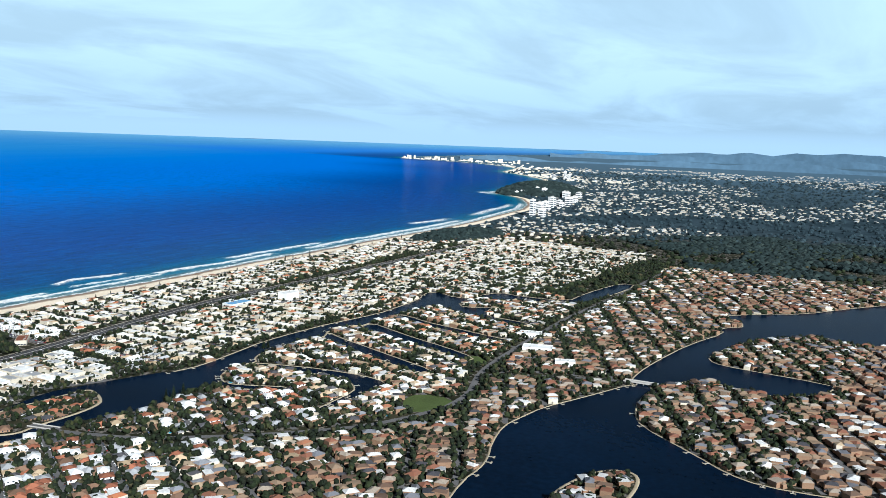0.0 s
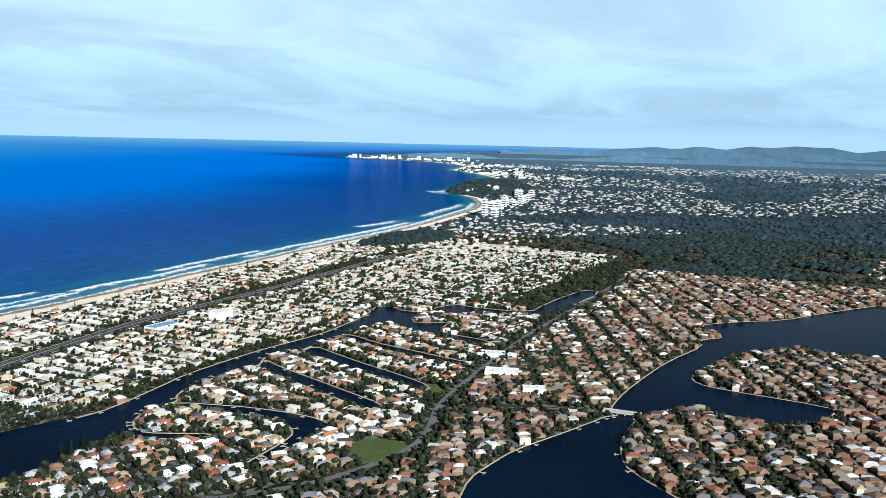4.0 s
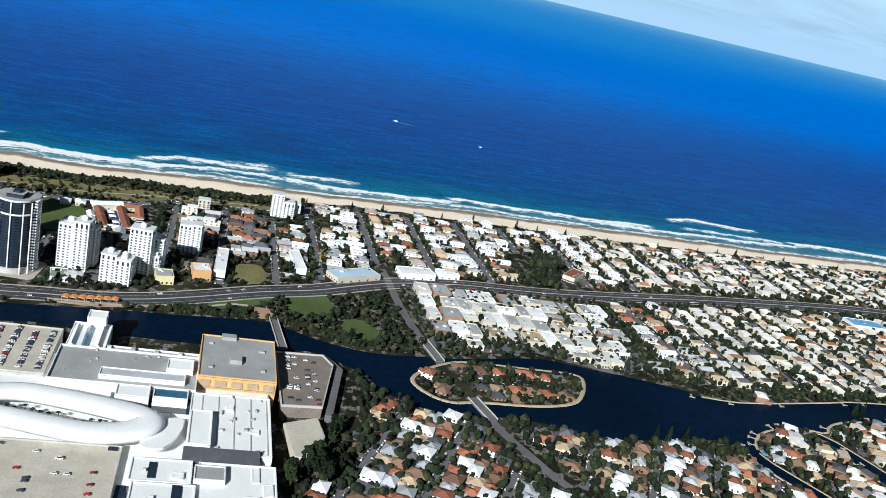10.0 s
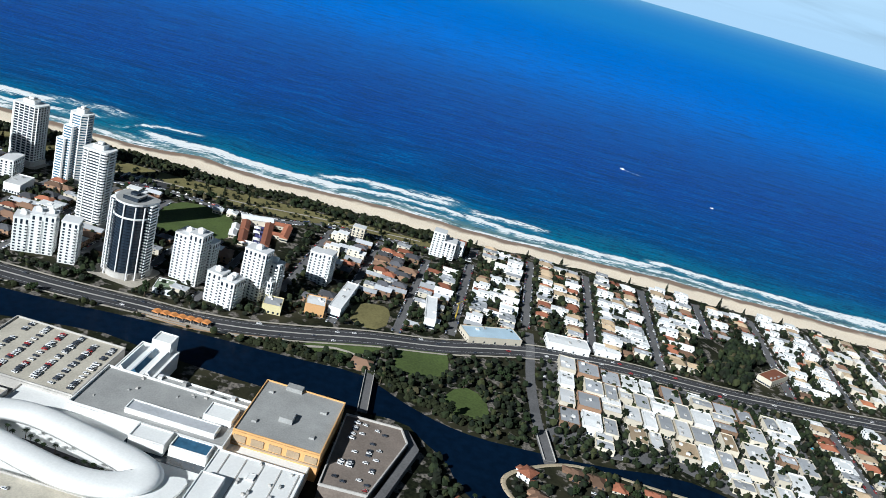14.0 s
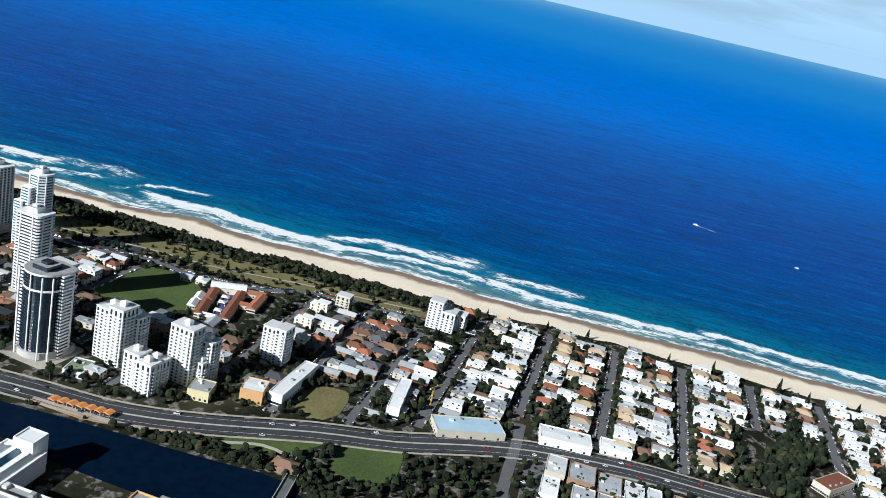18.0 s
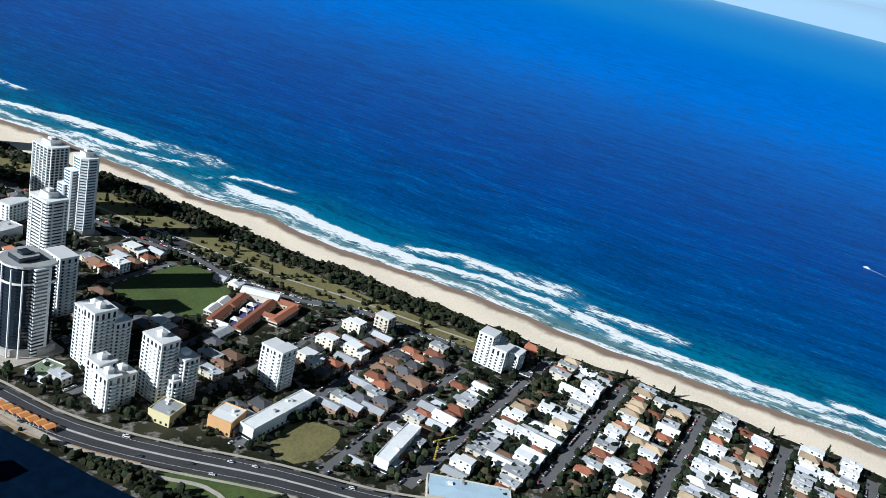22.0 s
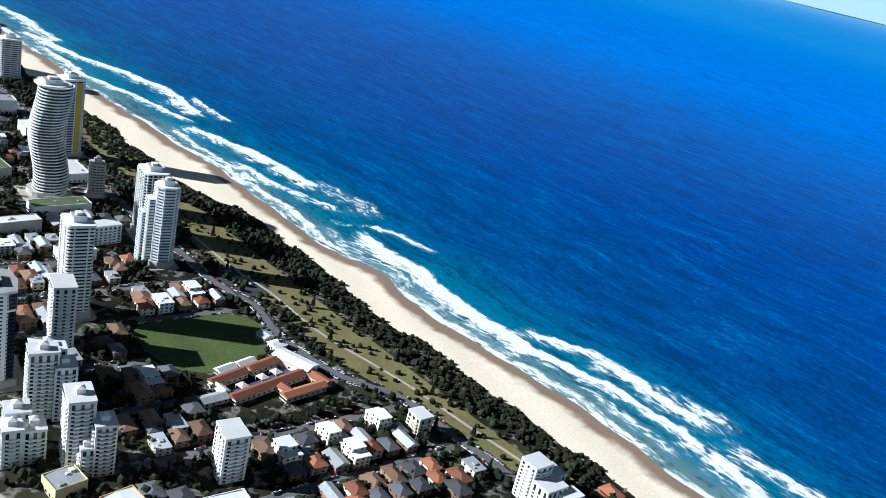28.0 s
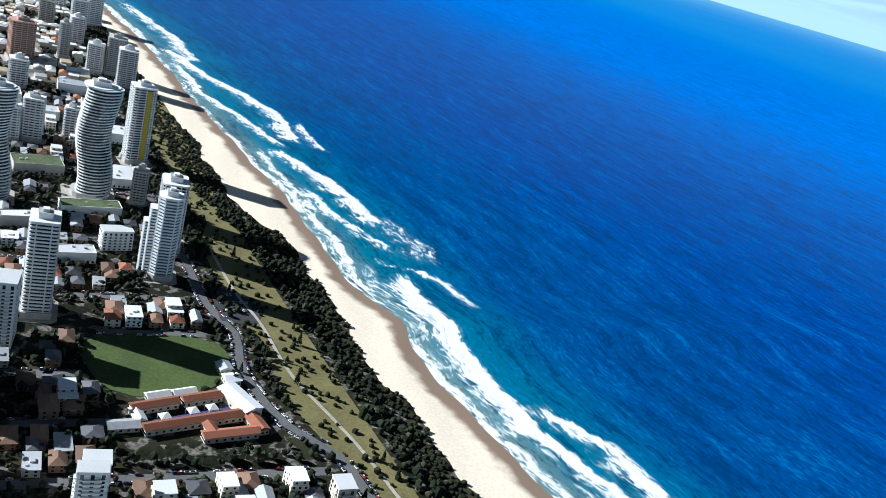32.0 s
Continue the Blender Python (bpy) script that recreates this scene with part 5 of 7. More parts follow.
for y in np.arange(-372, 1100, 2.2):
    c = coast(y) - sand_width(y)
    wide = float(np.interp(y, (-372, -330, -240, -60, 60, 300, 600, 1100), (14, 20, 24, 26, 30, 34, 34, 30)))
    for _ in range(5):
        o = rnd.random() ** 0.8 * wide
        r = rnd.uniform(1.1, 2.3)
        scrub.append((c - 1 - o, y + rnd.uniform(-2, 2), r * 0.55, r, 0.8))
for y in np.arange(-2200, -372, 3.0):
    c = coast(y) - sand_width(y)
    r = rnd.uniform(0.6, 1.3)
    scrub.append((c - rnd.uniform(-1, 9), y, r * 0.35, r, 0.6))
for _ in range(1500):
    y = rnd.uniform(-385, 480)
    x = coast(y) - sand_width(y) - rnd.uniform(26, 105)
    if rnd.random() < 0.45 + 0.5 * noise.noise(Vector((x / 30, y / 40, 9))) and x > np.interp(y, (-385, -250, -100, 100, 480), (1136, 1112, 1086, 1068, 1058)):
        r = rnd.uniform(1.0, 2.2)
        scrub.append((x, y, r * 0.8, r, 0.9))
for _ in range(1500):
    y = rnd.uniform(-445, 60)
    x = float(np.interp(y, (-445, -415, -389, -352, -304, -249, -190, -102, 60), (816, 820, 831, 852, 845, 841, 834, 824, 820))) + rnd.uniform(0, 16)
    if claim(x, y, 0, test=True):
        r = rnd.uniform(1.2, 2.6)
        scrub.append((x, y, r * 0.7, r, 0.9))
v, f = blobs(scrub, gen)
tagged(new("dune_scrub", mesh_of("dune_scrub", v, f, [LEAF2])), "dark wind-shaped scrub along the dunes and creek", "scrub", kind="stuff")

# ---- towers ----


def bevelled_plan(w, d, cut):
    return [(-w / 2 + cut, -d / 2), (w / 2 - cut, -d / 2), (w / 2, -d / 2 + cut), (w / 2, d / 2 - cut), (w / 2 - cut, d / 2), (-w / 2 + cut, d / 2), (-w / 2, d / 2 - cut), (-w / 2, -d / 2 + cut)]


def prism_mesh(name, pts, z0, z1, mats, cap=None):
    bm = bmesh.new()
    prism(bm, pts, z0, z1, 0, cap)
    return from_bm(name, bm, mats)


def scaled(pts, k):
    return [(x * k, y * k) for x, y in pts]


def banded(name, label, x, y, w, d, h, floors, turn=0.0, glass=GLASS, slab=WHITE, piers=2, cut=1.5, wave=0.0, band=0.42, crown=True, plan=None, pier_mat=None, group="apartment towers"):
    """A glass core with a white balcony band at each floor, upright piers and a plant room."""
    ob = new(name, None)
    ob.matrix_basis = pose(x, y, 0, rz=turn)
    plan = plan or bevelled_plan(w, d, cut)
    fh = h / floors
    inner = scaled(plan, 0.93)
    if not wave:
        part("core", prism_mesh("core", inner, 0, h, [glass]), ob, "dark glazed core")
    slab_me = prism_mesh("balcony", plan, 0, fh * band, [slab])
    core_me = prism_mesh("storey", inner, 0, fh, [glass]) if wave else None
    for i in range(floors):
        dx = dy = 0.0
        if wave:
            dx, dy = wave * math.sin(i / floors * 2 * math.pi * 1.15 + 0.6), -wave * 0.9 * math.cos(i / floors * 2 * math.pi * 1.15)
            part("storey", core_me, ob, at=(dx * 0.85, dy * 0.85, i * fh))
        part("balcony", slab_me, ob, at=(dx, dy, i * fh + fh * (1 - band)))
    if piers:
        bm = bmesh.new()
        box(bm, -0.4, -0.4, 0, 0.4, 0.4, h)
        pm = from_bm("pier", bm, pier_mat or slab)
        for i in range(piers):
            u = (i + 0.5) / piers - 0.5
            for px, py in ((u * w, -d / 2), (u * w, d / 2), (-w / 2, u * d), (w / 2, u * d)):
                part("pier", pm, ob, at=(px, py, 0.0))
    part("roof", prism_mesh("roof", scaled(plan, 1.01), h, h + 0.7, [slab]), ob)
    if crown:
        part("plant_room", prism_mesh("plant_room", bevelled_plan(w * 0.5, d * 0.45, 0.5), h + 0.7, h + 4.2, [slab, GREYDECK], 1), ob, "pale plant room")
        part("lift_overrun", prism_mesh("lift_overrun", bevelled_plan(w * 0.22, d * 0.2, 0.3), h + 4.2, h + 6.0, [slab]), ob)
    part("forecourt", prism_mesh("forecourt", scaled(bevelled_plan(w, d, 2.0), 1.5), 0.0, 0.16, [PAVE]), ob, "pale paved forecourt")
    part("podium", prism_mesh("podium", scaled(plan, 1.12), 0, min(4.5, h * 0.1), [CONC]), ob)
    return tagged(ob, label, "apartment tower", group)


def punched(name, label, x, y, wings, turn=0.0, wall=WHITE, win=GLASS, fh=2.3, crest=True, group="apartment towers", k=1.0):
    """White wings of several heights with rows of dark windows and stub balconies. wings: x0, y0, x1, y1, height."""
    ob = new(name, None)
    ob.matrix_basis = pose(x, y, 0, rz=turn)
    for x0, y0, x1, y1, h in [(a * (k * 0.6 + 0.4), b * k, c * (k * 0.6 + 0.4), d * k, e) for a, b, c, d, e in wings]:
        bm = bmesh.new()
        box(bm, x0, y0, 0, x1, y1, h)
        wing = part("wing", from_bm("wing", bm, wall), ob)
        cx = (x0 + x1) / 2
        nx, ny = max(1, int((x1 - x0) / 3.4)), max(1, int((y1 - y0) / 3.4))
        bm = bmesh.new()
        box(bm, -0.8, -0.09, 0.8, 0.8, 0.09, h - 0.9)
        strip = from_bm("window_strip", bm, win)
        for i in range(nx):
            u = x0 + (x1 - x0) * (i + 0.5) / nx
            for yy_ in (y0, y1):
                part("window_strip", strip, wing, at=(u, yy_, 0))
        for i in range(ny):
            u = y0 + (y1 - y0) * (i + 0.5) / ny
            for xx_ in (x0, x1):
                part("window_strip", strip, wing, at=(xx_, u, 0), turn=radians(90))
        band_me = prism_mesh("floor_band", [(x0 - 0.16, y0 - 0.16), (x1 + 0.16, y0 - 0.16), (x1 + 0.16, y1 + 0.16), (x0 - 0.16, y1 + 0.16)], 0, fh * 0.42, [wall])
        bm = bmesh.new()
        box(bm, x0 - 1.2, y0 + (y1 - y0) * 0.1, 0, x0 - 0.17, y0 + (y1 - y0) * 0.45, 0.85)
        bal = from_bm("balcony", bm, wall)
        bm = bmesh.new()
        box(bm, cx - (x1 - x0) * 0.3, y0 - 1.2, 0, cx + (x1 - x0) * 0.3, y0 - 0.17, 0.85)
        bal2 = from_bm("balcony", bm, wall)
        for f in range(1, int((h - 1.0) / fh)):
            part("floor_band", band_me, wing, at=(0, 0, f * fh - 0.2))
            part("balcony", bal, wing, at=(0, 0, f * fh))
            part("balcony", bal2, wing, at=(0, 0, f * fh))
        part("parapet", prism_mesh("parapet", [(x0 - 0.25, y0 - 0.25), (x1 + 0.25, y0 - 0.25), (x1 + 0.25, y1 + 0.25), (x0 - 0.25, y1 + 0.25)], h, h + 0.8, [wall, PALE], 1), wing)
        if crest:
            bm = bmesh.new()
            box(bm, cx - 2.0, (y0 + y1) / 2 - 2.0, h + 0.8, cx + 2.0, (y0 + y1) / 2 + 2.0, h + 3.4)
            hip(bm, cx - 2.0, (y0 + y1) / 2 - 2.0, cx + 2.0, (y0 + y1) / 2 + 2.0, h + 3.4, 1.3, 0.3)
            part("roof_lantern", from_bm("roof_lantern", bm, wall), wing)
    return tagged(ob, label, "apartment tower", group)


round_front = [(13 * math.cos(a), 13 * math.sin(a)) for a in [radians(t) for t in range(110, 251, 14)]] + [(6, -15), (13, -13), (15, 0), (13, 13), (6, 15)]
banded("apartment_tower", "dark glass tower with curved front and white piers", 893, -161, 26, 27, 57, 25, -6, slab=GLASS, piers=3, plan=round_front, band=0.2, cut=3, pier_mat=PALE)
dk = bpy.data.objects["apartment_tower"]
for x0, y0, x1, y1 in ((-6, 8, 8, 15.5), (-2, -15.5, 8, -9)):
    bm = bmesh.new()
    box(bm, x0, y0, 0, x1, y1, 57)
    wg = part("side_wing", from_bm("side_wing", bm, WHITE), dk, "white side wing with window bands")
    bd = prism_mesh("window_band", [(x0 - 0.1, y0 + 0.8), (x1 - 2, y0 + 0.8), (x1 - 2, y1 + 0.1), (x0 - 0.1, y1 + 0.1)] if y0 > 0 else [(x0 - 0.1, y0 - 0.1), (x1 - 2, y0 - 0.1), (x1 - 2, y1 - 0.8), (x0 - 0.1, y1 - 0.8)], 0, 1.0, [GLASS])
    for f in range(24):
        part("window_band", bd, wg, at=(0, 0, 1.2 + f * 2.34))
part("crown_ring", prism_mesh("crown_ring", scaled(round_front, 1.02), 56.8, 58.2, [PALE, GREYDECK], 1), dk, "white crown ring")
part("mid_ring", prism_mesh("mid_ring", scaled(round_front, 1.03), 46.2, 47.4, [WHITE]), dk, "thin white ring")
punched("apartment_tower", "white stepped apartment tower beside the highway", 913, -201, [(-8, -9, 4, -1, 40), (-6, -2, 8, 8, 36), (2, -11, 11, -2, 32)], -8, k=1.4)
punched("apartment_block", "white ten-storey block with gabled bays", 892, -237, [(-8, -9, 0, 0, 21), (-6, 0, 4, 9, 23), (0, -8, 9, 2, 19)], -8, k=1.3)
punched("apartment_tower", "white twin-bay tower with a grey shaded side", 917, -253, [(-8, -6, 3, 8, 39), (2, -12, 11, -2, 29), (-3, -11, 3, -5, 16)], -8, k=1.25)
punched("apartment_block", "short white tower with dark window strip", 979, -287, [(-6, -8, 6, -1, 27), (-4, -1, 7, 8, 25)], -5, crest=False, k=1.2)
punched("apartment_block", "white beachfront apartments stepped in height", 1127, -377, [(-8, 2, 4, 12, 24), (-8, -8, 6, 2, 17), (0, -14, 12, -6, 14), (4, 0, 14, 10, 16)], 0, crest=False, k=1.2)
banded("apartment_tower", "tall white tower with banded windows and white spine", 959, -100, 17, 21, 64, 27, -4, piers=2, cut=1.2, band=0.45)
tw = banded("apartment_tower", "tall white and blue glass tower stepped on one side", 1041, -41, 16, 17, 63, 27, -6, glass=BLUEGLASS, piers=2, cut=3.5, band=0.46)
for dx, dy, w, d, h, f in ((-9, 4, 8, 10, 52, 22), (-12, 8, 8, 9, 40, 17)):
    part("side_wing", prism_mesh("side_wing", bevelled_plan(w, d, 1.0), 0, h, [WHITE]), tw, at=(dx, dy, 0))
    bd = prism_mesh("window_band", bevelled_plan(w + 0.12, d + 0.12, 1.6), 0, 1.1, [BLUEGLASS])
    for i in range(f):
        part("window_band", bd, tw, at=(dx, dy, 0.9 + i * h / f))
banded("apartment_tower", "white tower with dark upright window strips", 1052, 12, 19, 25, 55, 23, -6, piers=5, cut=2, band=0.25)
punched("apartment_tower", "slim pale slab tower with a blank white side", 940, -137, [(-6, -9, 7, 9, 41)], -8, crest=False)
punched("apartment_block", "white hotel slab with rows of balconies", 887, -98, [(-7, -10, 7, -2, 30), (-7, -2, 7, 7, 30), (-7, 7, 7, 18, 26)], 20)
punched("apartment_block", "pale apartment block beside a side street", 884, -122, [(-6, -6, 7, 6, 32)], 15, crest=False)
punched("apartment_block", "cream slim block near the park", 1101, -294, [(-5, -6, 5, 6, 13)], 0, CREAM, crest=False)
rib = [(14 * math.cos(a) * (1 + 0.08 * math.cos(3 * a)), 13 * math.sin(a)) for a in [2 * math.pi * i / 20 for i in range(20)]]
banded("wave_tower", "tall tower with rippling white balcony edges over dark glass", 1001, 107, 28, 26, 94, 37, 0, piers=0, plan=rib, wave=2.6, band=0.34)
banded("wave_tower", "tall tower with rippling white balcony edges beside lower towers", 926, 82, 26, 24, 90, 36, 0, piers=0, plan=scaled(rib, 0.92), wave=2.6, band=0.34)
yt = banded("apartment_tower", "white tower with a tall yellow stripe", 1047, 204, 20, 20, 74, 30, 10, piers=3, cut=2, band=0.4)
bm = bmesh.new()
box(bm, -2.2, -10.8, 0, 2.2, -9.9, 72)
part("yellow_panel", from_bm("yellow_panel", bm, YELLOW), yt, "tall yellow panel", at=(3.0, 0, 0))
for lab, x, y, w, d, h, f, g, p in (
    ("white tower with banded balconies near the beach", 1062, 470, 22, 20, 46, 19, GLASS, 3), ("grey and white tower by the beach", 1054, 525, 22, 20, 46, 19, BLUEGLASS, 4), ("pale mid-rise tower near the beach", 1030, 521, 19, 17, 35, 14, GLASS, 3),
    ("slim grey tower inland of the beach", 996, 570, 13, 14, 44, 18, BLUEGLASS, 3), ("pale tower with many small balconies", 945, 410, 19, 18, 30, 12, GLASS, 4), ("cream tower of stacked balconies", 958, 233, 18, 17, 40, 16, GLASS, 4),
    ("slim white tower beside lower blocks", 992, 252, 13, 13, 30, 12, GLASS, 3), ("white tower with blue glass bands", 941, 226, 13, 13, 32, 13, BLUEGLASS, 3), ("small grey tower with dark window strips", 1040, 100, 12, 13, 29, 12, GLASS, 4),
    ("white tower far up the beach", 1022, 756, 22, 20, 42, 16, GLASS, 3), ("white tower far up the beach", 1045, 800, 22, 20, 44, 16, BLUEGLASS, 3), ("grey concrete tower far up the coast", 980, 770, 20, 20, 31, 12, GLASS, 3),
    ("white tower far up the coast", 1000, 880, 20, 22, 40, 15, GLASS, 3), ("white tower far up the coast", 960, 960, 20, 20, 45, 17, BLUEGLASS, 3), ("grey concrete tower far up the coast", 900, 640, 20, 18, 34, 13, GLASS, 3), ("white tower far up the coast", 1015, 660, 18, 18, 36, 14, GLASS, 3), ("white tower far up the coast", 985, 1080, 22, 20, 50, 18, GLASS, 3)):
    banded("apartment_tower", lab, x, y, w, d, h, f, rnd.uniform(-12, 6), g, WHITE if "grey" not in lab else CONC, p, 1.5, 0.0, 0.5)
banded("apartment_tower", "broad pink tower with stacked balconies", 947, 520, 26, 24, 48, 20, 12, GLASS, PINK, 4, 2)
punched("apartment_block", "white block with blank end walls", 1014, 3, [(-11, -6, 11, 6, 15)], 8, crest=False)

# far towers beyond the headland's bay
for i, (x, y, h) in enumerate(((1422, -3012, 66), (1395, -3040, 34), (1534, -3321, 34), (1500, -3330, 22), (1566, -3447, 30), (1569, -3524, 45), (1530, -3540, 24), (1570, -3606, 27), (1545, -3650, 40), (1582, -3727, 60), (1600, -3800, 30), (1614, -3885, 30), (1947, -4180, 46), (1900, -4170, 44), (1994, -4120, 30), (2020, -4090, 24), (1780, -4160, 34), (1740, -4250, 28), (2643, -6180, 66), (2660, -6300, 40), (2700, -6100, 36), (2560, -6050, 30))):
    w = 18 + 4 * (i % 3)

    def placed(pts, z0, z1, name, mat):
        bm = bmesh.new()
        prism(bm, pts, z0, z1)
        for v in bm.verts:
            v.co = far(x + v.co.x, y + v.co.y, v.co.z)
        return from_bm(name, bm, mat)

    ob = new("distant_tower", placed(bevelled_plan(w, w, 1.0), 0, h, "distant_tower", WHITE))
    part("plant_room", placed(bevelled_plan(w * 0.4, w * 0.4, 0.5), h, h + 5, "plant_room", CONC), ob)
    for f in range(int(h / 9)):
        part("window_band", placed(bevelled_plan(w + 0.8, w + 0.8, 3.0), 3 + f * 9, 7 + f * 9, "window_band", GLASS), ob)
    tagged(ob, "white tower in the far coastal town", "tower", "distant towers")
items = []
for _ in range(240):
    k = rnd.random()
    y = float(np.interp(k, (0, 0.35, 0.6, 0.75, 1), (-6000, -6600, -8200, -9100, -9560)))
    x = coast(y) - 60 - 700 * rnd.random() ** 2
    if k > 0.72:
        x, y = rnd.uniform(4700, 6550), -9400 - rnd.random() * 500
        x = min(x, coast(y) - 60)
    items.append((x, y, rnd.uniform(-20, 20), rnd.uniform(14, 34), rnd.uniform(14, 34), rnd.choice((5, 7, 10, 14, 22, 44)) if k > 0.7 else rnd.choice((4, 5, 7, 12)), False, 0.0))
joined_houses("distant_town", items, HAZY_ROOFS, "pale buildings of the farthest coastal towns, haze painted into roofs")

# ---- the shopping centre ----
mall = new("shopping_centre", None)
tagged(mall, "large white-roofed shopping centre beside the creek", "shopping centre")


def block(name, x0, y0, x1, y1, z0, z1, wall, roof, label="", parapet=0.7, parent=None):
    """A flat-roofed volume with a raised edge."""
    bm = bmesh.new()
    box(bm, x0, y0, z0, x1, y1, z1)
    for q in ((x0, y0, x1, y0 + 0.6), (x0, y1 - 0.6, x1, y1), (x0, y0 + 0.6, x0 + 0.6, y1 - 0.6), (x1 - 0.6, y0 + 0.6, x1, y1 - 0.6)):
        box(bm, q[0], q[1], z1 - 0.2, q[2], q[3], z1 + parapet)
    ob = part(name, from_bm(name, bm, wall), parent or mall, label)
    bm = bmesh.new()
    box(bm, x0 + 0.65, y0 + 0.65, z1 + 0.004, x1 - 0.65, y1 - 0.65, z1 + 0.12)
    part("roof_sheet", from_bm("roof_sheet", bm, roof), ob)
    return ob


MALLROOF = surface("white_roof_sheet", (0.82, 0.82, 0.80), 0.55, 0.07, 1.2, 15, where="Position")
block("base_storey", 552, -352, 745, -190, 0, 8, CONC, MALLROOF, "concrete lower storeys")
st = block("department_store", 716, -356, 775, -307, 0, 17, ORANGE, GREYDECK, "orange walls under a flat grey roof", 0.9)
for x0, y0, x1, y1, z1 in ((736, -334, 744, -326, 20), (770, -330, 776, -320, 19.5), (756, -349, 759, -345, 18.2), (728, -349, 731, -346, 18.2), (728, -316, 731, -313, 18.2), (762, -315, 764, -312, 18.2)):
    bm = bmesh.new()
    box(bm, x0, y0, 17.1, x1, y1, z1, taper=0.25)
    part("roof_unit", from_bm("roof_unit", bm, GREYDECK), st)
bm = bmesh.new()
for k in range(5):
    box(bm, 715.4, -355 + k * 10, 11, 716.0, -348 + k * 10, 15)
box(bm, 715.2, -356, 9.4, 716.0, -307, 10.4)
part("facade_panel", from_bm("facade_panel", bm, R_TAN), st, "paler orange panels")
block("roof_hall", 637, -352, 702, -305, 8, 12.5, WHITE, MALLROOF, "broad white sheet roof")
for k in range(5):
    bm = bmesh.new()
    box(bm, 639, -350 + k * 9.5, 12.62, 700, -349.4 + k * 9.5, 12.95)
    part("roof_seam", from_bm("roof_seam", bm, CONC), mall)
block("roof_box", 640, -318, 676, -305.6, 12.5, 16, WHITE, MALLROOF)
bm = bmesh.new()
v = [bm.verts.new(p) for p in ((630, -345, 12), (638.5, -345, 15.5), (638.5, -304, 15.5), (630, -304, 12), (630, -345, 8), (638.5, -345, 8), (638.5, -304, 8), (630, -304, 8))]
for q in ((0, 1, 2, 3), (4, 5, 1, 0), (5, 6, 2, 1), (6, 7, 3, 2), (7, 4, 0, 3)):
    bm.faces.new([v[i] for i in q])
part("slate_roof", from_bm("slate_roof", bm, R_DARK), mall, "sloping charcoal roof")
block("roof_hall", 590, -354, 629.5, -313, 8, 11.5, WHITE, MALLROOF)
block("roof_box", 610, -327, 623, -311, 11.5, 14, WHITE, GREYDECK, "low box with grey roof")
block("roof_hall", 556, -312.5, 606, -281, 8, 13, WHITE, MALLROOF)
block("roof_hall", 556, -352, 589, -319, 8, 9.6, WHITE, DECK, "beige loading deck")
block("roof_hall", 609, -310, 629.5, -279, 8, 11.8, WHITE, MALLROOF)
block("roof_box", 561, -351, 588, -330, 9.7, 13.2, CREAM, PALE, "cream box with pale grey roof")
for x0, y0, x1, y1, h in ((592, -345, 600, -335, 12.8), (602, -352, 612, -347, 12.4), (614, -345, 627, -341, 12.2), (560, -300, 568, -297, 14.0), (586, -293, 594, -289, 14.2), (612, -306, 617, -300, 13.0), (660, -345, 664, -340, 13.4), (684, -330, 689, -326, 13.6)):
    block("roof_step", x0, y0, x1, y1, h - 1.4, h, WHITE, MALLROOF, "", 0.25)
# glass skylights, plus dark strips put in as the shade of roof trenches
for x0, y0, x1, y1, z0 in ((571, -306, 605, -301, 13.1), (564, -280, 609, -274, 8.1), (612, -292, 626, -288, 11.9), (636, -271, 646, -266, 10.7), (562, -296, 570, -289, 13.1)):
    bm = bmesh.new()
    box(bm, x0, y0, z0, x1, y1, z0 + 0.5)
    part("skylight", from_bm("skylight", bm, GLASS), mall, "long dark strip, for skylights and painted trench shade")
gal = block("gallery_roof", 702, -307, 746, -222, 8, 13, WHITE, GREYDECK, "grey roof deck with white edges", 1.4)
block("gallery_edge", 746, -307, 757, -235, 0, 10, WHITE, GREYDECK, "lower grey terrace along the creek", 1.2)
for k in range(9):
    bm = bmesh.new()
    box(bm, -1.6, -1.4, 0, 1.6, 1.4, 1.4 + 0.5 * (k % 3), taper=0.15)
    part("plant_unit", from_bm("plant_unit", bm, (CONC, PALE, GREYDECK)[k % 3]), mall, at=(749 + 5 * (k % 2), -302 + k * 7.4, 10.1))
# dark plates added on the lower roof as the shade of the gaps
for x0, y0, x1, y1 in ((683.5, -306, 701.5, -259), (622, -312.5, 629.4, -310.6)):
    bm = bmesh.new()
    box(bm, x0, y0, 8.12, x1, y1, 8.3)
    part("light_well", from_bm("light_well", bm, GLASS), mall, "dark plate painted as the shade of a roof gap")
block("gallery_step", 708, -300, 718, -250, 13, 15.5, WHITE, R_GREY)
block("gallery_step", 722, -304, 736, -288, 13, 16.5, WHITE, MALLROOF)
block("atrium", 690, -303, 701, -283, 8, 14, WHITE, BLUEGLASS, "blue glazed atrium roof")
block("atrium", 688, -281, 701, -262, 8, 14.5, WHITE, MALLROOF)
block("pavilion", 748, -248, 786, -224, 0, 11, WHITE, MALLROOF, "white pavilion by the creek")
block("pavilion_tower", 780, -244, 792, -232, 0, 18, WHITE, MALLROOF)
for k in range(3):
    bm = bmesh.new()
    hip(bm, 750, -246 + k * 8, 779, -241 + k * 8, 11.2, 2.6, 0.0, gable=True)
    part("gable_roof", from_bm("gable_roof", bm, BLUEGLASS if k == 1 else WHITE), mall)
deck = block("parking_roof", 552, -273, 640, -170, 8, 10.5, CONC, DECK, "beige rooftop parking deck", 1.1)
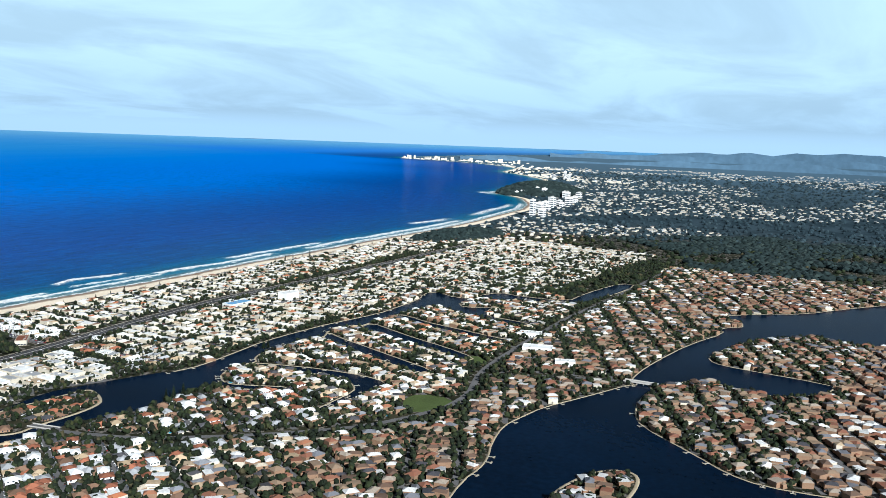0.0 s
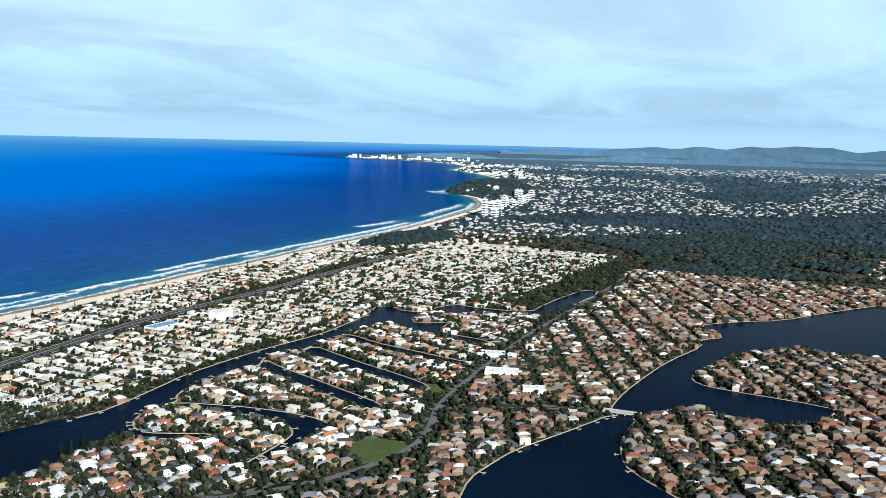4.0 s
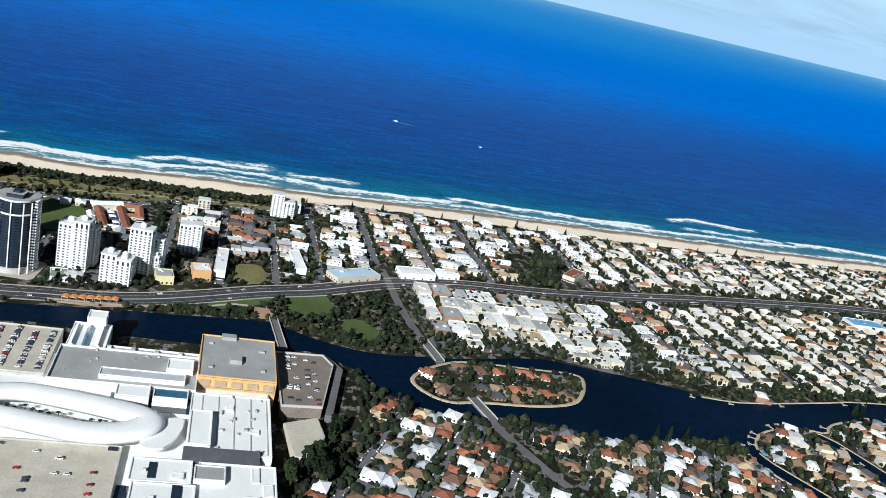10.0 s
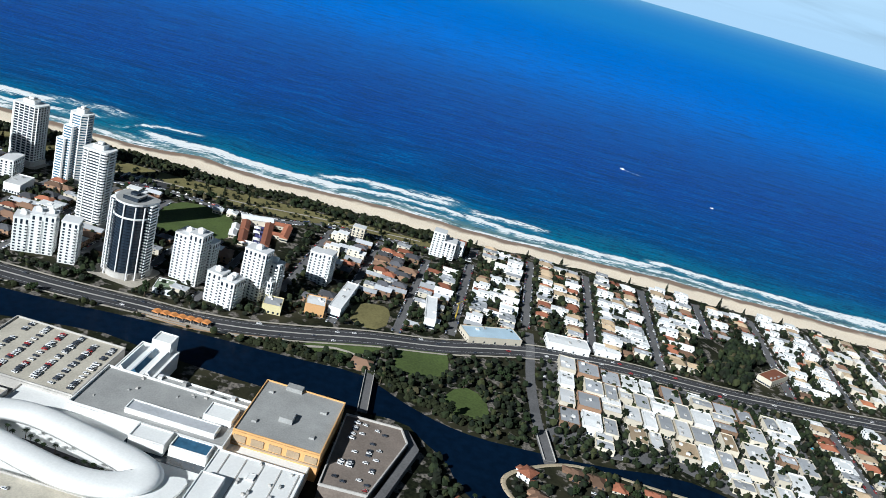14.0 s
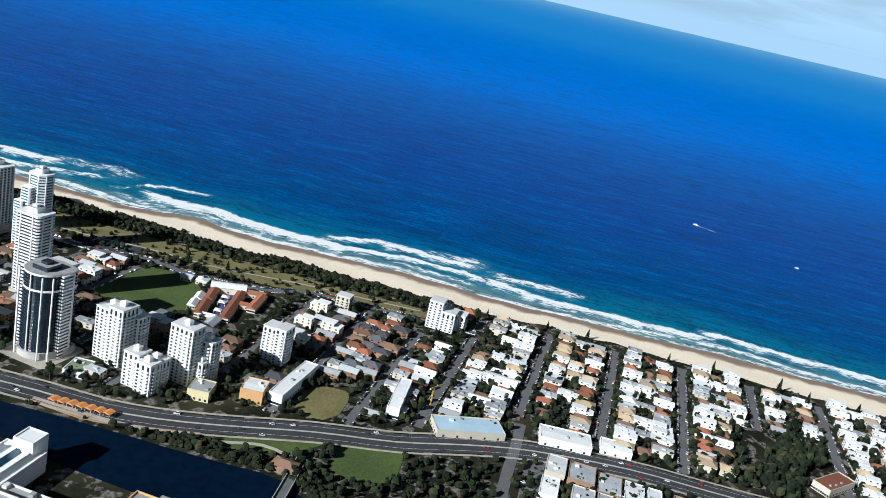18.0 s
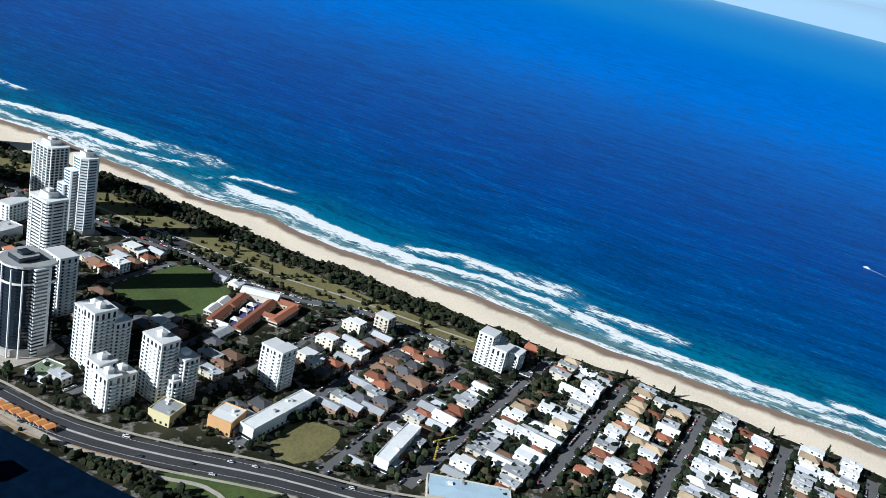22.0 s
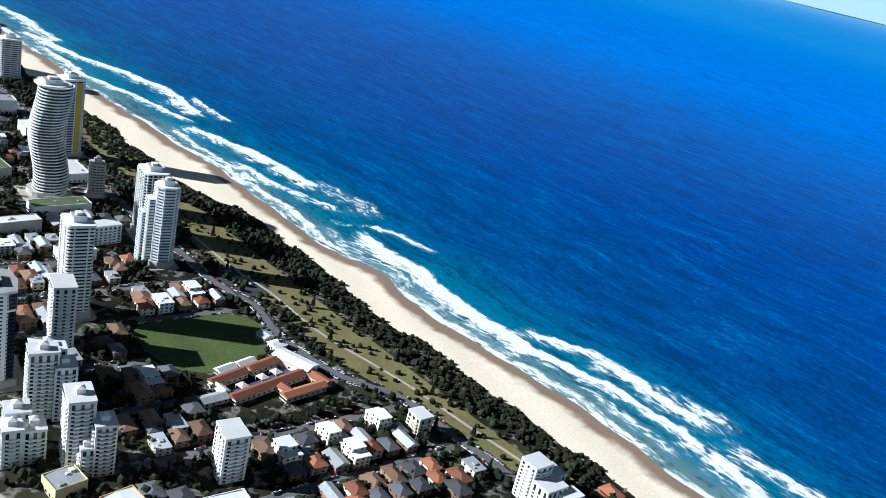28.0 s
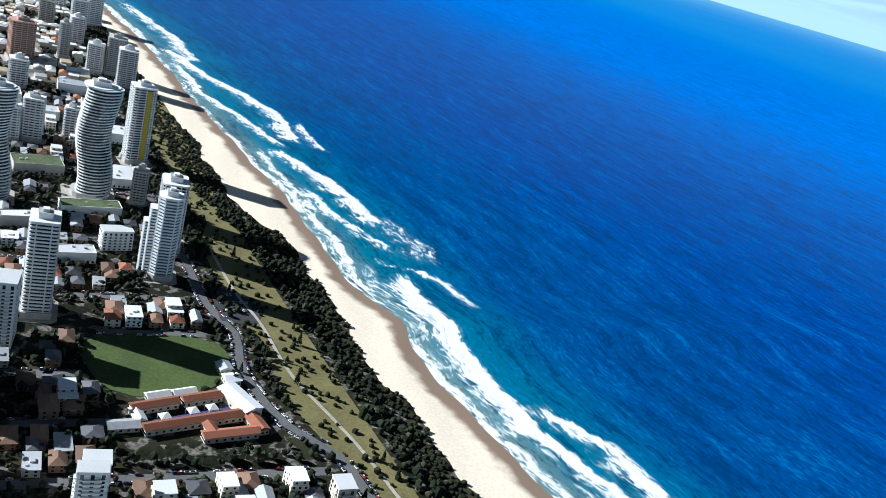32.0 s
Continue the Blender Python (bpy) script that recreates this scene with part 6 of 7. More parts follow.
block("parking_roof", 640, -190, 700, -150, 0, 10.5, CONC, DECK, "beige rooftop parking deck", 1.1)
pk = block("parking_deck", 712, -219, 774, -150, 0, 10, CONC, DECK, "grey parking deck full of cars", 1.1)
# the white ribbon roof: a rounded band round a long open court
loop, sy_of = [], []
for i in range(72):
    a = 2 * math.pi * i / 72
    sx, sy = math.cos(a), math.sin(a)
    cx = 663 + 15.0 * sx
    cy = -236 + 47 * (abs(sy) ** 0.8) * (1 if sy > 0 else -1)
    cx += 5.0 * math.sin((cy + 236) / 47 * 2.2)
    loop.append((cx, cy))
    sy_of.append(-sy)
bm = bmesh.new()
rings = []
for i, (x, y) in enumerate(loop):
    (ax, ay), (bx, by) = loop[i - 1], loop[(i + 1) % 72]
    d = math.hypot(bx - ax, by - ay)
    nx, ny = -(by - ay) / d, (bx - ax) / d
    wide = 8.4 + 1.2 * sy_of[i]
    ring = []
    for k in range(9):
        u = -1 + 2 * k / 8
        ring.append(bm.verts.new((x + nx * u * wide, y + ny * u * wide, 16.0 + 2.6 * math.sqrt(max(0.0, 1 - u * u)))))
    ring.append(bm.verts.new((x + nx * wide * 0.8, y + ny * wide * 0.8, 12.5)))
    ring.append(bm.verts.new((x - nx * wide * 0.8, y - ny * wide * 0.8, 12.5)))
    rings.append(ring)
for i in range(72):
    a, b = rings[i], rings[(i + 1) % 72]
    for k in range(11):
        bm.faces.new((a[k], a[(k + 1) % 11], b[(k + 1) % 11], b[k]))
bmesh.ops.recalc_face_normals(bm, faces=bm.faces)
for f in bm.faces:
    f.smooth = True
part("ribbon_roof", from_bm("ribbon_roof", bm, MALLROOF), mall, "rounded white ribbon roof round a court")
bm = bmesh.new()
for i in range(0, 72, 3):
    x, y = loop[i]
    box(bm, x - 0.4, y - 0.4, 0, x + 0.4, y + 0.4, 13)
part("ribbon_column", from_bm("ribbon_column", bm, WHITE), mall)
bm = bmesh.new()
prism(bm, smooth_outline([(x * 0.4 + 663 * 0.6, y * 0.78 - 236 * 0.22) for x, y in loop[::4]], 1), 8.0, 8.25)
part("court_floor", from_bm("court_floor", bm, ASPHALT), mall, "dark planted court floor")
for k in range(16):
    plant(PALM, 663 + rnd.uniform(-4, 4) + 5.0 * math.sin((-36 + k * 4.5) / 47 * 2.2), -272 + k * 4.5, 0.8, 8.25)
bm = bmesh.new()
prism(bm, smooth_outline([(640, -279), (655, -288), (667, -292), (670, -303), (655, -302), (638, -296), (634, -287)], 1), 12.8, 14.4)
part("curved_canopy", from_bm("curved_canopy", bm, MALLROOF), mall, "curved white entrance canopy")
for _ in range(30):
    x, y = rnd.choice(((rnd.uniform(560, 628), rnd.uniform(-350, -278)), (rnd.uniform(640, 700), rnd.uniform(-350, -320)), (rnd.uniform(704, 744), rnd.uniform(-286, -226))))
    a, b, c = rnd.uniform(0.5, 1.3), rnd.uniform(0.5, 1.3), rnd.uniform(0.6, 1.3)
    bm = bmesh.new()
    box(bm, -a, -b, 0, a, b, c, taper=0.12)
    box(bm, -a * 0.5, -b * 0.5, c, a * 0.5, b * 0.5, c + 0.25)
    part("roof_unit", from_bm("roof_unit", bm, rnd.choice((CONC, GREYDECK))), mall, at=(x, y, 12.7 if y < -222 else 13.1))
cp = new("car_park_building", None)
tagged(cp, "brown multi-level car park with ramp beside the creek", "car park")
bm = bmesh.new()
prism(bm, [(778, -358), (780, -392), (766, -398), (706, -386), (704, -360)], 0, 8)
part("deck", from_bm("deck", bm, surface("brown_parking_deck", (0.20, 0.165, 0.14), 0.9, 0.25, 1.2, 12, where="Position")), cp)
bm = bmesh.new()
for a, b in (((778, -358), (780, -392)), ((780, -392), (766, -398)), ((766, -398), (706, -386)), ((706, -386), (704, -360)), ((704, -360), (778, -358))):
    d = math.hypot(b[0] - a[0], b[1] - a[1])
    nx, ny = -(b[1] - a[1]) / d * 0.4, (b[0] - a[0]) / d * 0.4
    prism(bm, [(a[0] + nx, a[1] + ny), (b[0] + nx, b[1] + ny), (b[0] - nx, b[1] - ny), (a[0] - nx, a[1] - ny)], 7.6, 9.2)
part("parapet", from_bm("parapet", bm, CONC), cp)
bm = bmesh.new()
prism(bm, [(786, -396), (768, -406), (702, -393), (702, -388), (766, -400), (783, -392)], 0, 5.5)
part("ramp", from_bm("ramp", bm, STREET), cp)
ws = new("service_building", None)
tagged(ws, "cream service building with pale roof behind the car park", "building")
bm = bmesh.new()
prism(bm, [(687, -361), (697, -383), (675, -386), (648, -375), (650, -366)], 0, 6)
part("wall", from_bm("wall", bm, CREAM), ws)
bm = bmesh.new()
prism(bm, scaled([(x - 672, y + 373) for x, y in [(687, -361), (697, -383), (675, -386), (648, -375), (650, -366)]], 0.96), 6.004, 6.4)
part("roof", from_bm("roof", bm, DECK), ws, at=(672, -373, 0))

# ---- the school by the oval ----
school = new("school", None)
tagged(school, "school of long wings with terracotta roofs and white halls", "school")


def wing(x, y, w, d, turn, roof, h=4.0, gable=True):
    bm = bmesh.new()
    box(bm, -w / 2, -d / 2, 0, w / 2, d / 2, h)
    windows_on(bm, -w / 2, -d / 2, w / 2, d / 2, 1.0, max(3, int(w / 4)))
    ob = part("classroom_wing", from_bm("classroom_wing", bm, [CREAM, GLASS]), school, at=(x, y, 0), turn=radians(turn))
    bm = bmesh.new()
    hip(bm, -w / 2, -d / 2, w / 2, d / 2, h, 1.7, 0.6, gable=gable)
    part("roof", from_bm("roof", bm, roof), ob)


wing(1018, -208, 26, 7, 15, R_RED)
wing(1045, -201, 23, 7, 15, R_RED)
wing(1037, -224, 56, 7, 13, R_RED)
wing(1055, -236, 31, 7, 8, R_RED)
wing(1071, -226, 8, 18, 15, R_RED)
wing(1045, -232, 6, 10, 15, R_RED)
wing(1066, -205, 12, 28, 24, R_WHITE, 5.5)
wing(1064, -168, 8, 9, 10, R_GREY)
wing(1066, -181, 9, 9, 10, R_WHITE)
wing(1021, -198, 13, 6, 15, R_WHITE, 3.2)
wing(1036, -195, 13, 6, 15, R_WHITE, 3.2)
wing(1008, -217, 12, 6, 100, R_WHITE, 3.2)
wing(1000, -226, 16, 8, 5, R_GREY, 3.2)
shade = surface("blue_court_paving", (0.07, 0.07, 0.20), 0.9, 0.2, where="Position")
bm = bmesh.new()
prism(bm, [(1004, -222), (1060, -207), (1062, -215), (1010, -228)], 0.1, 0.34)
part("court", from_bm("court", bm, shade), school, "blue paved court")
for x, y in ((1022, -219), (1038, -214), (1049, -211)):
    bm = bmesh.new()
    hip(bm, -3, -3, 3, 3, 3.2, 1.2, 0.0)
    for px in (-2.8, 2.8):
        for py in (-2.8, 2.8):
            box(bm, px - 0.1, py - 0.1, 0, px + 0.1, py + 0.1, 3.0)
    part("shade_sail", from_bm("shade_sail", bm, WHITE), school, at=(x, y, 0), turn=0.25)

# ---- shops and workshops west of the highway ----
SHOPS = [(834, -486), (972, -478), (980, -547), (983, -601), (984, -690), (838, -684), (822, -640), (846, -580), (832, -520)]


def flat_shed(label, x, y, w, d, h, turn, wall, roof, group="shops and workshops", name="shop_building"):
    bm = bmesh.new()
    box(bm, -w / 2, -d / 2, 0, w / 2, d / 2, h)
    for q in ((-w / 2, -d / 2, w / 2, -d / 2 + 0.4), (-w / 2, d / 2 - 0.4, w / 2, d / 2), (-w / 2, -d / 2 + 0.4, -w / 2 + 0.4, d / 2 - 0.4), (w / 2 - 0.4, -d / 2 + 0.4, w / 2, d / 2 - 0.4)):
        box(bm, q[0], q[1], h - 0.1, q[2], q[3], h + 0.6)
    windows_on(bm, -w / 2, -d / 2, w / 2, d / 2, 0.6, max(2, int(w / 4)), 1, 1.6)
    ob = new(name, from_bm(name, bm, [wall, GLASS]))
    ob.matrix_basis = pose(x, y, 0, rz=turn)
    bm = bmesh.new()
    v = [bm.verts.new(p) for p in ((-w / 2 + 0.45, -d / 2 + 0.45, h + 0.02), (w / 2 - 0.45, -d / 2 + 0.45, h + 0.02), (w / 2 - 0.45, d / 2 - 0.45, h + 0.02), (-w / 2 + 0.45, d / 2 - 0.45, h + 0.02), (0, -d / 2 + 0.45, h + 0.5), (0, d / 2 - 0.45, h + 0.5))]
    for q in ((0, 4, 5, 3), (4, 1, 2, 5), (0, 1, 4), (2, 3, 5)):
        bm.faces.new([v[i] for i in q])
    part("roof", from_bm("roof", bm, roof), ob)
    for _ in range(rnd.choice((1, 2, 2, 3))):
        a, b = rnd.uniform(0.6, 1.4), rnd.uniform(0.6, 1.4)
        bm = bmesh.new()
        box(bm, -a, -b, 0, a, b, rnd.uniform(0.7, 1.3), taper=0.1)
        part("roof_unit", from_bm("roof_unit", bm, rnd.choice((CONC, GREYDECK, WHITE))), ob, at=(rnd.uniform(-w / 3, w / 3), rnd.uniform(-d / 3, d / 3), h + 0.3))
    for i in range(-2, 3):
        for j in range(-2, 3):
            c, s = math.cos(radians(turn)), math.sin(radians(turn))
            claim(x + (i * w / 4.2) * c - (j * d / 4.2) * s, y + (i * w / 4.2) * s + (j * d / 4.2) * c)
    return tagged(ob, label, "shop", group)


bm = bmesh.new()
prism(bm, SHOPS, 0.0, 0.14)
tagged(new("shop_yards", from_bm("shop_yards", bm, STREET)), "asphalt yards between shops and workshops", "yard", kind="structure")
shop_kinds = (("white workshop with pale metal roof", WHITE, R_WHITE, 3), ("white shop with flat white roof", WHITE, R_WHITE, 2), ("grey-roofed workshop with cream walls", CREAM, R_GREY, 6), ("pale grey workshop with off-white roof", CREAM, PALE, 4), ("cream shop with tan roof sheet", CREAM, R_TAN, 1), ("brick shop with grey roof", BRICK, R_GREY, 2))
for bx in np.arange(842, 985, 27.0):
    y = -492.0
    while y > -684:
        d = rnd.uniform(10, 19)
        w = rnd.choice((22.0, 22.0, 11.0, 24.0))
        cx, cy = bx + rnd.uniform(-1, 1), y - d / 2
        ok = all(inside(cx + a * w / 2, cy + b * d / 2, SHOPS) for a in (-1, 1) for b in (-1, 1)) and not on_water(cx, cy, 14)
        if ok:
            lab, wl, rf, _ = rnd.choices(shop_kinds, [k[3] for k in shop_kinds])[0]
            flat_shed(lab, cx, cy, w, d - 1.2, rnd.uniform(4, 6.5), 2, wl, rf)
            if w < 15:
                lab, wl, rf, _ = rnd.choices(shop_kinds, [k[3] for k in shop_kinds])[0]
                flat_shed(lab, cx + 12.5, cy, 10.5, d - 1.5, rnd.uniform(3.5, 5.5), 2, wl, rf)
        y -= d + (rnd.choice((0.6, 0.8, 7.0)))
for lab, x, y, w, d, h, tr, wl, rf in (
    ("long pale blue-roofed showroom beside the highway", 966, -436, 20, 48, 5, 28, CREAM, PALEBLUE), ("white showroom beside the highway", 992, -500, 18, 36, 6, 10, WHITE, R_WHITE), ("white shop with a red sign beside the highway", 1003, -535, 14, 22, 5, 6, WHITE, R_WHITE),
    ("long white apartment row beside a vacant lot", 948, -316, 56, 10, 8, -2, WHITE, R_WHITE), ("orange and cream stepped flats", 921, -300, 17, 15, 9, 10, surface("apricot_render", (0.62, 0.36, 0.16), 0.8, 0.15), R_WHITE), ("cream yellow flats beside the highway", 903, -272, 16, 14, 7, 10, surface("pale_yellow_render", (0.68, 0.60, 0.34), 0.8, 0.12), R_GREY),
    ("blue-roofed hall among houses", 1022, -1050, 22, 46, 6, 0, WHITE, BLUE), ("white five-storey block among houses", 996, -1145, 20, 32, 13, 0, WHITE, R_WHITE), ("low hall with green roof beside the highway", 884, -196, 18, 13, 4, 10, WHITE, surface("green_roof", (0.20, 0.25, 0.16), 0.8, 0.2)),
    ("large white sports hall among trees", 500, -1085, 40, 22, 7, 20, WHITE, R_WHITE), ("white community hall with pale roof", 545, -1165, 26, 18, 6, 20, WHITE, R_WHITE), ("white school hall with pale roof", 440, -1040, 26, 14, 6, 25, WHITE, R_WHITE), ("long white flats with flat roof", 974, -384, 46, 9, 8, 6, WHITE, R_WHITE), ("red-roofed club beside houses", 1052, -690, 34, 14, 6, -40, CREAM, R_RED)):
    flat_shed(lab, x, y, w, d, h, tr, wl, rf, "larger low buildings", "low_building")

GREENROOF = surface("planted_roof", (0.10, 0.13, 0.06), 0.95, 0.4, 2, 9)
for i, (lab, x, y, w, d, h, tr) in enumerate(PODIUMS):
    flat_shed(lab, x, y, w, d, h, tr, WHITE if "grey" not in lab else CONC, GREENROOF if "garden" in lab or "planted" in lab else (R_WHITE, PALE, R_GREY)[i % 3], "larger low buildings", "low_building")

# the row of orange site sheds and yard by the highway
bm = bmesh.new()
prism(bm, [(838, -196), (846, -196), (858, -262), (868, -292), (858, -296), (846, -262), (838, -230)], 0.0, 0.26)
tagged(new("site_yard", from_bm("site_yard", bm, EARTH)), "bare brown construction yard beside the highway", "yard", kind="structure")
for k in range(7):
    bm = bmesh.new()
    hip(bm, -2.6, -2.4, 2.6, 2.4, 2.6, 0.8, 0.2, gable=True)
    ob = new("site_shed", from_bm("site_shed", bm, TRACKS))
    ob.matrix_basis = pose(845.0 + k * 0.8, -208 - k * 5.6, 0.26, rz=-8)
    bm = bmesh.new()
    for px in (-2.4, 2.4):
        for py in (-2.2, 2.2):
            box(bm, px - 0.12, py - 0.12, 0, px + 0.12, py + 0.12, 2.4)
    part("post", from_bm("post", bm, CONC), ob)
    tagged(ob, "open shed with an orange roof on the site", "shed", "site sheds")

# ---- bridges ----


def bridge(name, label, a, b, wide, z, mat, piers=3):
    ob = new(name, None)
    d = math.hypot(b[0] - a[0], b[1] - a[1])
    ob.matrix_basis = pose((a[0] + b[0]) / 2, (a[1] + b[1]) / 2, 0, rz=math.degrees(math.atan2(b[1] - a[1], b[0] - a[0])))
    bm = bmesh.new()
    box(bm, -d / 2, -wide / 2, z - 0.7, d / 2, wide / 2, z)
    part("deck", from_bm("deck", bm, mat), ob)
    bm = bmesh.new()
    box(bm, -d / 2, -0.18, 0, d / 2, 0.18, 1.0)
    rail = from_bm("railing", bm, CONC)
    for s in (-1, 1):
        part("railing", rail, ob, at=(0, s * (wide / 2 - 0.18), z))
    bm = bmesh.new()
    box(bm, -0.6, -wide * 0.42, 0.0, 0.6, wide * 0.42, z - 0.7)
    pm = from_bm("pier", bm, CONC)
    for i in range(piers):
        part("pier", pm, ob, at=(d * ((i + 1) / (piers + 1) - 0.5), 0, 0))
    return tagged(ob, label, "bridge")


bridge("foot_bridge", "narrow concrete bridge over the creek", (868, -357), (796, -365), 6.5, 2.6, STREET)
bridge("road_bridge", "low road bridge from the island to the shops", (842, -480), (806, -487), 8, 1.8, STREET, 2)
bridge("road_bridge", "low road bridge from the houses to the island", (752, -500), (722, -508), 8, 1.8, STREET, 2)
bridge("road_bridge", "pale road bridge across the lake narrows", (351, -1013), (311, -1017), 9, 2.5, CONC, 4)

# ---- cars ----


def car_proto(paint, label, length=3.3, tall=1.05, name="car"):
    w = 1.35
    bm = bmesh.new()
    box(bm, -length / 2, -w / 2, 0.25, length / 2, w / 2, 0.25 + tall * 0.48, taper=0.06)
    ob = new(name, from_bm(name, bm, paint))
    bm = bmesh.new()
    box(bm, -length * 0.36, -w * 0.44, 0.25 + tall * 0.48, length * 0.22, w * 0.44, 0.25 + tall * 0.9, 0, 0.2)
    part("cabin_glass", from_bm("cabin_glass", bm, GLASS), ob)
    bm = bmesh.new()
    box(bm, -length * 0.28, -w * 0.36, 0.25 + tall * 0.9, length * 0.12, w * 0.36, 0.25 + tall * 0.97)
    part("roof", from_bm("roof", bm, paint), ob)
    bm = bmesh.new()
    for px in (-length * 0.3, length * 0.3):
        for py in (-w / 2, w / 2):
            bmesh.ops.create_cone(bm, cap_ends=True, segments=8, radius1=0.26, radius2=0.26, depth=0.2, matrix=Matrix.Translation((px, py, 0.26)) @ Matrix.Rotation(radians(90), 4, "X"))
    tagged(part("wheels", from_bm("wheels", bm, RUBBER), ob), kind="stuff")
    tagged(ob, label, "car", "cars on roads and parking decks")
    return ob


CARS = [car_proto(CARW, "white car on the road"), car_proto(CARD, "dark car on the road"), car_proto(CARR, "red car on the road"), car_proto(CARW, "white delivery van on the road", 4.0, 1.6, "van")]
used_car = set()


def park(x, y, turn, z):
    p = rnd.choices(CARS, (5, 5, 1, 1))[0]
    m = pose(x, y, z, rz=turn)
    if p not in used_car:
        used_car.add(p)
        p.matrix_basis = m
    else:
        copy_thing(p, m)


hp = finer(HIGHWAY, 6.0)
for i in range(2, len(hp) - 2):
    (x, y), (bx, by) = hp[i], hp[i + 1]
    if not -1000 < y < 300 or rnd.random() > 0.42:
        continue
    d = math.hypot(bx - x, by - y)
    o = rnd.choice((-8.2, -5.4, -2.6, 2.6, 5.4, 8.2))
    park(x - (by - y) / d * o, y + (bx - x) / d * o, math.degrees(math.atan2(by - y, bx - x)) + (0 if o < 0 else 180), 0.31)
for r0 in range(6):
    for k in range(24):
        if rnd.random() < 0.75:
            park(718 + k * 2.3, -214 + r0 * 10.5 + rnd.uniform(-0.3, 0.3), 90 + rnd.choice((0, 180)), 10.13)
for _ in range(34):
    park(710 + rnd.randrange(26) * 2.5, rnd.choice((-366, -371, -379, -384)), 90, 8.01)
for _ in range(26):
    park(560 + rnd.randrange(30) * 2.6, rnd.choice((-262, -250, -244, -232, -226, -214)), 90, 10.63)
for run, wide in street_lines[:40]:
    for x, y in run[2:-2:3]:
        if wide and rnd.random() < 0.4 and len(run) > 8 and NEAR[1] < y:
            park(x, y + rnd.choice((-2.6, 2.6)), rnd.choice((0, 180)), 0.2)

# ---- boats out at sea, jetties and pools along the canals ----
for x, y, k in ((1815, -610, 1.0), (1708, -750, 0.7)):
    bm = bmesh.new()
    v = [bm.verts.new(p) for p in ((-4, -1.4, 0.9), (2, -1.4, 0.9), (5, 0, 1.1), (2, 1.4, 0.9), (-4, 1.4, 0.9), (-4, -1.0, -0.2), (2, -1.0, -0.2), (4, 0, -0.2), (2, 1.0, -0.2), (-4, 1.0, -0.2))]
    bm.faces.new(v[:5])
    bm.faces.new(v[9:4:-1])
    for i in range(5):
        bm.faces.new((v[i], v[i + 5], v[(i + 1) % 5 + 5], v[(i + 1) % 5]))
    box(bm, -2, -0.9, 0.9, 1, 0.9, 2.2, 0, 0.2)
    bmesh.ops.recalc_face_normals(bm, faces=bm.faces)
    ob = new("boat", from_bm("boat", bm, WHITE))
    ob.matrix_basis = pose(x, y, -0.9, rz=70) @ Matrix.Diagonal((k, k, k, 1))
    if k == 1.0:
        bm = bmesh.new()
        vs = [bm.verts.new(p) for p in ((-4, -0.8, -0.02), (-4, 0.8, -0.02), (-34, 3.0, -0.02), (-34, 1.6, -0.02))]
        bm.faces.new(vs)
        part("wake", from_bm("wake", bm, WHITE), ob, "white foam wake")
    tagged(ob, "small white motor boat on open water", "boat", "boats")
jet = None
n_j = 0
for key in ("main_canal", "south_lake", "canal_arm", "curved_canal"):
    o = WATERS[key]
    for i in range(len(o)):
        (ax, ay), (bx, by) = o[i], o[(i + 1) % len(o)]
        d = math.hypot(bx - ax, by - ay)
        if d < 9 or n_j > 70 or rnd.random() < 0.5:
            continue
        u = rnd.uniform(0.25, 0.75)
        x, y = ax + (bx - ax) * u, ay + (by - ay) * u
        nx, ny = -(by - ay) / d, (bx - ax) / d
        if not on_water(x + nx * 5, y + ny * 5):
            nx, ny = -nx, -ny
        if not on_water(x + nx * 8, y + ny * 8) or on_water(x - nx * 8, y - ny * 8):
            continue
        m = pose(x + nx * 3.4, y + ny * 3.4, 0, rz=math.degrees(math.atan2(ny, nx)))
        n_j += 1
        if jet is None:
            bm = bmesh.new()
            box(bm, -3.2, -0.7, 0.75, 3.2, 0.7, 0.95)
            box(bm, 2.0, -2.4, 0.75, 3.6, 2.4, 0.95)
            jet = new("jetty", from_bm("jetty", bm, DECK))
            bm = bmesh.new()
            box(bm, -0.12, -0.12, 0, 0.12, 0.12, 1.5)
            pile = from_bm("post", bm, BARK)
            for px, py in ((3.4, -2.2), (3.4, 2.2), (2.2, -2.2), (2.2, 2.2)):
                part("post", pile, jet, at=(px, py, 0.05))
            jet.matrix_basis = m
            tagged(jet, "small timber jetty on the canal bank", "jetty", "canal jetties")
        else:
            copy_thing(jet, m)
pl = None
n_p = 0
for x, y in rnd.sample(lots, len(lots)):
    if n_p >= 60:
        break
    if not (NEAR[0] - 300 < x < 1150 and -1300 < y < -380):
        continue
    for _ in range(6):
        px, py = x + rnd.uniform(-14, 14), y + rnd.uniform(-14, 14)
        if claim(px, py, 2.5, test=True) and not on_water(px, py, 4):
            claim(px, py, 2)
            n_p += 1
            m = pose(px, py, 0.1, rz=rnd.uniform(0, 180))
            if pl is None:
                bm = bmesh.new()
                prism(bm, bevelled_plan(7.0, 4.4, 0.8), 0, 0.15)
                pl = new("swimming_pool", from_bm("swimming_pool", bm, PAVE))
                bm = bmesh.new()
                prism(bm, bevelled_plan(5.4, 2.9, 0.7), 0.152, 0.18)
                part("pool_water", from_bm("pool_water", bm, POOL), pl)
                pl.matrix_basis = m
                tagged(pl, "small blue backyard swimming pool with paving", "pool", "backyard pools")
            else:
                copy_thing(pl, m)
            break

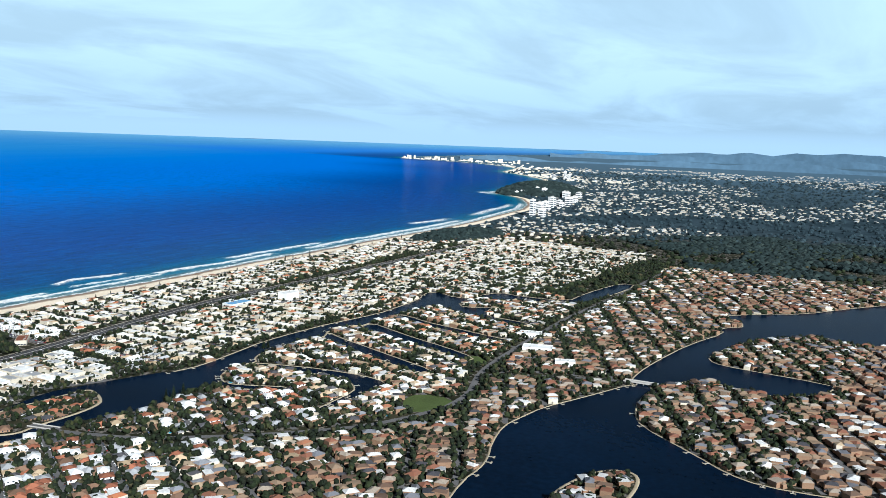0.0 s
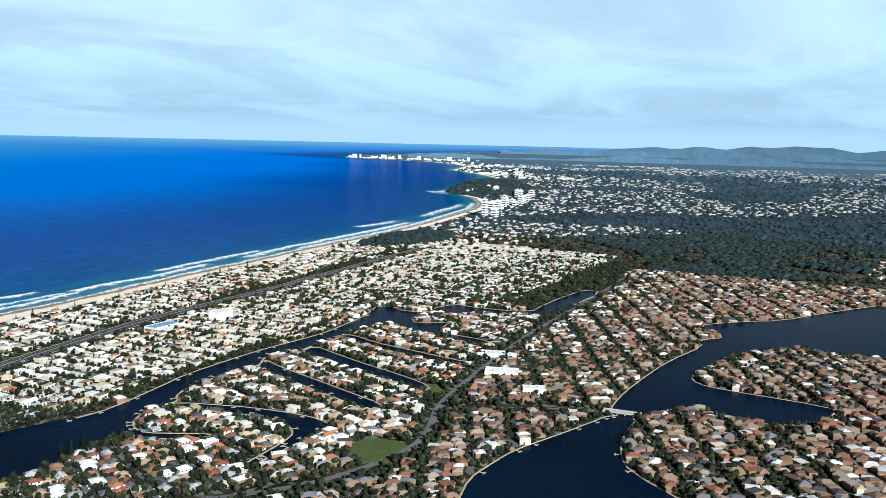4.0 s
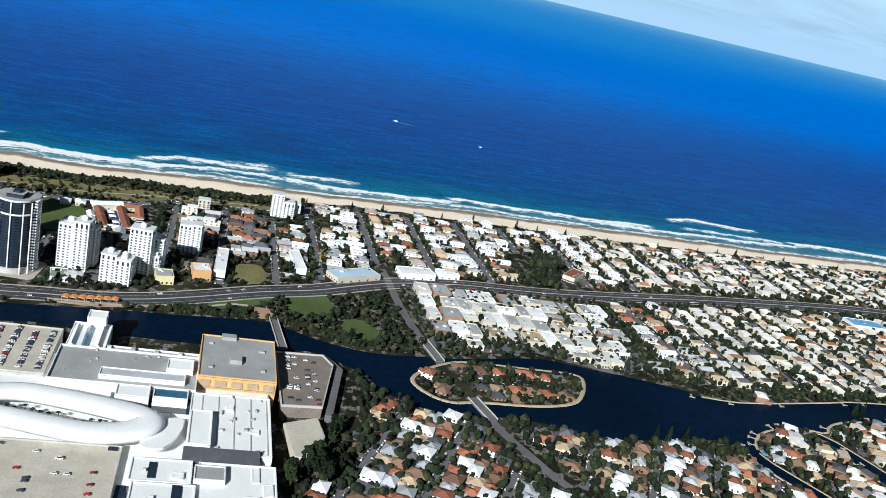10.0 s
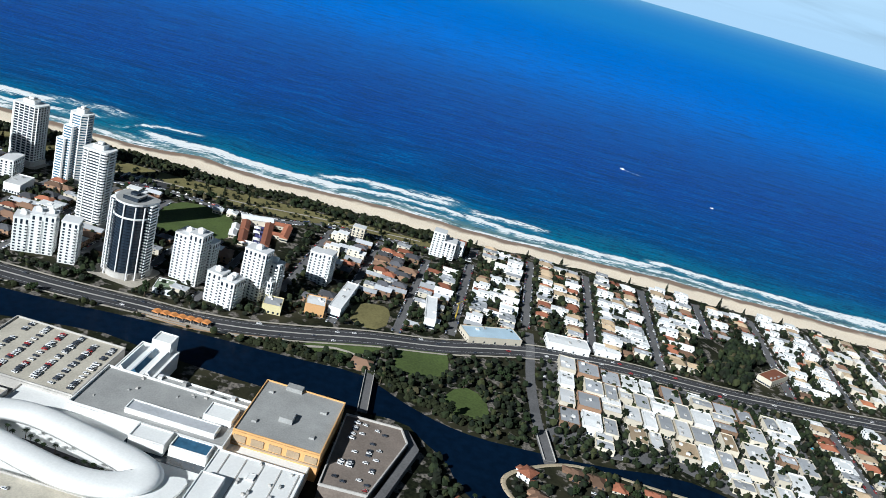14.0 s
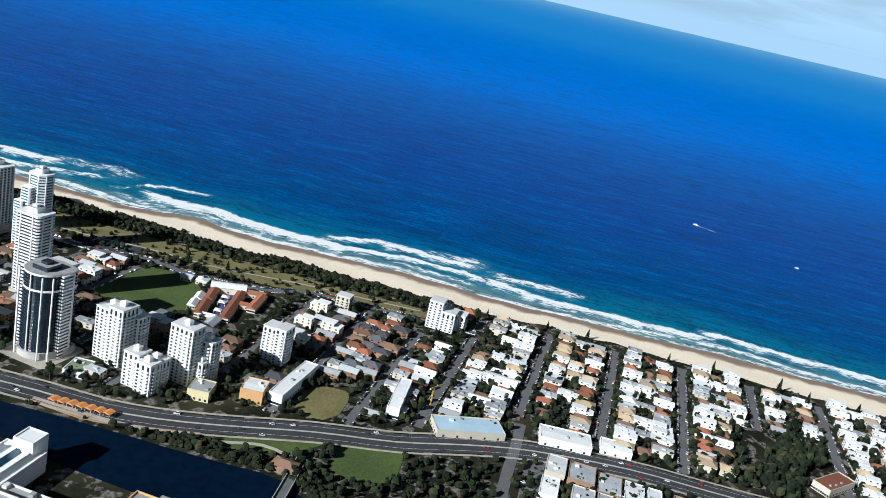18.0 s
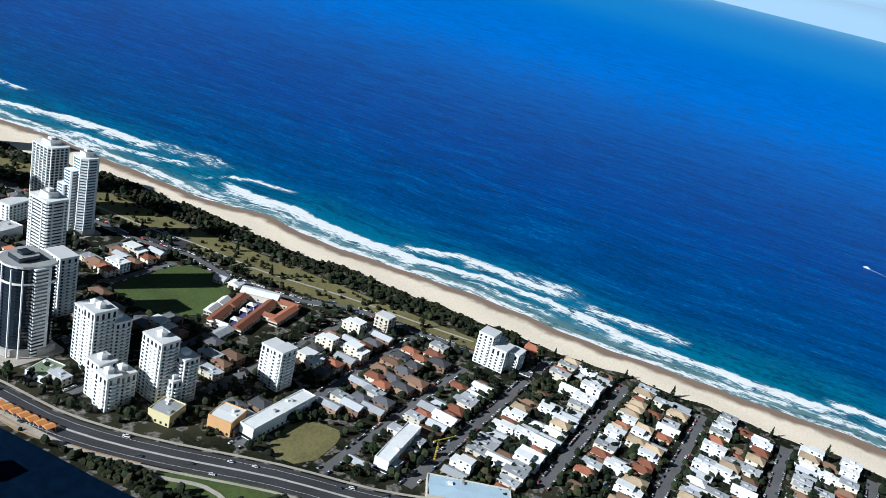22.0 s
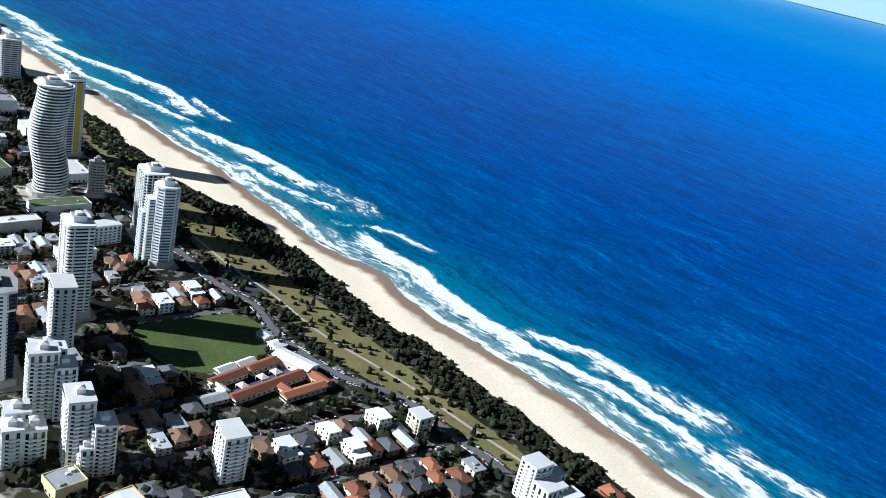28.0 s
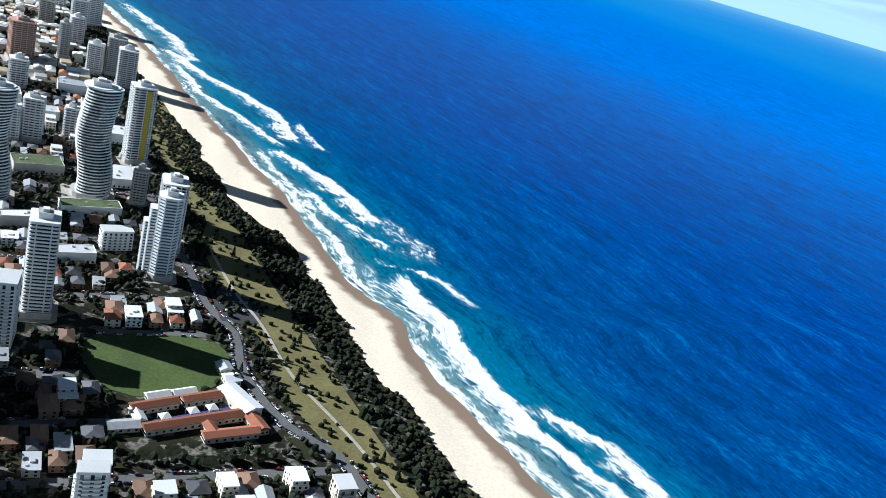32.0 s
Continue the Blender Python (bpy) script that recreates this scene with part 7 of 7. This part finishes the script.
# ---- highway lines, park path, parked cars by the dunes, a site crane ----
hp = finer(HIGHWAY)
for off in (-6.8, 6.8):
    q = []
    for i, (x, y) in enumerate(hp):
        a, b = hp[max(0, i - 1)], hp[min(len(hp) - 1, i + 1)]
        d = math.hypot(b[0] - a[0], b[1] - a[1])
        q.append((x - (b[1] - a[1]) / d * off, y + (b[0] - a[0]) / d * off))
    v, f = ribbon(q, 0.2, 0.35)
    tagged(new("lane_line", mesh_of("lane_line", v, f, [PALE])), "worn white lane line", "road marking", kind="structure")
v, f = ribbon(finer([(1086, 20), (1092, -60), (1101, -107), (1106, -170), (1120, -222), (1128, -253), (1136, -300), (1146, -350)], 6), 2.4, 0.62)
tagged(new("park_path", mesh_of("park_path", v, f, [PAVE])), "pale curving path through the park", "path", kind="structure")
v, f = ribbon(finer([(842, -196), (846, -250), (858, -300), (872, -330), (868, -352), (858, -360)], 6), 3.0, 0.50)
tagged(new("creek_path", mesh_of("creek_path", v, f, [PAVE])), "pale path along the creek", "path", kind="structure")
bm = bmesh.new()
prism(bm, [(1074, -56), (1092, -56), (1108, -88), (1096, -112), (1074, -104)], 0.0, 0.44)
tagged(new("beach_car_park", from_bm("beach_car_park", bm, ASPHALT)), "dark asphalt car park behind the dunes", "car park", kind="structure")
for k in range(26):
    park(1078 + (k % 9) * 2.4, -66 - (k // 9) * 12, 90, 0.45)
crane = new("tower_crane", None)
crane.matrix_basis = pose(982, -405, 0, rz=-25) @ Matrix.Diagonal((0.6, 0.6, 0.72, 1))
bm = bmesh.new()
for k in range(11):
    z0 = k * 2.0
    for px, py in ((-0.6, -0.6), (0.6, -0.6), (0.6, 0.6), (-0.6, 0.6)):
        box(bm, px - 0.12, py - 0.12, z0, px + 0.12, py + 0.12, z0 + 2.0)
    box(bm, -0.72, -0.72, z0 + 1.85, 0.72, 0.72, z0 + 2.0)
part("mast", from_bm("mast", bm, YELLOW), crane)
bm = bmesh.new()
box(bm, -7, -0.35, 22, 20, 0.35, 22.7, taper=0.1)
part("jib", from_bm("jib", bm, YELLOW), crane)
bm = bmesh.new()
box(bm, -7, -0.8, 20.6, -4.5, 0.8, 22.0)
part("counterweight", from_bm("counterweight", bm, CONC), crane)
tagged(crane, "yellow tower crane over a building site", "crane")

for _ in range(170):
    x, y = rnd.uniform(832, 984), rnd.uniform(-690, -482)
    if inside(x, y, SHOPS) and claim(x, y, 2.0, test=True) and not on_water(x, y, 5):
        claim(x, y, 1.0)
        park(x, y, rnd.choice((0, 90, 2, 92)), 0.145)

# long lines of parked cars along the streets
dice = random.Random(31)
spots = []
for pts, half, every in [(OCEAN_RD, 4.2, 3.9)] + [(r, w / 2 - 0.3, 4.3) for r, w in street_lines if w]:
    p = finer(pts, every) if pts is OCEAN_RD else [(a[0] + (b[0] - a[0]) * k, a[1] + (b[1] - a[1]) * k) for a, b in zip(pts, pts[1:]) for k in (0.0, 0.5)]
    for (x, y), (bx, by) in zip(p, p[1:]):
        if not (560 < x < 1260 and -1000 < y < 480):
            continue
        d = math.hypot(bx - x, by - y) or 1.0
        for side in (-1, 1):
            if dice.random() < (0.75 if pts is OCEAN_RD else 0.42):
                spots.append((x - (by - y) / d * half * side, y + (bx - x) / d * half * side, math.atan2(by - y, bx - x)))
verts, faces, slots = [], [], []
for x, y, a in spots:
    c, s = math.cos(a), math.sin(a)
    for x0, x1, hw, z0, z1, tp, slot in ((-1.65, 1.65, 0.68, 0.45, 0.95, 0.06, 0), (-1.15, 0.75, 0.60, 0.95, 1.38, 0.22, 1), (-0.85, 0.4, 0.42, 1.38, 1.42, 0.0, 0)):
        n = len(verts)
        for u, v, z in ((x0, -hw, z0), (x1, -hw, z0), (x1, hw, z0), (x0, hw, z0), (x0 + tp, -hw + tp, z1), (x1 - tp, -hw + tp, z1), (x1 - tp, hw - tp, z1), (x0 + tp, hw - tp, z1)):
            verts.append((x + u * c - v * s, y + u * s + v * c, z))
        for q in ((4, 5, 6, 7), (0, 1, 5, 4), (1, 2, 6, 5), (2, 3, 7, 6), (3, 0, 4, 7)):
            faces.append(tuple(n + i for i in q))
            slots.append(slot)
CAR_MIX = isle_roof("mixed_car_paint", [(0.0, (0.72, 0.72, 0.72)), (0.38, (0.35, 0.36, 0.38)), (0.58, (0.06, 0.065, 0.08)), (0.80, (0.03, 0.05, 0.14)), (0.90, (0.35, 0.03, 0.03))], 0.35, 0.0)
tagged(new("parked_cars", mesh_of("parked_cars", verts, faces, [CAR_MIX, GLASS], slots)), "rows of parked cars along the street kerbs", "cars", kind="stuff")
